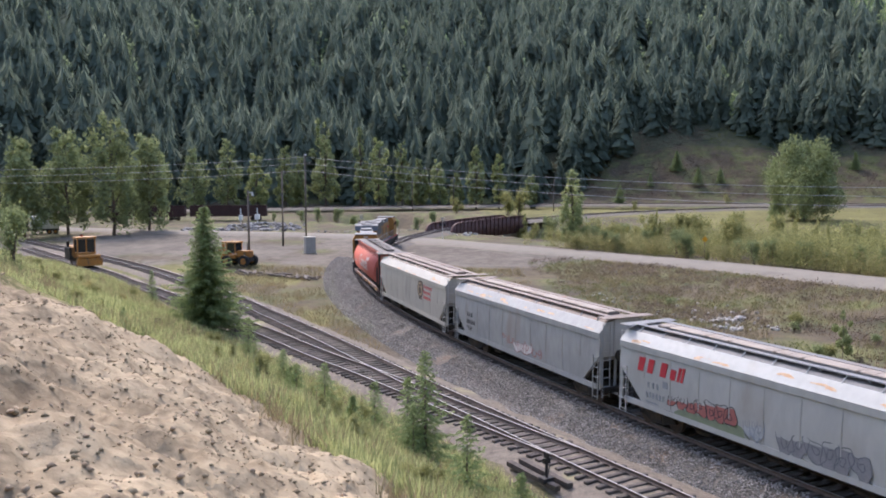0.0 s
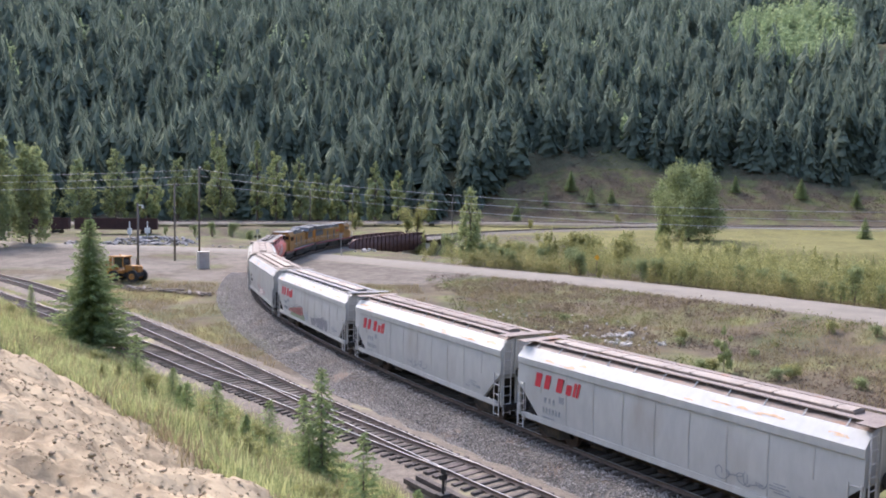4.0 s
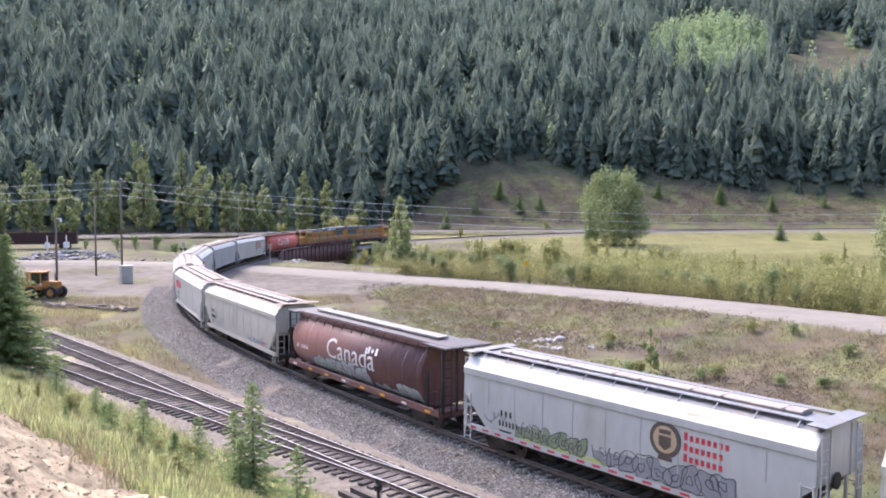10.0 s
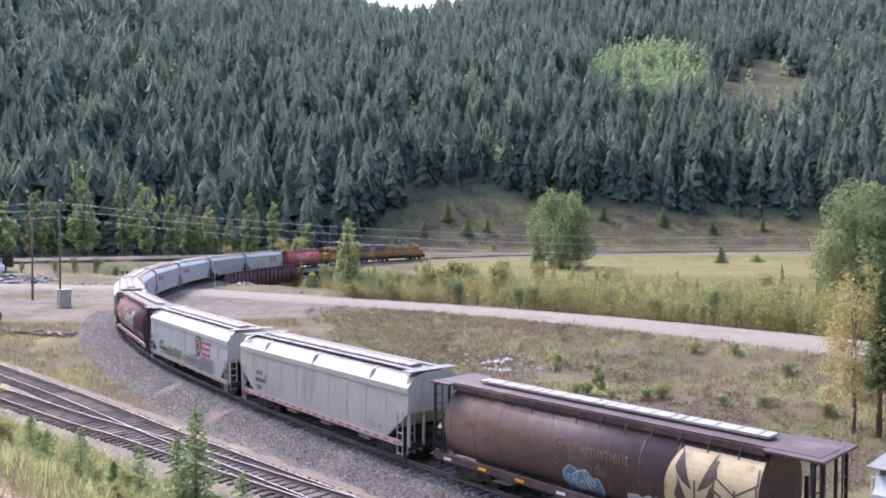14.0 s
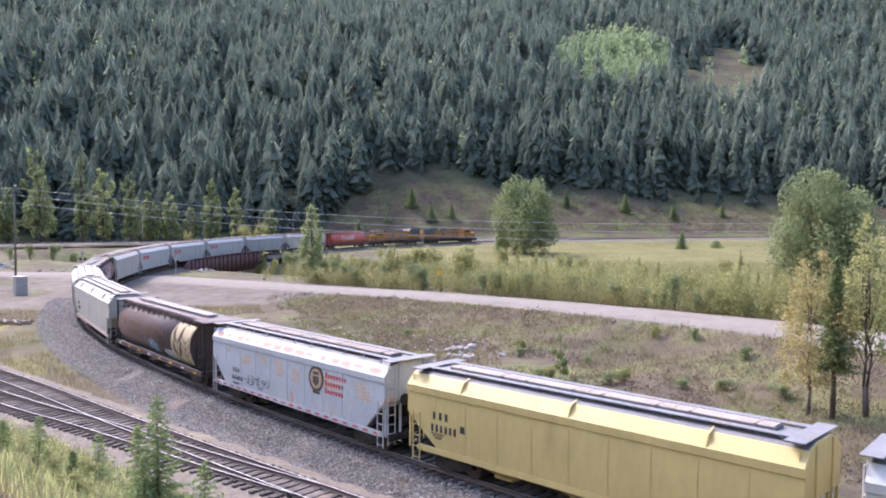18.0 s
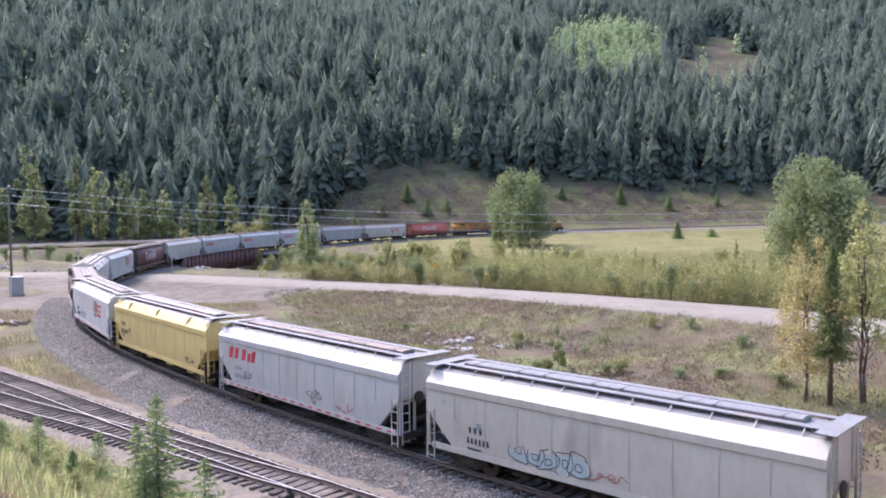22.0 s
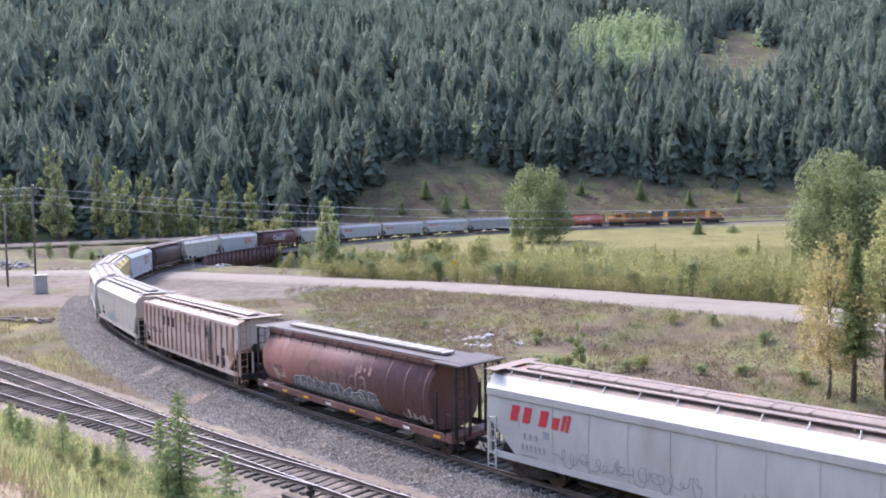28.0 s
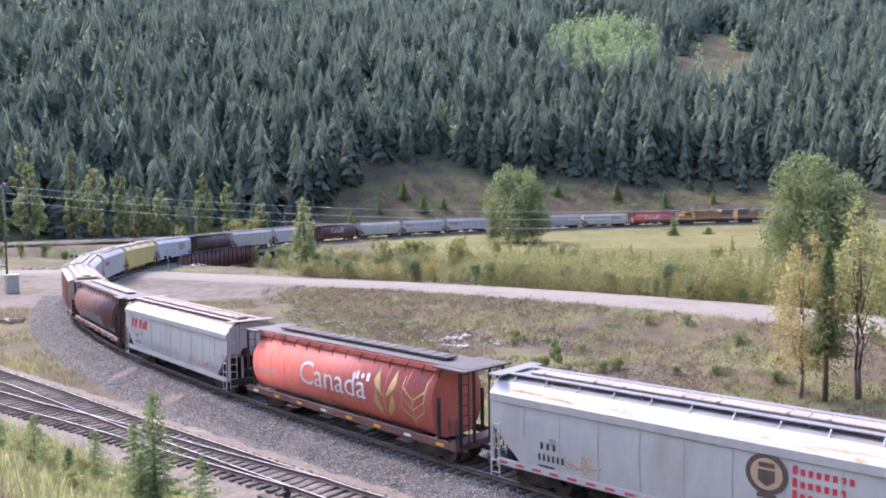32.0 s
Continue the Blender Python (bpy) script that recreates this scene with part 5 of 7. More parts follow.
        part("brand_block", lambda bm: slab(bm, 0.34 if x != -1.5 else 0.15, 0.66), M["ink"], c, "dark brand mark as a plain block", key=("bigblock", x == -1.5), at=Matrix.Translation((x, 1.625, 3.12)))
    for k in range(7):
        part("number_bar", lambda bm: slab(bm, 0.14, 0.34), M["ink"], c, key="sbar7", at=Matrix.Translation((7.3 - 0.5 * k, 1.625, 2.22)))
    for x, z in ((-5.2, 1.6), (-6.1, 1.6), (-6.1, 2.2)):
        part("stencil_panel", lambda bm: box(bm, (0, 0, 0), (0.5, 0.03, 0.5)), M["ink"], c, key="spanel", at=Matrix.Translation((x, 1.62, z)))

    for e in (1, -1):
        for k in range(6):
            part("wheat_grain", lambda bm: prism(bm, [(-0.2, -0.1), (0.02, -0.06), (0.2, 0.1), (-0.04, 0.06)], -0.008, 0.008, "y"), M["ink"], c, key="wheat_grain", at=Matrix.Translation((-4.2 + e * 0.2, 1.712, 1.6 + 0.3 * k)) @ Matrix.Rotation(math.pi if e < 0 else 0.0, 4, "Z") @ Matrix.Rotation(-0.55, 4, "Y"))
    for x, h in ((-4.2, 2.2), (-4.35, 0.8), (-4.05, 0.8), (-4.5, 0.7), (-3.9, 0.7)):
        part("wheat_beard", lambda bm: box(bm, (0, 0, 0), (0.05, 0.016, h)), M["ink"], c, key=("wheat_beard", h), at=Matrix.Translation((x, 1.712, 2.45 if h > 1 else 3.3)))
    c = add(canada_car("oxide brown cylindrical hopper car with faded Canada lettering and white graffiti", M["brown"], M["inkfaded"]), 17)
    graffiti(c, [("bubbles", 4.4, 1.05, 7.6, 1.1, "inkslate/inkwhite", 112), ("wave", 3.8, 1.0, 6.6, 0.25, "inkwhite", 111), ("lines", 6.3, 1.5, 1.1, 0.7, "inkwhite", 113), ("lines", -5.0, 1.3, 1.8, 0.5, "inkwhite", 114)], True)
    c = add(hopper_car(W + "red brand blocks and rusty roof", white, M["roofrust"], M["roofrust"], M["ladderwhite"]), 18)
    red_brand(c)
    small_marks(c, 121)
    graffiti(c, [("lines", 4.8, 1.2, 6.0, 0.8, "inkgrey", 122), ("bubbles", -2.6, 1.2, 0.9, 0.8, "inksilver/inkolive", 123), ("lines", -4.0, 1.3, 1.6, 0.5, "inkbrick", 124), ("lines", -6.0, 1.3, 1.2, 0.5, "inkgrey", 125)])
    c = add(canada_car("bright faded red cylindrical hopper car lettered Canada with gold wheat", M["red"], M["inkwhite"]), 19)
    wheat(c, -3.75)
    wheat(c, -5.7, lines=True)
    graffiti(c, [("lines", 6.8, 1.15, 5.0, 0.35, "inkgrey", 131), ("lines", 1.6, 1.1, 1.6, 0.35, "inkwhite", 132)], True)
    c = add(hopper_car("pale grey-white grain hopper car with a railway crest", white, M["roofgrey"], M["hatchtan"], M["ladderwhite"], band=M["inkred"]), 20)
    emblem(c)
    number_bars(c, 5.45, M["ink"], 1.97)
    small_marks(c, 141)
    rust_streaks(c, 142, 16)
    graffiti(c, [("lines", 4.8, 1.3, 1.6, 0.7, "inkgold", 143)])


def locomotive(label):
    loco = tagged(new("diesel_locomotive"), label, "locomotive", "diesel locomotives of the train")
    Y, G, D = M["locoyellow"], M["locogrey"], M["dark"]

    def hood(bm):
        box(bm, (-2.6, 0, 2.75), (13.2, 1.75, 2.3))
        box(bm, (-8.2, 0, 2.9), (4.2, 2.5, 2.2))
        bmesh.ops.bevel(bm, geom=bm.edges[:], offset=0.06, segments=1, affect="EDGES")
    part("hood", hood, Y, loco, key="loco_hood")

    def cab(bm):
        prism(bm, [(-1.5, 1.6), (-1.5, 3.9), (-1.2, 4.4), (1.2, 4.4), (1.5, 3.9), (1.5, 1.6)], 5.2, 8.0)
        prism(bm, [(-1.2, 1.6), (-1.2, 2.9), (-0.8, 3.15), (0.8, 3.15), (1.2, 2.9), (1.2, 1.6)], 8.0, 10.0)
    part("cab", cab, Y, loco, key="loco_cab")

    def roof(bm):
        box(bm, (-2.6, 0, 4.0), (13.0, 1.6, 0.24))
        prism(bm, [(-10.2, 3.95), (-10.2, 4.6), (-6.0, 4.6), (-5.6, 3.95)], -1.5, 1.5, "y")
        box(bm, (-2.0, 0, 4.3), (2.6, 1.3, 0.4))
        box(bm, (2.6, 0, 4.25), (3.2, 1.5, 0.35))
        box(bm, (6.6, 0, 4.46), (2.9, 2.5, 0.1))
        for x in (-8.9, -7.2):
            tube(bm, (x, 0, 4.6), (x, 0, 4.7), 0.7, 14)
    part("roof", roof, G, loco, key="loco_roof")

    for s in (1, -1):
        for x, y, z, size in ((6.2, 1.5, 3.45, (0.8, 0.05, 0.6)), (7.2, 1.5, 3.45, (0.7, 0.05, 0.6)), (8.01, 0.75, 3.65, (0.05, 1.0, 0.55))):
            part("cab_window", lambda bm: box(bm, (0, 0, 0), size), M["glass"], loco, key=("loco_win", size), at=Matrix.Translation((x, s * y, z)))
        part("radiator_grille", lambda bm: box(bm, (0, 0, 0), (3.6, 0.04, 1.0)), G, loco, key="loco_rad", at=Matrix.Translation((-8.2, s * 1.26, 3.3)))
        for k in range(7):
            part("hood_door", lambda bm: box(bm, (0, 0, 0), (0.7, 0.03, 1.5)), G if k in (1, 5) else Y, loco, key=("loco_door", k in (1, 5)), at=Matrix.Translation((-3.6 + 0.9 * k, s * 0.885, 2.7)))

    def deck(bm):
        box(bm, (0, 0, 1.5), (21.0, 3.0, 0.22))
        box(bm, (0, 0, 1.2), (20.6, 2.2, 0.4))
        for s in (1, -1):
            box(bm, (s * 10.5, 0, 1.0), (0.15, 2.9, 1.1))
    part("deck", deck, G, loco, key="loco_deck")

    for s in (1, -1):
        h = part("handrail", lambda bm: tube(bm, (-10.2, s * 1.45, 2.55), (5.2, s * 1.45, 2.55), 0.03, 6), M["ladderwhite"], loco, key=("loco_rail", s))
        for k in range(13):
            part("stanchion", lambda bm: tube(bm, (0, 0, 1.6), (0, 0, 2.55), 0.022, 6), M["ladderwhite"], h, key="loco_post", at=Matrix.Translation((-10.2 + 1.28 * k, s * 1.45, 0)))
        for y in (0.5, 1.4):
            part("grab_iron", lambda bm: tube(bm, (0, 0, 1.6), (0, 0, 2.6), 0.03, 6), M["ladderwhite"], loco, key="loco_grab", at=Matrix.Translation((10.45, s * y, 0)))

    def tank(bm):
        prism(bm, [(-1.3, 0.5), (-1.45, 1.3), (1.45, 1.3), (1.3, 0.5)], -3.2, 3.2)
    part("fuel_tank", tank, D, loco, key="loco_tank")

    def bogie(bm):
        for y in (-1.05, 1.05):
            box(bm, (0, y, 0.75), (4.6, 0.22, 0.5))
            for x in (-1.8, 0, 1.8):
                box(bm, (x, y, 0.52), (0.5, 0.3, 0.55))
        for x in (-1.8, 0, 1.8):
            for y in (-0.76, 0.76):
                tube(bm, (x, y - 0.07, 0.51), (x, y + 0.07, 0.51), 0.51, 18)
    for x in (6.8, -6.8):
        part("bogie", bogie, D, loco, key="loco_bogie", at=Matrix.Translation((x, 0, 0)))
    for x in (10.9, -10.9):
        coupler(loco, x)

    for y in (-0.14, 0.14):
        part("headlight", lambda bm: tube(bm, (0, 0, 0), (0.06, 0, 0), 0.1, 10), M["sign_white"], loco, key="loco_light", at=Matrix.Translation((8.0, y, 4.2)))
    part("stripe", lambda bm: [box(bm, (0, s * 1.505, 1.52), (20.8, 0.012, 0.1)) for s in (1, -1)], M["inkred"], loco, key="loco_stripe")
    for s in (1, -1):
        part("brand_block", lambda bm: box(bm, (0, 0, 0), (1.8, 0.02, 0.3)), M["inkred"], loco, key="loco_brand", at=Matrix.Translation((2.6, s * 0.886, 3.2)))
    return loco


train()
LOCOS = [locomotive("yellow and grey diesel freight locomotive at the head of the train") for _ in range(2)]

# arc length of each car's middle at the start, from the front
SHIFT = [1.37, 1.38, 1.38, 1.38, 1.36, 1.6, 2.0, 1.65, 1.2, 0.62, 0.15, -0.15, -0.45, -0.8, -1.0, -1.5, -2.2, -2.8, -3.4, -3.8]
SPEED = 8.9014


def run_of(t):
    return 89.132 + SPEED * t - 0.0193 * (t - 16) ** 2 / 100


def car_pose(s, wheelbase):
    a, b = on_track(s + wheelbase), on_track(s - wheelbase)
    x = (a - b).normalized()
    y = Vector((-x.y, x.x, 0)).normalized()
    z = x.cross(y)
    m = Matrix((x, y, z)).transposed().to_4x4()
    m.translation = (a + b) / 2
    return m


def motions():
    times = [0.5 * k for k in range(65)]
    for car, i in TRAIN:
        off = -(i - 1) * 18.0 + SHIFT[i - 1]
        walk(car, [(t, car_pose(run_of(t) + off, TRUCK_X)) for t in times])
    for k, loco in enumerate(LOCOS):
        off = SHIFT[0] + 9.0 + 11.2 + 22.4 * k
        turn = Matrix.Rotation(math.pi, 4, "Z") if k == 0 else Matrix.Identity(4)
        walk(loco, [(t, car_pose(run_of(t) + off, 6.8) @ turn) for t in times])


# ---- plants ----
def conifer_template(tufts, seed):
    """A tree one metre high: boughs at all heights round a stem, each a drooping wedge, shorter towards the tip."""
    r = np.random.RandomState(seed)
    n = 14
    bend = r.uniform(-0.012, 0.012, 2)
    v = [(bend[0] * math.sin(3 * k / n), bend[1] * math.sin(3 * k / n), 0.02 + 0.98 * k / n) for k in range(n + 1)]
    f = []
    power, gap = r.uniform(0.62, 0.95), r.uniform(0, 6.28)
    for k in range(tufts):
        q = 1 - math.sqrt(1 - (k + r.uniform()) / tufts)
        z = 0.05 + 0.90 * q
        a = k * 2.39996 + r.uniform(-0.5, 0.5)
        rad = (0.145 * (1 - q) ** power + 0.008) * (1 + 0.16 * math.sin(a + gap) + 0.12 * math.sin(23 * q + gap))
        ln = rad * r.uniform(0.6, 1.2)
        half = r.uniform(0.14, 0.36)
        i = len(v)
        drop = 0.8 * ln + 0.012
        v.append((ln * math.cos(a - half), ln * math.sin(a - half), z - drop + r.uniform(-0.012, 0.012)))
        v.append((ln * 0.9 * math.cos(a + half), ln * 0.9 * math.sin(a + half), z - drop + r.uniform(-0.012, 0.012)))
        f.append((min(n, int((z + 0.05) * n) + 1), i, i + 1))
    return np.array(v), np.array(f)


def scatter(template_list, places, sizes, widths, seed):
    """Copies of the templates at many places, joined into arrays."""
    r = np.random.RandomState(seed)
    pick = r.randint(0, len(template_list), len(places))
    vs, fs, base = [], [], 0
    for k, (tv, tf) in enumerate(template_list):
        m = pick == k
        p, h, w = places[m], sizes[m], widths[m]
        a = r.uniform(0, 6.283, len(p))
        c, s = np.cos(a), np.sin(a)
        x = (tv[None, :, 0] * c[:, None] - tv[None, :, 1] * s[:, None]) * w[:, None] + p[:, 0:1]
        y = (tv[None, :, 0] * s[:, None] + tv[None, :, 1] * c[:, None]) * w[:, None] + p[:, 1:2]
        z = tv[None, :, 2] * h[:, None] + p[:, 2:3]
        vs.append(np.stack([x, y, z], 2).reshape(-1, 3))
        off = base + np.arange(len(p))[:, None, None] * len(tv)
        fs.append((tf[None] + off).reshape(-1, 3))
        base += len(p) * len(tv)
    return np.concatenate(vs), np.concatenate(fs)


def polar(az, d):
    a = np.radians(az)
    return np.stack([-np.sin(a) * d, np.cos(a) * d], -1)


FOREST_EDGE_AZ = (-56, -45, -40, -34, -29, -24, -20, -17, -14, -11, -8, -4, 0, 8, 20, 36)
FOREST_EDGE_D = (404, 394, 386, 374, 368, 362, 356, 354, 344, 324, 306, 302, 300, 294, 288, 282)


def mountain_forest():
    r = np.random.RandomState(42)
    n = 19000
    az = r.uniform(-54, 35, n)
    d = np.sqrt(r.uniform(282 ** 2, 930 ** 2, n))
    edge = np.interp(az, FOREST_EDGE_AZ, FOREST_EDGE_D) + 4 * np.sin(az * 2.1) + 3 * np.sin(az * 5.3)
    keep = d > edge
    # clearings: the bare patch high on the slope, and thin strips above the nose
    xy = polar(az, d)
    el = np.degrees(np.arctan2(terrain(xy[:, 0], xy[:, 1])[0] - 11.4, d))
    bare = (((az + 37.2) / 2.9) ** 2 + ((el - 8.6) / 2.2) ** 2 + 0.3 * lumps(xy[:, 0], xy[:, 1], 14, 12) < 1) & (r.uniform(0, 1, n) < 0.985)
    grove = (((az + 29.8) / 4.0) ** 2 + ((el - 9.3) / 2.2) ** 2 < 1) & (r.uniform(0, 1, n) < 0.9)
    gap = r.uniform(0, 1, n) < 0.10 + 0.22 * (np.sin(xy[:, 0] * 0.045 + 1) * np.sin(xy[:, 1] * 0.06) > 0.55)
    keep &= ~bare & ~grove & ~gap
    az, d, xy = az[keep], d[keep], xy[keep]
    z = heights(xy)
    h = r.normal(24.0, 5.5, len(az)).clip(9, 38)
    young = (d - np.interp(az, FOREST_EDGE_AZ, FOREST_EDGE_D) < 14) & (r.uniform(0, 1, len(az)) < 0.3)
    h[young] *= 0.5
    w = h * r.uniform(1.0, 1.7, len(az))
    p = np.column_stack([xy, z - 0.5])
    near = d < 450
    t_near = [conifer_template(190, s) for s in (1, 2, 3, 4, 8, 9, 11, 12)]
    t_far = [conifer_template(95, s) for s in (5, 6, 7, 10, 13, 14)]
    v1, f1 = scatter(t_near, p[near], h[near], w[near], 1)
    v2, f2 = scatter(t_far, p[~near], h[~near], w[~near], 2)
    ob = new("conifer_forest", mesh_np("conifer_forest", np.vstack([v1, v2]), np.vstack([f1, f2 + len(v1)]), M["forest"], smooth=True))
    tagged(ob, "dense dark green conifer forest covering the mountainside", "forest", kind="stuff")


mountain_forest()


def leaf_cloud(lobes, n, size, seed, thin=0.25):
    """Many small leaf tufts on and in a set of lobes (x, y, z, radius, height radius)."""
    r = np.random.RandomState(seed)
    lobes = np.array(lobes, float)
    wgt = lobes[:, 3] ** 2
    k = r.choice(len(lobes), n, p=wgt / wgt.sum())
    u = r.normal(size=(n, 3))
    u /= np.linalg.norm(u, axis=1)[:, None]
    rad = 1 - thin * np.abs(r.normal(size=n)) + 0.06 * r.normal(size=n)
    c = lobes[k, :3] + u * np.stack([lobes[k, 3], lobes[k, 3], lobes[k, 4]], 1) * rad[:, None]
    nrm = u + 0.5 * r.normal(size=(n, 3))
    nrm /= np.linalg.norm(nrm, axis=1)[:, None]
    t = np.cross(nrm, r.normal(size=(n, 3)))
    t /= np.linalg.norm(t, axis=1)[:, None]
    b = np.cross(nrm, t)
    s = size * r.uniform(0.6, 1.5, n)[:, None]
    quad = np.stack([c - t * s, c + b * s * 0.55, c + t * s, c - b * s * 0.55 + nrm * s * 0.25], 1)
    return quad.reshape(-1, 3), np.arange(4 * n).reshape(-1, 4)


def lobes_of(h, w, seed, base=0.3, n=16, pointed=0.0):
    """Lobes of a crown h high and w wide, from base x h upwards."""
    r = np.random.RandomState(seed)
    out = []
    for i in range(n):
        f = (i + 0.5) / n
        z = h * (base + (1 - base) * (0.08 + 0.84 * f))
        shape = math.sin(math.pi * (0.18 + 0.72 * f)) ** 0.7 * (1 - pointed * f)
        a = i * 2.4 + r.uniform(-0.5, 0.5)
        q = w * 0.5 * shape * r.uniform(0.3, 0.82)
        lr = w * 0.5 * (0.28 + 0.2 * r.uniform()) * max(0.4, shape)
        out.append((q * math.cos(a), q * math.sin(a), z, lr, lr * r.uniform(1.0, 1.7)))
    return out


def trunk_mesh(h, r0, lobes, seed, stems=1, spread=0.0):
    r = np.random.RandomState(seed)
    bm = bmesh.new()
    for s in range(stems):
        x = y = 0.0
        dx, dy = (r.uniform(-1, 1) * spread, r.uniform(-1, 1) * spread)
        pts = [(x + (s - (stems - 1) / 2) * r0 * 2.4, y, -0.4)]
        for k in range(1, 7):
            f = k / 6
            pts.append((pts[0][0] + dx * f * h + r.uniform(-1, 1) * 0.012 * h, dy * f * h + r.uniform(-1, 1) * 0.012 * h, 0.85 * h * f))
        for k in range(6):
            tube(bm, pts[k], pts[k + 1], r0 * (1 - 0.14 * k), 8, r0 * (1 - 0.14 * (k + 1)))
    for lb in lobes[:: max(1, len(lobes) // 9)]:
        f = r.uniform(0.45, 0.75)
        tube(bm, (0, 0, lb[2] * f), (lb[0], lb[1], lb[2]), r0 * 0.35, 6, r0 * 0.08)
    return bm


def broadleaf(name, label, x, y, h, w, leaf, seed, n=5000, size=0.22, base=0.25, lobes=16, pointed=0.0, r0=None, stems=1, z=None, thin=0.25, category="tree", group=""):
    root = tagged(new(name), label, category, group)
    root.location = (x, y, height(x, y) if z is None else z)
    lb = lobes_of(h, w, seed, base, lobes, pointed)
    bm = trunk_mesh(h, r0 or h * 0.014, lb, seed, stems, 0.03 if stems > 1 else 0.0)
    t = new("trunk", finish(bm, "trunk", M["bark"], True))
    v, f = leaf_cloud(lb, n, size, seed, thin)
    c = new("crown", mesh_np("crown", v, f, leaf))
    t.parent = c.parent = root
    return root


# cottonwood standing in the field, sapling by the creek, the large trees by the road
broadleaf("cottonwood_tree", "broad round cottonwood with grey-green leaves in the field", 93, 207, 21, 22.5, M["cotton"], 3, 22000, 0.28, 0.02, 26, 0.2, thin=0.35)
broadleaf("poplar_sapling", "slender pale poplar beside the creek", 22, 134.5, 13.4, 6.8, M["poplar"], 4, 4200, 0.2, 0.0, 34, 0.6, thin=0.95)
broadleaf("cottonwood_tree", "tall dense green cottonwood behind the road", 70.5, 74.0, 17.6, 13.0, M["cotton"], 5, 30000, 0.16, 0.06, 34, 0.12, thin=0.3)
broadleaf("cottonwood_tree", "tall green cottonwood behind the road", 81.5, 68.0, 18.0, 11.5, M["poplar"], 15, 11000, 0.24, 0.1, 24, 0.15, thin=0.4)
broadleaf("aspen_tree", "thin aspen with yellowing autumn leaves and bare lower stems", 35.6, 38.4, 10.5, 6.2, M["autumn"], 6, 7000, 0.08, 0.1, 30, 0.35, 0.08, 2, thin=0.75)
broadleaf("aspen_tree", "tall aspen with yellow-green leaves beside the tracks", 38.2, 36.6, 12.4, 4.9, M["aspengold"], 7, 4600, 0.085, 0.22, 26, 0.3, 0.10, 2, thin=0.65)
broadleaf("aspen_sapling", "pale green young aspen on the bank", 26.0, 51.6, 3.6, 1.7, M["poplar"], 8, 1500, 0.07, 0.05, 8, 0.4, 0.03)

# the leafy clump beyond the road, before the gondolas
for i, (a, d, h, w) in enumerate(((24.5, 176, 22, 13), (21.8, 172, 25, 13), (19.6, 178, 21, 12), (27.0, 170, 20, 12))):
    q = polar(a, d)
    broadleaf("cottonwood_tree", "dense grey-green cottonwood beyond the gravel road", q[0], q[1], h, w, M["cotton"], 80 + i, 5200, 0.34, 0.03, 26, 0.25, thin=0.5, group="cottonwoods beyond the road")

# pale broadleaf trees before the forest
ROW = [(27.0, 272, 20, 9), (24.2, 274, 22, 10), (21.5, 272, 20, 9), (19.2, 276, 24, 10), (16.7, 272, 25, 12), (14.5, 276, 27, 11), (12.6, 270, 20, 8), (10.7, 272, 22, 7), (9.7, 276, 22, 7), (8.2, 300, 36, 8), (7.9, 276, 29, 9), (5.5, 278, 29, 7),
       (4.2, 276, 30, 9), (2.6, 276, 27, 7), (1.4, 280, 19, 7), (0.1, 278, 18, 7), (-1.2, 280, 15, 6), (-2.6, 278, 25, 8), (-4.2, 278, 21, 6), (-6.4, 275, 12, 6)]
for i, (a, d, h, w) in enumerate(ROW):
    q = polar(a, d)
    broadleaf("poplar_tree", "pale green poplar at the forest's foot", q[0], q[1], h * (0.86 + 0.05 * (i % 4)), w * 1.25, M["cotton" if i % 3 else "poplar"], 40 + i, 2600, 0.42, 0.02, 18 + 4 * (i % 3), 0.35 + 0.1 * (i % 3), thin=0.6, group="poplars at the forest's foot")


def bush_meshes():
    out = []
    for k, (leaf, h) in enumerate((("willow", 0), ("willow", 0), ("cotton", 0), ("autumn", 0), ("poplar", 1), ("willow", 1))):
        r = np.random.RandomState(60 + k)
        lb = []
        for i in range(9):
            a, q = r.uniform(0, 6.28), r.uniform(0, 0.38)
            z = r.uniform(0.18, 0.72)
            if h:
                z = 0.12 + 0.8 * i / 8
                q = 0.32 * (1.05 - z) * r.uniform(0.3, 1.0)
            sq = (1.15 - z) if h else 1.0
            lb.append((q * math.cos(a), q * math.sin(a), z, 0.22 * sq * r.uniform(0.7, 1.2), 0.25 * r.uniform(0.8, 1.2) * (0.75 if h else 1.0)))
        v, f = leaf_cloud(lb, 2200, 0.026, 60 + k, 0.75)
        bm = bmesh.new()
        for i in range(7):
            tube(bm, (r.uniform(-0.06, 0.06), r.uniform(-0.06, 0.06), -0.1), (lb[i][0], lb[i][1], lb[i][2] + 0.1), 0.014, 5, 0.004)
        out.append((mesh_np("leaves", v, f, M[leaf]), finish(bm, "branchwork", M["bark"])))
    return out


BUSH = bush_meshes()
BUSH_COUNT = [0]


def bush(x, y, h, w, kind, z=None, label="bushy grey-green willow shrub", group=""):
    leaves, stems = BUSH[kind]
    root = tagged(new("willow_bush"), label, "bush", group)
    BUSH_COUNT[0] += 1
    root.location = (x, y, (height(x, y) if z is None else z) - 0.05)
    root.rotation_euler = (0, 0, BUSH_COUNT[0] * 1.7)
    root.scale = (w, w, h)
    for n_, me in (("crown", leaves), ("branchwork", stems)):
        o = new(n_, me)
        o.parent = root


def bushes():
    r = np.random.RandomState(77)
    g = "willows along the road"
    # a hedge behind the road; its farther rows are one thicket
    tv = [np.array([v.co[:] for v in BUSH[k][0].vertices]) for k in range(6)]
    thick, quads_, base_ = [], [], 0
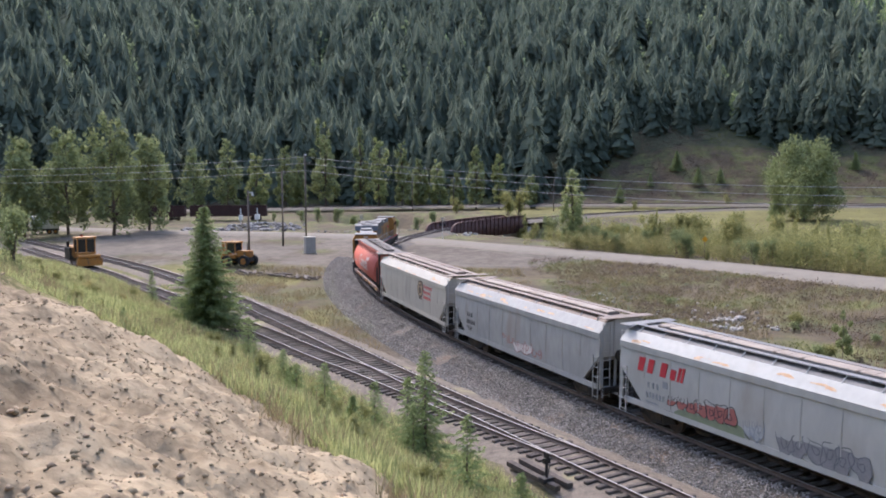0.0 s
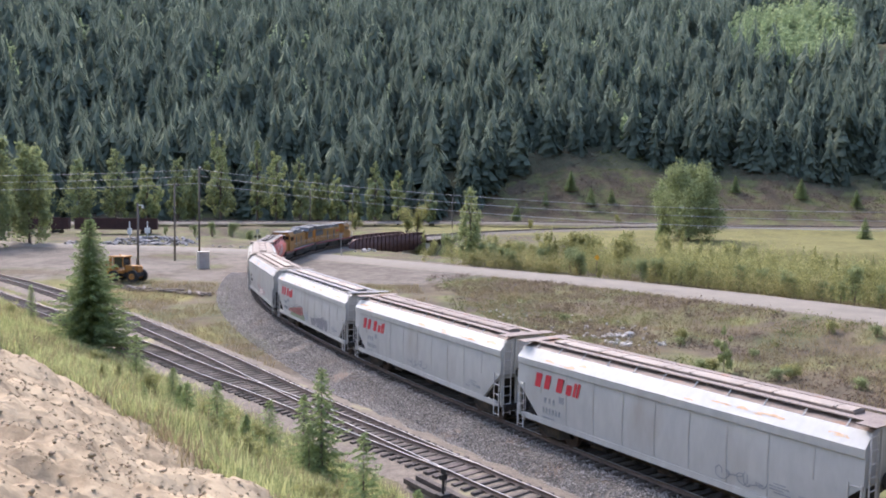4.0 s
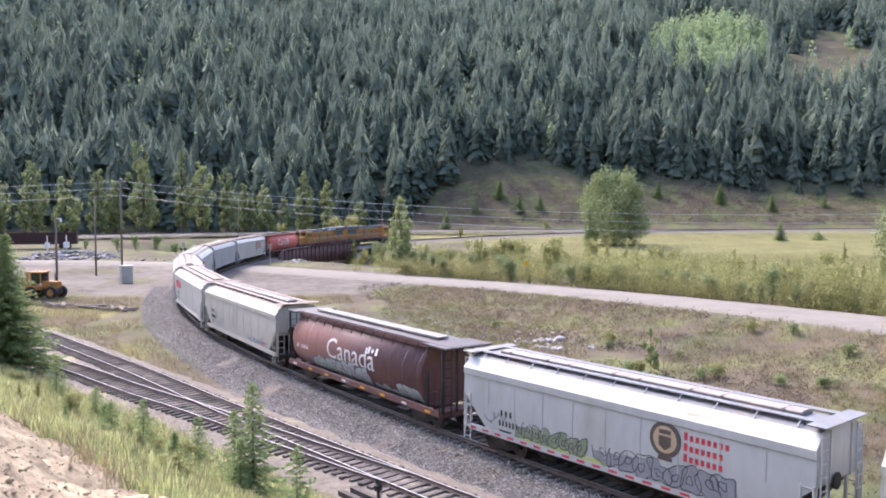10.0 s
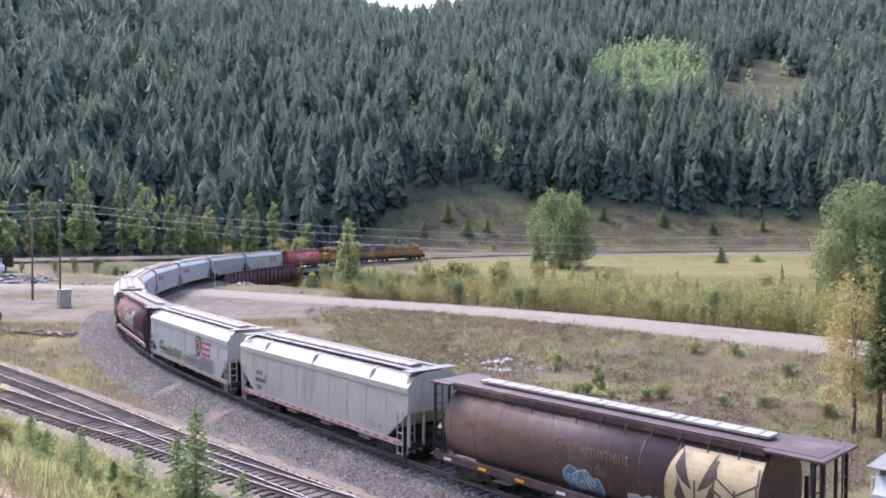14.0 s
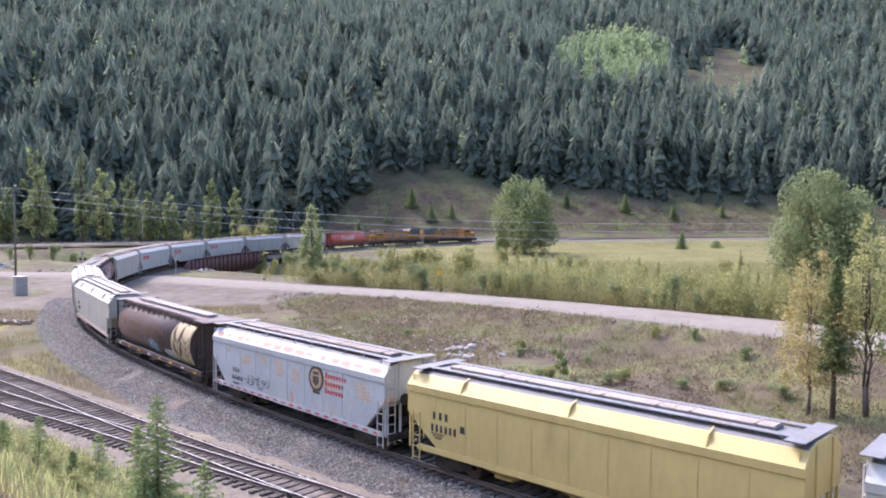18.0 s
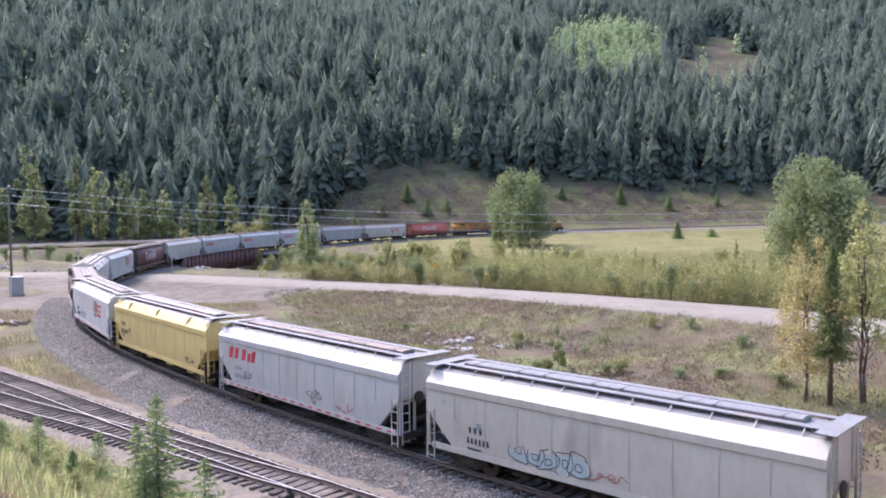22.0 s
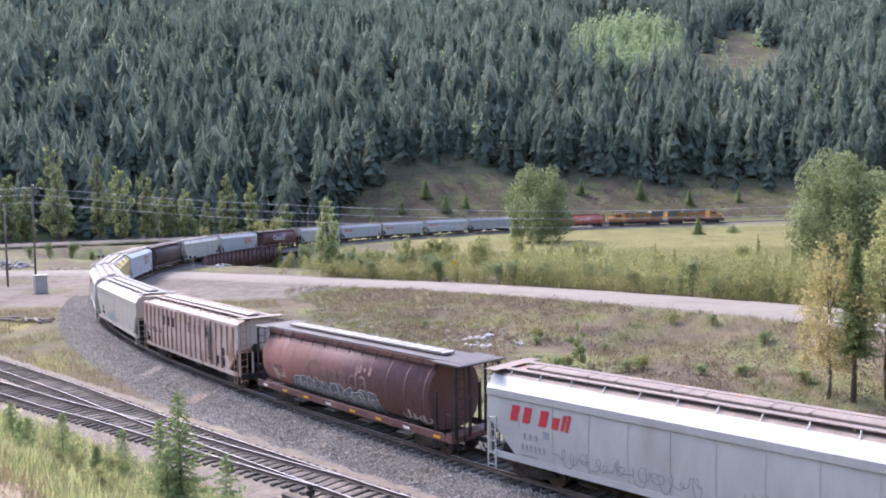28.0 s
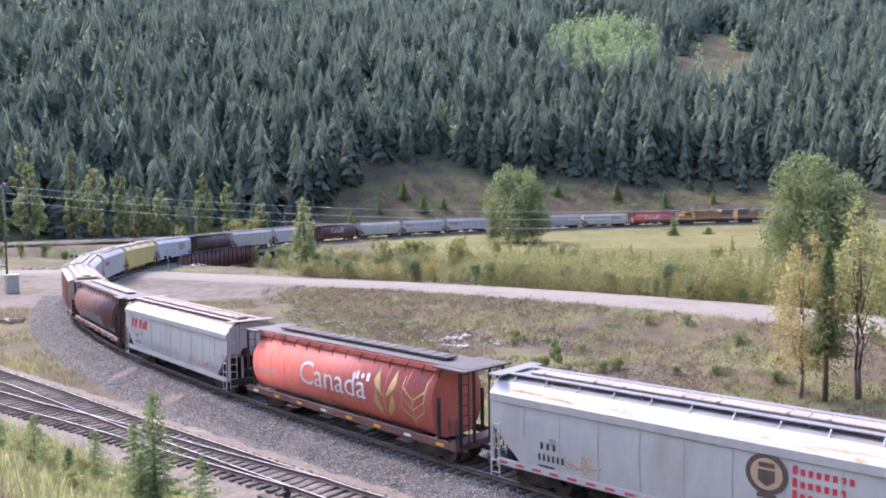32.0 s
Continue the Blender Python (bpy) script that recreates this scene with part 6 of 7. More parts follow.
    _, n = frames_of(ROAD)
    for i, p in enumerate(ROAD):
        if 6 < p[0] < 56 and 20 < p[1] < 124 and i % 4 != 0:
            for off in (r.uniform(6.0, 8.5), r.uniform(8, 13), r.uniform(12, 20), r.uniform(18, 30), r.uniform(28, 44)):
                if r.uniform() < (0.45 if off > 13 else 0.25):
                    continue
                q = p + n[i] * off
                h = r.uniform(2.0, 4.4) if off < 12 else r.uniform(3.6, 6.6)
                kind = r.choice([0, 1, 2, 4, 5], p=[0.1, 0.1, 0.3, 0.25, 0.25])
                if off < 9 and r.uniform() < 0.55:
                    kind = 2
                bx, by, bw = q[0] + r.uniform(-1, 1), q[1] + r.uniform(-1, 1), h * (r.uniform(0.7, 1.0) if kind < 4 else r.uniform(0.42, 0.62))
                if off < 11:
                    bush(bx, by, h, bw, kind, group=g)
                    continue
                a, c = r.uniform(0, 6.28), tv[kind]
                thick.append(np.stack([(c[:, 0] * math.cos(a) - c[:, 1] * math.sin(a)) * bw + bx, (c[:, 0] * math.sin(a) + c[:, 1] * math.cos(a)) * bw + by, c[:, 2] * h + height(bx, by) - 0.05], 1))
                quads_.append(np.arange(len(c)).reshape(-1, 4) + base_)
                base_ += len(c)
    tagged(new("willow_thicket", mesh_np("willow_thicket", np.vstack(thick), np.vstack(quads_), M["willow"])), "dense pale green willow saplings behind the gravel road", "thicket", kind="stuff")
    # between the creek and the line, and beyond the crossing
    for a, d, h in ((-10.5, 140, 4.5), (-12, 150, 4.5), (-13.5, 140, 4), (-15, 152, 5), (-16.5, 165, 4), (-19, 172, 3.5), (-8, 196, 3), (-21, 150, 4), (-23.5, 168, 3.5), (-26, 190, 3), (-9.6, 150, 5), (-11.2, 158, 6), (-12.6, 134, 4.5), (-13.2, 160, 6), (-14.6, 146, 6), (-16.0, 140, 5.5), (-17.4, 150, 6.5), (-18.4, 160, 6), (-20.0, 160, 6), (-8.6, 158, 4.5),
                    (8.5, 203, 4.0), (7.2, 206, 4.6), (6.0, 208, 5.0), (4.4, 210, 5.2), (3.2, 214, 5.5), (1.6, 222, 5), (0.4, 226, 5), (9.6, 204, 3.2), (11.5, 206, 2.6), (-1.2, 240, 5.5), (-4.8, 232, 8.0), (-5.6, 236, 8.5), (-13.5, 268, 3.6), (-19.5, 300, 5), (-23.6, 222, 4)):
        q = polar(a, d)
        bush(q[0], q[1], h, h * 0.85, 0 if a < 0 else 2, group="scattered willow bushes")
    # willows hiding the bridge's far end
    for x, y, h in ((21, 183, 6), (25, 187, 7.5), (29, 181, 6), (24, 175, 5.5), (31, 190, 7.5), (36, 184, 6), (28, 169, 5), (34, 174, 5.5), (40, 178, 6), (20, 190, 7)):
        bush(x, y, h, h * 0.8, (0, 2, 5)[int(x) % 3], group="willows by the creek")
    # low scrub on the bank and the ditch
    for x, y, h, w in ((25.5, 51.9, 1.2, 1.6), (24.8, 52.6, 1.0, 1.8), (28.4, 49.0, 1.0, 2.2), (30.0, 49.5, 1.2, 2.4), (41.0, 57.0, 1.1, 1.6), (39.0, 60.0, 1.3, 1.6), (40.5, 50.0, 1.1, 2.0), (28.5, 63.5, 1.4, 1.8), (27.0, 61.0, 0.9, 1.4), (35.0, 45.5, 0.9, 2.2), (33.0, 47.0, 0.8, 2.0), (37.0, 42.0, 1.0, 2.0), (31.0, 57.0, 0.8, 1.6), (21.0, 73.5, 0.9, 1.5)):
        bush(x, y, h, w, 1 if h > 1.1 else 2, label="low green shrub on the grassy bank", group="low shrubs on the bank")
    # weeds on the camera's bank
    for i in range(80):
        w_, u_ = r.uniform(14, 78), r.uniform(2.6, 9.5)
        if w_ > 40:
            u_ = r.uniform(3, 16)
        x = 4.5 - 0.866 * u_ - 0.5 * (w_ - 22.4)
        y = 28.5 - 0.5 * u_ + 0.866 * (w_ - 22.4)
        h = r.uniform(0.35, 1.1)
        bush(x, y, h, h * r.uniform(0.9, 1.6), (0, 1, 4, 5, 1, 3)[i % 6], label="weedy green shrub on the bank", group="weedy shrubs on the bank")
    q = polar(27.8, 72)
    bush(q[0], q[1], 5.2, 4.0, 2, label="leafy young tree on the bank's top")
    q = polar(29.2, 64)
    bush(q[0], q[1], 4.0, 3.6, 2, label="leafy young tree on the bank's top")


bushes()


def spruce(name, label, x, y, h, w, seed, group="", z=None, foot=0.05, leaf="needles"):
    """A young spruce: a stem with whorls of drooping boughs, each a fan of needle tufts."""
    r = np.random.RandomState(seed)
    root = tagged(new(name), label, "spruce", group)
    root.location = (x, y, (height(x, y) if z is None else z) - 0.1)
    bm = bmesh.new()
    tube(bm, (0, 0, -0.3), (0, 0, h), 0.018 * h, 8, 0.004)
    t = new("trunk", finish(bm, "trunk", M["bark"], True))
    levels = max(9, int(h * 3.4))
    n = int(levels * (8 if h < 5 else 11))
    vs = []
    for k in range(n):
        f = (k + r.uniform()) / n
        z0 = h * (foot + (0.98 - foot) * f)
        ln = 0.5 * w * (1 - f) ** 0.85 * r.uniform(0.5, 1.15) + 0.04 * w
        a = k * 2.39996 + r.uniform(-0.3, 0.3)
        d = np.array([math.cos(a), math.sin(a), 0])
        side = np.array([-d[1], d[0], 0])
        m = max(4, int(ln / 0.13))
        for j in range(m):
            g = (j + 0.6) / m
            c = d * ln * g + np.array([0, 0, z0 - ln * (0.34 * g - 0.22 * g * g) + r.uniform(-0.05, 0.05)])
            sp = ln * 0.22 * (1.2 - g) * r.uniform(0.6, 1.2) + 0.09
            for e in (1, -1, 1, -1):
                tip = c + side * e * sp * r.uniform(0.3, 1.0) + d * sp * r.uniform(0.3, 1.0) + np.array([0, 0, sp * r.uniform(-0.75, 0.35)])
                b = r.normal(size=3)
                b *= (0.018 + 0.005 * h) / np.linalg.norm(b)
                vs.append((c - b, c + b, tip))
        tip = d * ln * 1.1 + np.array([0, 0, z0 - 0.16 * ln])
        b = d * ln * 0.6 + np.array([0, 0, z0 - 0.15 * ln])
        vs.append((b + side * 0.05, b - side * 0.05, tip))
    v = np.array(vs).reshape(-1, 3)
    c = new("foliage", mesh_np("foliage", v, np.arange(len(v)).reshape(-1, 3), M[leaf]))
    t.parent = c.parent = root
    return root


spruce("spruce_tree", "bushy green young spruce on the bank above the siding", -17.2, 59.5, 9.4, 6.6, 1)
g = "young spruces on the bank"
for i, (x, y, h, w) in enumerate(((-0.55, 30.8, 3.9, 1.6), (-1.25, 31.6, 2.8, 1.2), (-1.0, 30.2, 2.0, 1.0), (-2.95, 36.2, 2.0, 1.1), (-5.2, 36.2, 1.9, 1.0), (0.85, 24.6, 2.3, 1.2), (-6.0, 33.5, 1.6, 0.9), (-8.5, 43.5, 1.5, 0.9), (-12.0, 50.5, 2.2, 1.2), (2.6, 25.2, 1.5, 0.8), (-24.0, 67.5, 2.6, 0.8), (-3.6, 33.0, 1.0, 0.6), (-6.9, 37.0, 1.2, 0.7))):
    spruce("young_spruce", "small green spruce seedling among grass", x, y, h * 1.2, w * 1.9, 10 + i, g)
spruce("spruce_tree", "thin dark spruce with a bare lower stem", 36.3, 37.2, 9.7, 2.5, 30, foot=0.3)
spruce("spruce_tree", "small dark spruce in the field", 152, 219, 6.5, 5.0, 31)
spruce("spruce_tree", "small dark spruce beside the cottonwood", 84, 204, 6, 4.0, 32)
spruce("spruce_tree", "low dark juniper mound in the field", 168, 223, 3.2, 9.0, 33)
for i, (a, d, h) in enumerate(((-17.6, 318, 7), (-19.0, 322, 6), (-12.5, 300, 7), (-14.5, 316, 5), (-22.3, 330, 8), (-23.2, 334, 7), (-27, 346, 7), (-31, 350, 8), (-34.2, 352, 7), (-37.3, 360, 6), (-16.2, 326, 8), (-25.1, 340, 6))):
    q = polar(a, d)
    spruce("hill_spruce", "young spruce scattered on the grassy foot of the mountain", q[0], q[1], h, h * 0.8, 50 + i, "young spruces on the hill foot")


def grove():
    """The pale stand high on the slope, its sunlight put into the leaf colour, and other light trees among the
    conifers.
    """
    r = np.random.RandomState(9)
    az, el = [], []
    for i in range(560):
        a, q = r.uniform(0, 6.283), math.sqrt(r.uniform())
        az.append(-29.8 + 3.8 * q * math.cos(a))
        el.append(9.2 + 2.0 * q * math.sin(a))
    for a, e in ((-24.1, 8.6), (-24.3, 8.2), (-23.0, 11.2), (-10.1, 10.4), (-9.4, 10.8), (-17.5, 8.8), (-17.0, 8.6), (-18.0, 8.4), (-19.5, 3.4), (-20.1, 3.4), (-19.1, 6.4), (-18.6, 6.2), (-20.3, 6.3), (-21.5, 6.3), (-22.2, 6.2), (-21.0, 6.6), (-43, 7.8), (-44, 9.6), (-42.4, 11), (-45, 6.2), (-41.2, 10.4), (-46, 8.8), (-33, 4.2), (4, 9), (12, 11), (10, 7.6), (16, 8.8), (20, 6), (23, 9), (7, 5), (-2, 7)):
        for k in range(3):
            az.append(a + r.uniform(-0.5, 0.5))
            el.append(e + r.uniform(-0.4, 0.3))
    for _ in range(230):
        az.append(r.uniform(-50, 30))
        el.append(r.uniform(4.5, 13))
    az, el = np.array(az), np.array(el)
    ds = np.arange(300.0, 930.0, 4.0)
    P, H = [], []
    for a, e in zip(az, el):
        xy = polar(np.full(len(ds), a), ds)
        zz = terrain(xy[:, 0], xy[:, 1])[0]
        ang = np.degrees(np.arctan2(zz - 11.4, ds))
        j = int(np.argmin(np.abs(ang - e)))
        P.append((xy[j, 0], xy[j, 1], zz[j]))
        H.append(r.uniform(12, 21))
    vs, fs, n0 = [], [], 0
    for i, (p, h) in enumerate(zip(P, H)):
        lb = lobes_of(h, h * 0.42, i, 0.1, 8, 0.4)
        v, f = leaf_cloud(lb, 200, 0.62, i, 0.4)
        vs.append(v + np.array(p))
        fs.append(f + n0)
        n0 += len(v)
    ob = new("aspen_grove", mesh_np("aspen_grove", np.vstack(vs), np.vstack(fs), M["aspen"]))
    tagged(ob, "bright pale green aspens among the dark conifers", "grove", kind="stuff")


grove()


# ---- grass ----
def blades(places, hmin, hmax, seed, per=6, spread=0.16):
    r = np.random.RandomState(seed)
    p = np.repeat(places, per, axis=0)
    n = len(p)
    a = r.uniform(0, 6.283, n)
    base = p + np.stack([r.normal(0, spread, n), r.normal(0, spread, n), np.full(n, -0.04)], 1)
    h = r.uniform(hmin, hmax, n)
    wd = np.stack([np.cos(a), np.sin(a), np.zeros(n)], 1) * (0.012 + 0.02 * h)[:, None]
    lean = np.stack([r.normal(0, 0.28, n), r.normal(0, 0.28, n), np.ones(n)], 1) * h[:, None]
    v = np.stack([base - wd, base + wd, base + lean], 1)
    return v.reshape(-1, 3), np.arange(3 * n).reshape(-1, 3)


def grasses():
    r = np.random.RandomState(12)
    n = 44000
    w_ = 6 + 84 * r.uniform(0, 1, n) ** 1.3
    lim = 11.0 + 12.0 * ramp01(w_, 26, 34)
    u_ = 0.3 + (lim + 1.0 - 0.3) * r.uniform(0, 1, n)
    x = 4.5 - 0.866 * u_ - 0.5 * (w_ - 22.4)
    y = 28.5 - 0.5 * u_ + 0.866 * (w_ - 22.4)
    keep = (lumps(x, y, 6, 31) > -0.75) & ((np.hypot(x, y) > 23) | (u_ < 11.2))
    keep &= np.minimum(*(away(np.stack([x, y], 1), q)[0] for q in (SIDING_A, SIDING_B))) > 1.9
    p = np.column_stack([x, y, terrain(x, y)[0]])[keep]
    v, f = blades(p, 0.12, 0.55, 1)
    tagged(new("tall_grass", mesh_np("tall_grass", v, f, M["grass"])), "tall green grass and weeds on the bank", "grass", kind="stuff")
    # dry grass: beside the tracks, on the road bank, among the green
    x = np.concatenate([r.uniform(-30, 10, 11000), r.uniform(14, 62, 15000), 4.5 - 0.866 * u_[:9000] - 0.5 * (w_[:9000] - 22.4)])
    y = np.concatenate([r.uniform(48, 108, 11000), r.uniform(30, 112, 15000), 28.5 - 0.5 * u_[:9000] + 0.866 * (w_[:9000] - 22.4)])
    xy = np.stack([x, y], 1)
    d, _, side = away(xy, TRACK4)
    rd = away(xy, ROAD)[0]
    sd = np.minimum(away(xy, SIDING_A)[0], away(xy, SIDING_B)[0])
    z, zn = terrain(x, y)
    keep = (d > 4.8) & (rd > 5.0) & (sd > 2.3) & (zn["zone_gravel"] < 0.35) & (lumps(x, y, 7, 33) > -0.5) & ~((side < 0) & (d < 9))
    p = np.column_stack([x, y, z])[keep]
    v, f = blades(p, 0.2, 0.6, 2, 6, 0.22)
    tagged(new("dry_grass", mesh_np("dry_grass", v, f, M["drygrass"])), "dry tan grass on the banks and verges", "grass", kind="stuff")


grasses()


def wisps():
    """Tall yellowing stems of fireweed and young willow between the road and the hay field."""
    r = np.random.RandomState(91)
    n = 24000
    k = r.choice(np.flatnonzero((ROAD[:, 0] > -4) & (ROAD[:, 1] > 10) & (ROAD[:, 1] < 140)), n)
    off = 5.6 + 36 * r.uniform(0, 1, n) ** 1.5
    q = ROAD[k, :2] + frames_of(ROAD)[1][k, :2] * off[:, None] + r.uniform(-0.8, 0.8, (n, 2))
    d, _, side = away(q, TRACK4)
    m = (q[:, 0] > 4) & (q[:, 1] > 18) & (q[:, 1] < 135) & (d > 9) & (side < 0) & (lumps(q[:, 0], q[:, 1], 8, 93) > -0.55) & (away(q, ROAD)[0] > 5.2)
    q, off = q[m], off[m]
    p = np.column_stack([q, terrain(q[:, 0], q[:, 1])[0]])
    tall = lumps(q[:, 0], q[:, 1], 11, 94) > -0.15
    for sel, lo, hi, leaf, name, label, per in ((tall, 2.2, 5.2, "willow", "willow_shoots", "tall wispy pale green willow shoots behind the road", 24), (~tall, 1.2, 3.0, "fieldgrass", "field_stems", "tall yellowing fireweed stems behind the road", 18)):
        c = np.repeat(p[sel], per, axis=0)
        h = np.repeat(r.uniform(lo, hi, sel.sum()), per)
        f = r.uniform(0.05, 1, len(c))
        c = c + np.stack([r.normal(0, 0.13, len(c)) * h * (1.15 - f), r.normal(0, 0.13, len(c)) * h * (1.15 - f), f * h], 1)
        a, b = r.normal(size=(len(c), 3)), r.normal(size=(len(c), 3)) + np.array([0, 0, 1.2])
        a /= np.linalg.norm(a, axis=1)[:, None]
        b /= np.linalg.norm(b, axis=1)[:, None]
        k = r.uniform(0.07, 0.17, len(c))[:, None]
        v = np.stack([c - a * k * 0.5, c + a * k * 0.5, c + b * k * 2.0], 1).reshape(-1, 3)
        tagged(new(name, mesh_np(name, v, np.arange(len(v)).reshape(-1, 3), M[leaf])), label, "shrub growth", kind="stuff")


wisps()


def brush():
    """Low tufts of brown brush and green weeds on the road's bank and the mountain's foot."""
    r = np.random.RandomState(66)

    def tufts(p, size, leaf, name, label, seed, per=16):
        q = np.random.RandomState(seed)
        n = len(p) * per
        c = np.repeat(p, per, axis=0)
        sz = np.repeat(size, per)
        u = q.normal(size=(n, 3)) * np.array([0.45, 0.45, 0.28])
        u[:, 2] = np.abs(u[:, 2])
        c = c + u * sz[:, None]
        a, b = q.normal(size=(n, 3)), q.normal(size=(n, 3))
        a /= np.linalg.norm(a, axis=1)[:, None]
        b /= np.linalg.norm(b, axis=1)[:, None]
        k = 0.16 * sz[:, None]
        v = np.stack([c - a * k, c + b * k * 0.7, c + a * k], 1).reshape(-1, 3)
        tagged(new(name, mesh_np(name, v, np.arange(3 * n).reshape(-1, 3), leaf)), label, "brush", kind="stuff")

    x, y = r.uniform(12, 60, 9000), r.uniform(28, 112, 9000)
    xy = np.stack([x, y], 1)
    d, _, side = away(xy, TRACK4)
    rd, _, rs = away(xy, ROAD)
    zz = terrain(x, y)[0]
    ok = (side < 0) & (d > 7) & (rd > 5.2) & (rs < 0)
    patch = lumps(x, y, 6, 71)
    p = np.column_stack([x, y, zz])
    m = ok & (patch > 0.05)
    tufts(p[m], r.uniform(0.3, 0.9, m.sum()), M["brush"], "brown_brush", "dead brown brush and weeds on the road's bank", 1)
    m = ok & (patch < 0.0) & (lumps(x, y, 9, 72) > -0.25)
    tufts(p[m], r.uniform(0.25, 0.8, m.sum()), M["weed"], "green_weeds", "low green weeds on the road's bank", 2)
    az = r.uniform(-50, -6, 20000)
    dd = np.interp(az, FOREST_EDGE_AZ, FOREST_EDGE_D) - r.uniform(-6, 66, 20000)
    q = polar(az, dd)
    zz = heights(q)
    p = np.column_stack([q, zz])
    m = (away(q, TRACK4)[0] > 9) & (zz > 3.0)
    pick = lumps(q[:, 0], q[:, 1], 22, 73) > 0.0
    tufts(p[m & pick], r.uniform(0.8, 2.2, (m & pick).sum()), M["brush"], "hill_brush", "brown brush on the foot of the mountain", 3, 10)
    tufts(p[m & ~pick], r.uniform(0.7, 1.8, (m & ~pick).sum()), M["weed"], "hill_weeds", "green brush on the foot of the mountain", 4, 10)


brush()


# ---- rocks ----
def rock_mesh(seed, name="rock", stone="stones"):
    r = np.random.RandomState(seed)
    bm = bmesh.new()
    bmesh.ops.create_icosphere(bm, subdivisions=1, radius=0.5)
    for v in bm.verts:
        v.co *= r.uniform(0.72, 1.18)
        v.co.z *= 0.75
    return finish(bm, name, M[stone])


ROCKS = [rock_mesh(s) for s in range(5)]
RUBBLE = [rock_mesh(s + 5, "rubble_block", "rubble") for s in range(5)]


def rocks():
    r = np.random.RandomState(19)
    g = "pale rocks on the bank"
    spots = [(24.8, 66.4, 1.0), (22.2, 65.5, 0.5), (23.0, 62.0, 0.4), (20.5, 67.5, 0.45), (25.5, 65.0, 0.35), (19.0, 70.0, 0.4)]
    spots += [(23.6 + r.normal(0, 1.8), 65.5 + r.normal(0, 3.0), r.uniform(0.25, 0.65)) for _ in range(48)]
    spots += [(r.uniform(14, 29), r.uniform(58, 82), r.uniform(0.2, 0.45)) for _ in range(60)]
    for i, (x, y, s) in enumerate(spots):
        o = tagged(new("rock", ROCKS[i % 5]), "pale angular rock lying on the bank", "rock", g)
        o.location = (x, y, height(x, y) + s * 0.2)
        o.rotation_euler = (0, 0, r.uniform(0, 6.28))
        o.scale = (s, s * r.uniform(0.7, 1.2), s)
    g = "broken rubble beyond the road"
    for i in range(290):
        a = r.uniform(9.4, 17.5) if i < 220 else r.uniform(0.5, 9.6)
        d = r.uniform(176, 196) if 9.4 < a < 14.5 else r.uniform(172, 182) if a > 9 else r.uniform(166, 176)
        x, y = polar(a, d)
        s = r.uniform(0.4, 1.6) if i < 220 else r.uniform(0.2, 0.6)
        hump = 2.4 * math.exp(-((a - 12.2) / 1.8) ** 2 - ((d - 188) / 7) ** 2)
        o = tagged(new("rubble_block", RUBBLE[i % 5]), "grey broken concrete or rock in a heap", "rubble", g)
        o.location = (x, y, height(x, y) + s * 0.15 + 0.35 * hump)
        o.rotation_euler = (r.uniform(-0.5, 0.5), r.uniform(-0.5, 0.5), r.uniform(0, 6.28))
        o.scale = (s * r.uniform(0.8, 1.6), s, s * r.uniform(0.4, 0.9))
    for i in range(14):
        s = BRIDGE0 - 1 + r.uniform(-2.0, 3)
        p = on_track(s)
        x, y = p.x + 5.2 + r.uniform(-1.4, 2.4), p.y - 3.5 + r.uniform(-2, 2)
        q = r.uniform(0.4, 0.9)
        o = tagged(new("rock", ROCKS[i % 5]), "grey riprap rock beside the bridge end", "rock", "riprap at the bridge")
        o.location = (x, y, height(x, y) + q * 0.2)
        o.scale = (q, q * 0.8, q)
        o.rotation_euler = (0, 0, i)


rocks()


def clods():
    """Clods and stones of the bare earth bank."""
    r = np.random.RandomState(88)
    n = 26000
    a, d = r.uniform(-8, 40, n), 6 + 24 * r.uniform(0, 1, n) ** 0.8
    q = polar(a, d)
    z, zn = terrain(q[:, 0], q[:, 1])
    m = zn["zone_earth"] > 0.4
    q, z = q[m], z[m]
    n = len(q)
    s = 0.012 + 0.05 * r.uniform(0, 1, n) ** 5
    t = np.array([(1, 0, 0), (0.2, 1, 0), (-1, 0.2, 0), (0, -1, 0), (0.1, 0, 0.7), (0, 0, -0.6)], float)
    v = t[None] * r.uniform(0.6, 1.35, (n, 6, 1)) * s[:, None, None] + np.column_stack([q, z - s * 0.1])[:, None]
    f = np.array([(0, 1, 4), (1, 2, 4), (2, 3, 4), (3, 0, 4), (1, 0, 5), (2, 1, 5), (3, 2, 5), (0, 3, 5)])
    f = (f[None] + np.arange(n)[:, None, None] * 6).reshape(-1, 3)
    tagged(new("earth_clods", mesh_np("earth_clods", v.reshape(-1, 3), f, M["clod"])), "dry tan clods and stones on the bare bank", "earth", kind="stuff")


clods()


# ---- bridge ----
def bridge():
    root = tagged(new("girder_bridge"), "rust-red plate girder railway bridge over a creek", "bridge")
    s = np.arange(BRIDGE0, BRIDGE1 + 0.1, 1.0)
    line = np.stack([np.interp(s, S, TRACK[:, i]) for i in range(3)], 1)
    for side in (2.75, -2.75):
        ln = moved(line, side)
        _, n = frames_of(ln)
        f = np.clip((s - BRIDGE0) / 4.0, 0, 1)
        f2 = np.clip((BRIDGE1 - s) / 4.0, 0, 1)
        top = 1.15 - 1.6 * (1 - np.sqrt(1 - (1 - f) ** 2)) - 1.6 * (1 - np.sqrt(1 - (1 - f2) ** 2))
        bot = -2.9

        def wall(t, lo, hi):
            a = np.concatenate([ln + n * -t, ln + n * t])
            m = len(ln)
            v = np.concatenate([a, a])
            v[:2 * m, 2] += np.concatenate([lo, lo])
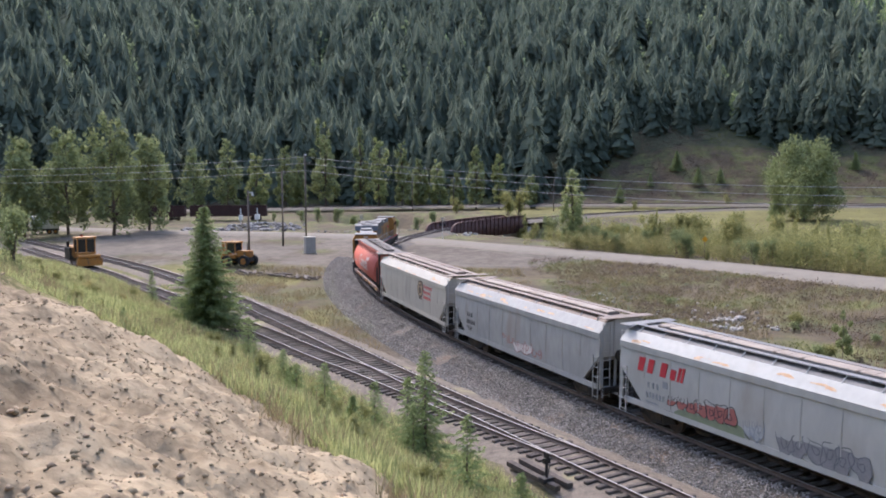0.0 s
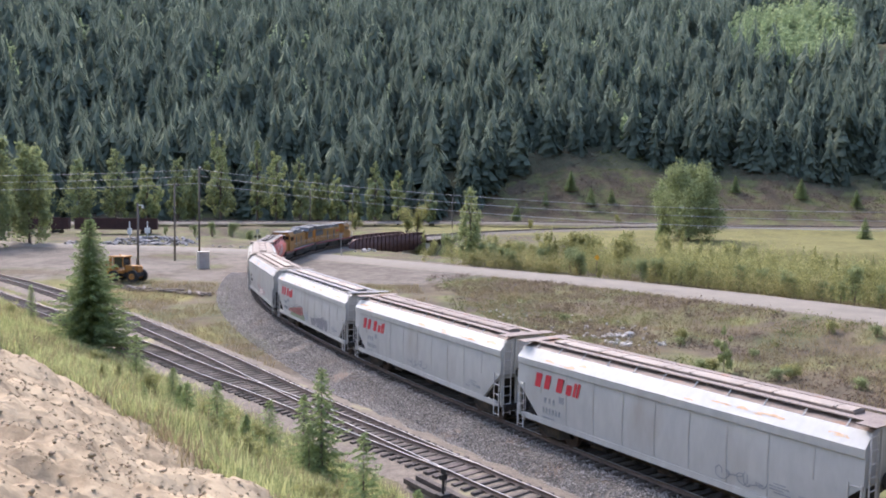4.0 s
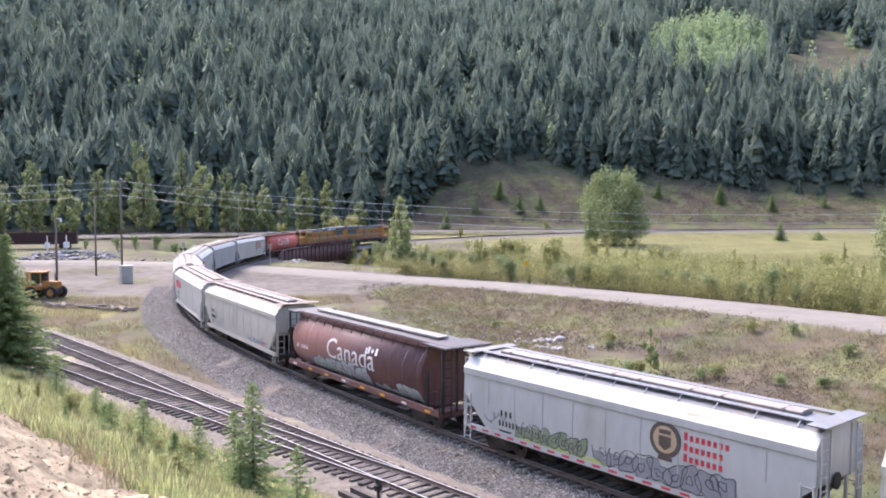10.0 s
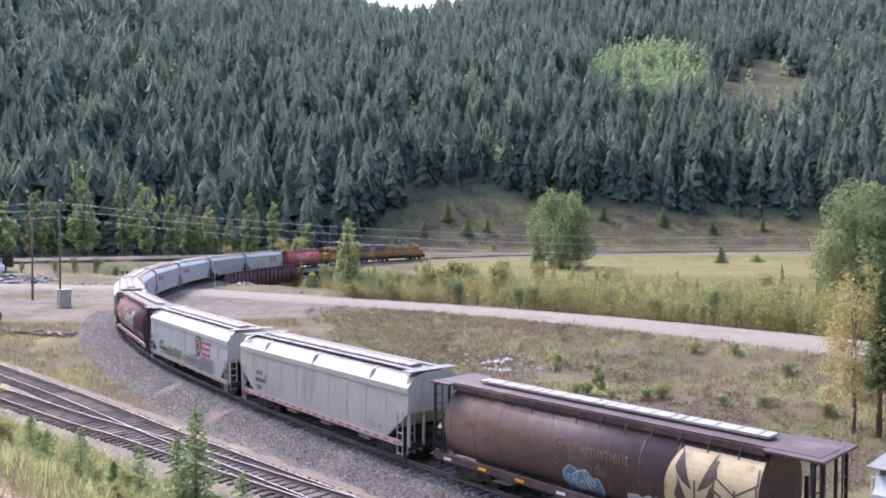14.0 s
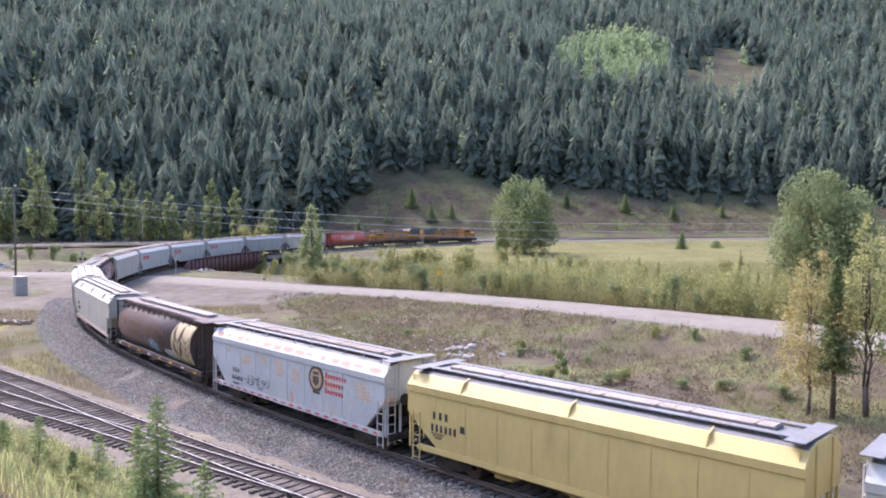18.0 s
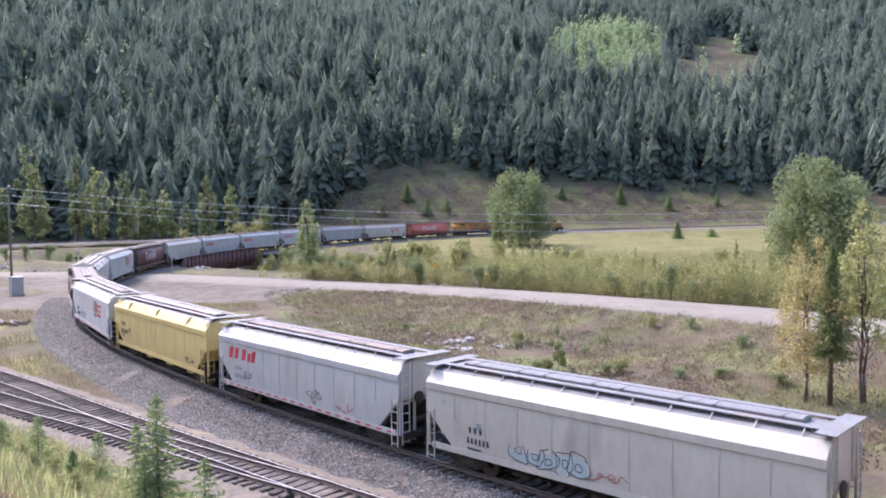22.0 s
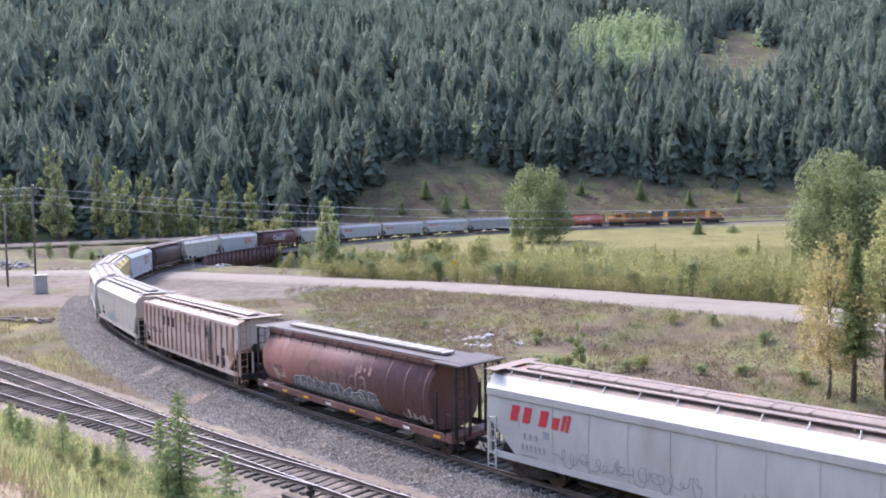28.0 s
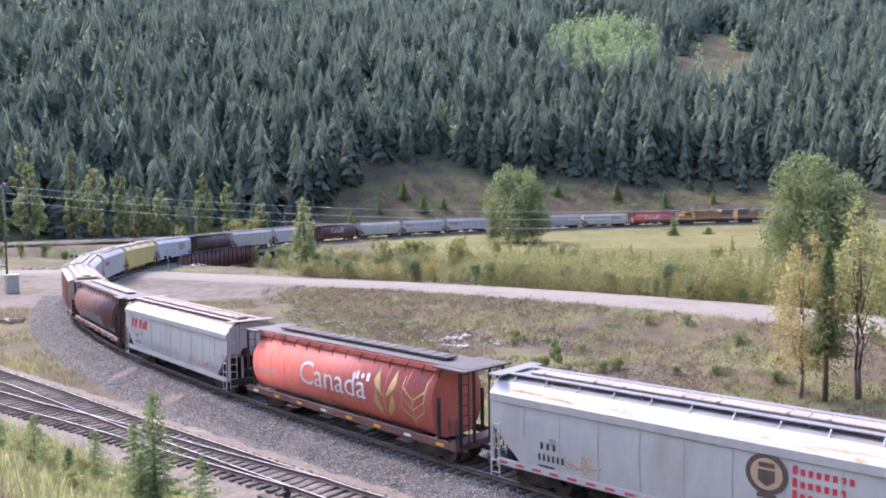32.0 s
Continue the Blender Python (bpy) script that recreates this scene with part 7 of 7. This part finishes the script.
            v[2 * m:, 2] += np.concatenate([hi, hi])
            i = np.arange(m - 1)
            q = [np.stack([i, i + 1, 2 * m + i + 1, 2 * m + i], 1), np.stack([m + i, 3 * m + i, 3 * m + i + 1, m + i + 1], 1), np.stack([2 * m + i, 2 * m + i + 1, 3 * m + i + 1, 3 * m + i], 1), np.stack([i, m + i, m + i + 1, i + 1], 1)]
            ends = np.array([[0, 2 * m, 3 * m, m], [m - 1, 2 * m - 1, 4 * m - 1, 3 * m - 1]])
            return v, np.vstack(q + [ends])

        v, f_ = wall(0.03, np.full(len(s), bot), top)
        web = new("girder", mesh_np("girder", v, f_, M["bridge"]))
        web.parent = root
        for lo, hi in ((top - 0.05, top + 0.02), (np.full(len(s), bot - 0.02), np.full(len(s), bot + 0.05))):
            v, f_ = wall(0.24, lo, hi)
            o = new("flange", mesh_np("flange", v, f_, M["bridge"]))
            o.parent = web

        def stiff(bm):
            box(bm, (0, 0, (bot + 1.05) / 2), (0.05, 0.4, 1.05 - bot))
        for k in range(3, len(s) - 3, 2):
            t = ln[k] - ln[k - 1]
            part("stiffener", stiff, M["bridge"], web, key="stiffener", at=Matrix.Translation(ln[k]) @ Matrix.Rotation(math.atan2(t[1], t[0]), 4, "Z"))
    for k in range(2, len(s), 4):
        t = line[min(k + 1, len(s) - 1)] - line[k - 1]
        part("floor_beam", lambda bm: box(bm, (0, 0, -1.0), (0.3, 5.4, 0.9)), M["dark"], root, key="floor_beam", at=Matrix.Translation(line[k]) @ Matrix.Rotation(math.atan2(t[1], t[0]), 4, "Z"))
    for k, e in ((0, -1), (len(s) - 1, 1)):
        t = line[min(k + 1, len(s) - 1)] - line[max(k - 1, 0)]
        part("abutment", lambda bm: box(bm, (0, 0, -3.9), (1.6, 7.0, 4.4)), M["concrete"], root, key="abutment", at=Matrix.Translation(line[k]) @ Matrix.Rotation(math.atan2(t[1], t[0]), 4, "Z"))


bridge()

# ---- poles, wires, signals ----
POLES = {"left": (-122.0, 128.0, 12.0), "near": (-23.6, 144.0, 15.6), "right": (106.0, 86.0, 10.5)}


def utility_pole(name, x, y, h, label, arms=True, insulators=True):
    z = height(x, y)
    root = tagged(new(name), label, "utility pole")
    root.location = (x, y, z)
    part("pole", lambda bm: tube(bm, (0, 0, -0.8), (0, 0, h), 0.17, 10, 0.11), M["timber"], root, smooth=True)
    if arms:
        for zz in (h - 0.35, h - 1.7):
            part("cross_arm", lambda bm: box(bm, (0, 0, 0), (0.12, 1.5, 0.12)), M["timber"], root, at=Matrix.Translation((0.12, 0, zz)) @ Matrix.Rotation(0.5, 4, "Z"))
        for k in range(3):
            part("insulator", lambda bm: (tube(bm, (0, 0, 0), (0, 0, 0.22), 0.07, 8), tube(bm, (0, 0, 0.08), (0, 0, 0.13), 0.1, 8)), M["sign_white"], root, key="insulator", at=Matrix.Translation((0.12, -0.6 + 0.6 * k, h - 0.28)))
        part("bracket", lambda bm: tube(bm, (0, 0, h * 0.62), (0.5, -0.2, h * 0.62 + 0.05), 0.03, 6), M["wire"], root)
    return root


utility_pole("utility_pole", -23.6, 144.0, 15.4, "tall weathered wooden utility pole carrying three wires")
utility_pole("utility_pole", -25.8, 134.2, 12.4, "plain weathered wooden stub pole", arms=False)
utility_pole("utility_pole", *POLES["right"][:2], 9.8, "weathered wooden utility pole beside the road")
utility_pole("utility_pole", *POLES["left"][:2], 12.6, "weathered wooden utility pole beside the yard")
pole = utility_pole("yard_pole", -25.8, 110.1, 9.6, "dark yard pole with a small lamp", arms=False)
part("lamp_head", lambda bm: (box(bm, (0.35, 0, 9.3), (0.5, 0.12, 0.12)), tube(bm, (0.6, 0, 9.35), (0.6, 0, 8.9), 0.09, 8, 0.16)), M["sign_white"], pole)
# far poles along the forest's foot
for a, d, h in ((-1.0, 262, 11.0), (1.9, 262, 11.5), (-8.0, 258, 10.0)):
    q = polar(a, d)
    utility_pole("utility_pole", q[0], q[1], h, "distant bare wooden pole at the forest's foot", arms=False)


def wire(p, q, sag, name="power_line"):
    p, q = Vector(p), Vector(q)
    f = np.linspace(0, 1, 40)[:, None]
    line = np.array(p) * (1 - f) + np.array(q) * f - np.array([[0, 0, 4 * sag]]) * f * (1 - f)
    v, fc = sweep(line, [(0.028 * math.cos(a), 0.028 * math.sin(a)) for a in np.arange(5) * 1.2566])
    o = tagged(new(name, mesh_np(name, v, fc, M["wire"])), "thin sagging overhead power line", "wire", "overhead power lines")
    return o


# from el at the poles: three wires one below another
for k, (za, zb, zl) in enumerate(((14.55, 11.0, 13.0), (13.45, 9.8, 12.0), (12.2, 8.4, 10.9))):
    wire((-23.6, 144.0, za), (106.0, 86.0, zb), 2.8)
    wire((-23.6, 144.0, za), (-122.0, 128.0, zl), 1.5)


def crossing_signal(x, y, turn):
    root = tagged(new("crossing_signal"), "railway crossing signal mast with crossbuck and red lamps", "crossing signal", "crossing signals")
    root.location = (x, y, height(x, y))
    root.rotation_euler = (0, 0, turn)
    part("mast", lambda bm: tube(bm, (0, 0, -0.3), (0, 0, 4.2), 0.06, 8), M["concrete"], root, key="mast")
    part("base", lambda bm: tube(bm, (0, 0, -0.1), (0, 0, 0.5), 0.2, 8, 0.12), M["concrete"], root, key="mastbase")
    for a in (0.8, -0.8):
        part("crossbuck_board", lambda bm: box(bm, (0, 0, 0), (0.03, 1.1, 0.15)), M["concrete"], root, key="crossbuck", at=Matrix.Translation((-0.08 - 0.02 * (a > 0), 0, 3.7)) @ Matrix.Rotation(a, 4, "X"))
    for y_ in (0.38, -0.38):
        part("lamp", lambda bm: (tube(bm, (-0.02, 0, 0), (0.02, 0, 0), 0.25, 14), tube(bm, (-0.1, 0, 0), (-0.02, 0, 0), 0.11, 10)), M["dark"], root, key="xlamp", at=Matrix.Translation((-0.1, y_, 2.75)))


crossing_signal(0.6, 144.2, 1.2)
crossing_signal(-15.0, 156.5, -1.6)


def cabinet():
    root = tagged(new("equipment_cabinet"), "grey metal equipment cabinet standing in the gravel yard", "cabinet")
    root.location = (-19.4, 121.5, height(-19.4, 121.5))
    root.rotation_euler = (0, 0, 0.5)

    def shell(bm):
        box(bm, (0, 0, 1.25), (1.5, 1.1, 2.3))
        bmesh.ops.bevel(bm, geom=bm.edges[:], offset=0.03, segments=1, affect="EDGES")
    part("shell", shell, M["concrete"], root)
    part("roof", lambda bm: box(bm, (0, 0, 2.44), (1.66, 1.26, 0.08)), M["concrete"], root)
    part("door", lambda bm: box(bm, (0, -0.56, 1.25), (1.2, 0.04, 2.0)), M["concrete"], root)
    part("plinth", lambda bm: box(bm, (0, 0, 0.02), (1.7, 1.3, 0.2)), M["concrete"], root)


cabinet()


def road_sign(x, y):
    root = tagged(new("warning_sign"), "orange-yellow diamond warning sign on a post", "sign", "warning signs")
    root.location = (x, y, height(x, y))
    part("post", lambda bm: box(bm, (0, 0, 1.2), (0.08, 0.08, 3.0)), M["timber"], root, key="signpost")
    part("panel", lambda bm: box(bm, (0, -0.07, 2.6), (0.62, 0.02, 0.62), ry=0.785), M["sign_yellow"], root, key="signpanel")


road_sign(37.6, 114.8)
road_sign(-80.0, 184.0)


# ---- yard vehicles ----
def wheel_part(parent, x, y, r, w, z=None):
    def tyre(bm):
        tube(bm, (0, -w / 2, 0), (0, w / 2, 0), r, 20)
        bmesh.ops.bevel(bm, geom=[e for e in bm.edges if abs(e.verts[0].co.y - e.verts[1].co.y) < 1e-4], offset=w * 0.15, segments=2, affect="EDGES")
    t = part("wheel", tyre, M["tyre"], parent, key=("tyre", r, w), at=Matrix.Translation((x, y, r if z is None else z)))
    part("rim", lambda bm: tube(bm, (0, -w / 2 - 0.02, 0), (0, w / 2 + 0.02, 0), r * 0.5, 14), M["machine"], t, key=("rim", r, w))


def backhoe():
    root = tagged(new("wheel_loader"), "worn yellow wheeled loader parked in the gravel yard", "loader")
    root.location = (-26.2, 104.8, height(-26.2, 104.8))
    root.rotation_euler = (0, 0, -0.35)
    Yl = M["machine"]
    part("chassis", lambda bm: (box(bm, (0.2, 0, 0.95), (4.2, 1.1, 0.5)), box(bm, (1.6, 0, 1.1), (0.8, 1.7, 0.5))), M["dark"], root)

    def hood(bm):
        box(bm, (1.25, 0, 1.65), (1.9, 1.2, 0.85))
        bmesh.ops.bevel(bm, geom=bm.edges[:], offset=0.1, segments=2, affect="EDGES")
    part("engine_hood", hood, Yl, root)
    cab = part("cab", lambda bm: ([box(bm, (x, y, 2.15), (0.1, 0.1, 1.9)) for x in (-1.0, 0.3) for y in (-0.75, 0.75)], box(bm, (-0.35, 0, 1.25), (1.4, 1.6, 0.35))), Yl, root)
    part("cab_roof", lambda bm: (box(bm, (-0.35, 0, 3.14), (1.7, 1.8, 0.14)), tube(bm, (-0.6, 0, 3.2), (-0.6, 0, 3.4), 0.08, 8)), Yl, cab)
    part("cab_glass", lambda bm: [box(bm, (-0.35, y, 2.4), (1.15, 0.03, 1.2)) for y in (-0.74, 0.74)] + [box(bm, (x, 0, 2.4), (0.03, 1.3, 1.2)) for x in (-0.98, 0.28)], M["glass"], cab)
    part("rear_frame", lambda bm: (box(bm, (-1.6, 0, 1.4), (0.9, 1.5, 0.8)), box(bm, (-2.15, 0.3, 2.0), (0.28, 0.28, 2.2)), box(bm, (-2.2, -0.4, 1.5), (0.25, 0.25, 1.4))), Yl, root)
    part("exhaust", lambda bm: tube(bm, (1.4, 0.4, 2.0), (1.4, 0.4, 3.0), 0.05, 8), M["dark"], root)
    for y in (-0.95, 0.95):
        wheel_part(root, 1.75, y, 0.78, 0.45)
        wheel_part(root, -0.9, y, 0.72, 0.42)


backhoe()


def track_machine():
    """An orange ballast machine on the siding, seen end on."""
    root = tagged(new("track_machine"), "orange railway ballast machine standing on the siding", "track machine")
    root.location = (-46.2, 104.8, -0.1)
    root.rotation_euler = (0, 0, math.radians(128))
    Yl = M["machine"]
    part("frame", lambda bm: (box(bm, (0, 0, 0.9), (6.5, 2.2, 0.45)), box(bm, (-3.2, 0, 0.95), (0.4, 2.7, 0.7))), M["dark"], root)

    def body(bm):
        box(bm, (0.6, 0, 1.75), (3.6, 2.2, 1.3))
        bmesh.ops.bevel(bm, geom=bm.edges[:], offset=0.08, segments=1, affect="EDGES")
    part("engine_body", body, Yl, root)
    cab = part("cab", lambda bm: ([box(bm, (x, y, 2.6), (0.14, 0.14, 1.9)) for x in (-2.4, -0.9) for y in (-1.05, 0, 1.05)], box(bm, (-1.65, 0, 1.4), (1.7, 2.3, 0.7)), box(bm, (-1.65, 0, 3.6), (1.9, 2.5, 0.2))), Yl, root)
    part("cab_glass", lambda bm: ([box(bm, (-1.65, y, 2.6), (1.4, 0.04, 1.6)) for y in (-1.05, 1.05)], box(bm, (-2.4, 0, 2.6), (0.04, 2.0, 1.6))), M["glass"], cab)
    part("plow", lambda bm: (box(bm, (-3.7, 0, 0.62), (0.5, 3.0, 0.9)), tube(bm, (-3.6, -1.3, 1.3), (-3.6, 1.3, 1.3), 0.3, 10)), Yl, root)
    part("beacon", lambda bm: tube(bm, (-1.6, 0.3, 3.7), (-1.6, 0.3, 3.95), 0.1, 8), M["lampred"], root)
    part("side_wing", lambda bm: (box(bm, (-0.5, 1.7, 1.6), (2.4, 0.25, 1.5)), box(bm, (0.4, 1.5, 2.5), (0.3, 0.3, 1.2))), M["dark"], root)
    for x in (-2.0, 2.0):
        part("axle", lambda bm: [tube(bm, (0, y - 0.06, 0.36), (0, y + 0.06, 0.36), 0.36, 16) for y in (-0.76, 0.76)] + [tube(bm, (0, -0.8, 0.36), (0, 0.8, 0.36), 0.07, 8)], M["wheel"], root, key="tm_axle", at=Matrix.Translation((x, 0, 0)))


track_machine()


def box_truck():
    root = tagged(new("box_truck"), "dark truck with a white cargo box parked at the yard's edge", "truck")
    root.location = (-80.5, 163.0, height(-80.5, 163.0))
    root.rotation_euler = (0, 0, math.radians(205))
    part("cargo_box", lambda bm: box(bm, (-1.4, 0, 2.35), (5.2, 2.4, 2.5)), M["sign_white"], root)
    part("chassis", lambda bm: box(bm, (0, 0, 0.85), (8.0, 1.0, 0.35)), M["dark"], root)
    part("cab", lambda bm: (prism(bm, [(1.5, 0.7), (1.5, 2.5), (2.6, 2.5), (3.0, 1.7), (4.1, 1.5), (4.1, 0.7)], -1.1, 1.1, "y"),), M["dark"], root)
    part("windscreen", lambda bm: box(bm, (2.83, 0, 2.1), (0.05, 1.8, 0.7), ry=-0.45), M["glass"], root)
    for x in (3.1, -2.2, -3.3):
        for y in (-1.0, 1.0):
            wheel_part(root, x, y, 0.5, 0.3)


box_truck()


def gondola(x, y, turn):
    root = tagged(new("gondola_car"), "rusted red gondola car, coloured dark for shade, standing behind the rubble", "railcar", "rusted gondola cars")
    root.location = (x, y, height(x, y) + 0.05)
    root.rotation_euler = (0, 0, turn)

    def sides(bm):
        for s in (1.45, -1.45):
            box(bm, (0, s, 2.35), (19.0, 0.1, 2.6))
        for s in (9.45, -9.45):
            box(bm, (s, 0, 2.35), (0.1, 2.9, 2.6))
        box(bm, (0, 0, 1.1), (19.0, 2.9, 0.2))
    b = part("body", sides, M["gondola"], root, key="gon_body")
    for s in (1.52, -1.52):
        for k in range(15):
            part("side_rib", lambda bm: box(bm, (0, 0, 2.3), (0.14, 0.1, 2.5)), M["gondola"], b, key="gon_rib", at=Matrix.Translation((-9.1 + 1.3 * k, s, 0)))
        part("top_rail", lambda bm: box(bm, (0, 0, 3.68), (19.1, 0.2, 0.14)), M["gondola"], b, key="gon_rail", at=Matrix.Translation((0, s * 0.97, 0)))
    for x_ in (-6.8, 6.8):
        truck(root, x_)


gondola(-54.0, 209.4, 0.10)
gondola(-74.3, 207.2, 0.11)


def signal_boxes():
    for a, d, w, h, z in ((13.7, 196, 0.5, 2.6, 0.4), (12.6, 197, 0.8, 2.6, 0.4)):
        q = polar(a, d)
        root = tagged(new("signal_post"), "white signal box and mast on the rubble", "signal")
        root.location = (q[0], q[1], height(q[0], q[1]))
        part("mast", lambda bm: tube(bm, (0, 0, -0.2), (0, 0, h + 1.4), 0.12, 8), M["sign_white"], root)
        part("case", lambda bm: box(bm, (0, 0, 1.9), (w + 0.3, 0.7, 1.2)), M["sign_white"], root)


signal_boxes()


def old_ties():
    r = np.random.RandomState(23)
    old = SLEEPER.copy()
    old.materials[0] = M["oldwood"]
    g = "discarded sleepers in the yard"
    for i in range(26):
        f = r.uniform()
        x = -25.5 + 12.0 * f + r.uniform(-0.8, 0.8)
        y = 99.0 - 6.0 * f + r.uniform(-0.9, 0.9)
        o = tagged(new("old_sleeper", old), "discarded weathered wooden sleeper lying on the ground", "sleeper", g)
        o.location = (x, y, height(x, y) + 0.4 + (0.12 if i % 3 == 0 else 0.0))
        o.rotation_euler = (r.uniform(-0.06, 0.06), r.uniform(-0.06, 0.06), r.uniform(-0.7, 0.7) + 0.9)


old_ties()


def switch_stand():
    root = tagged(new("switch_stand"), "dark iron switch stand beside the siding's points", "switch stand")
    x, y = 4.1, 30.3
    root.location = (x, y, -0.35)
    root.rotation_euler = (0, 0, 0.52)
    part("stand", lambda bm: (box(bm, (0, 0, 0.1), (0.5, 0.35, 0.2)), tube(bm, (0, 0, 0.1), (0, 0, 0.85), 0.06, 8), box(bm, (0, 0, 0.85), (0.3, 0.12, 0.2))), M["dark"], root)
    part("lever", lambda bm: tube(bm, (0.1, 0, 0.3), (0.4, 0.3, 0.75), 0.025, 6), M["dark"], root)
    part("target", lambda bm: (box(bm, (0, 0, 1.05), (0.04, 0.3, 0.24)),), M["dark"], root)
    part("head_block", lambda bm: [box(bm, (0.0 + 0.6 * k, 0.9, -0.02), (0.26, 3.2, 0.2)) for k in (0, 1)], M["sleeper"], root)


switch_stand()


motions()
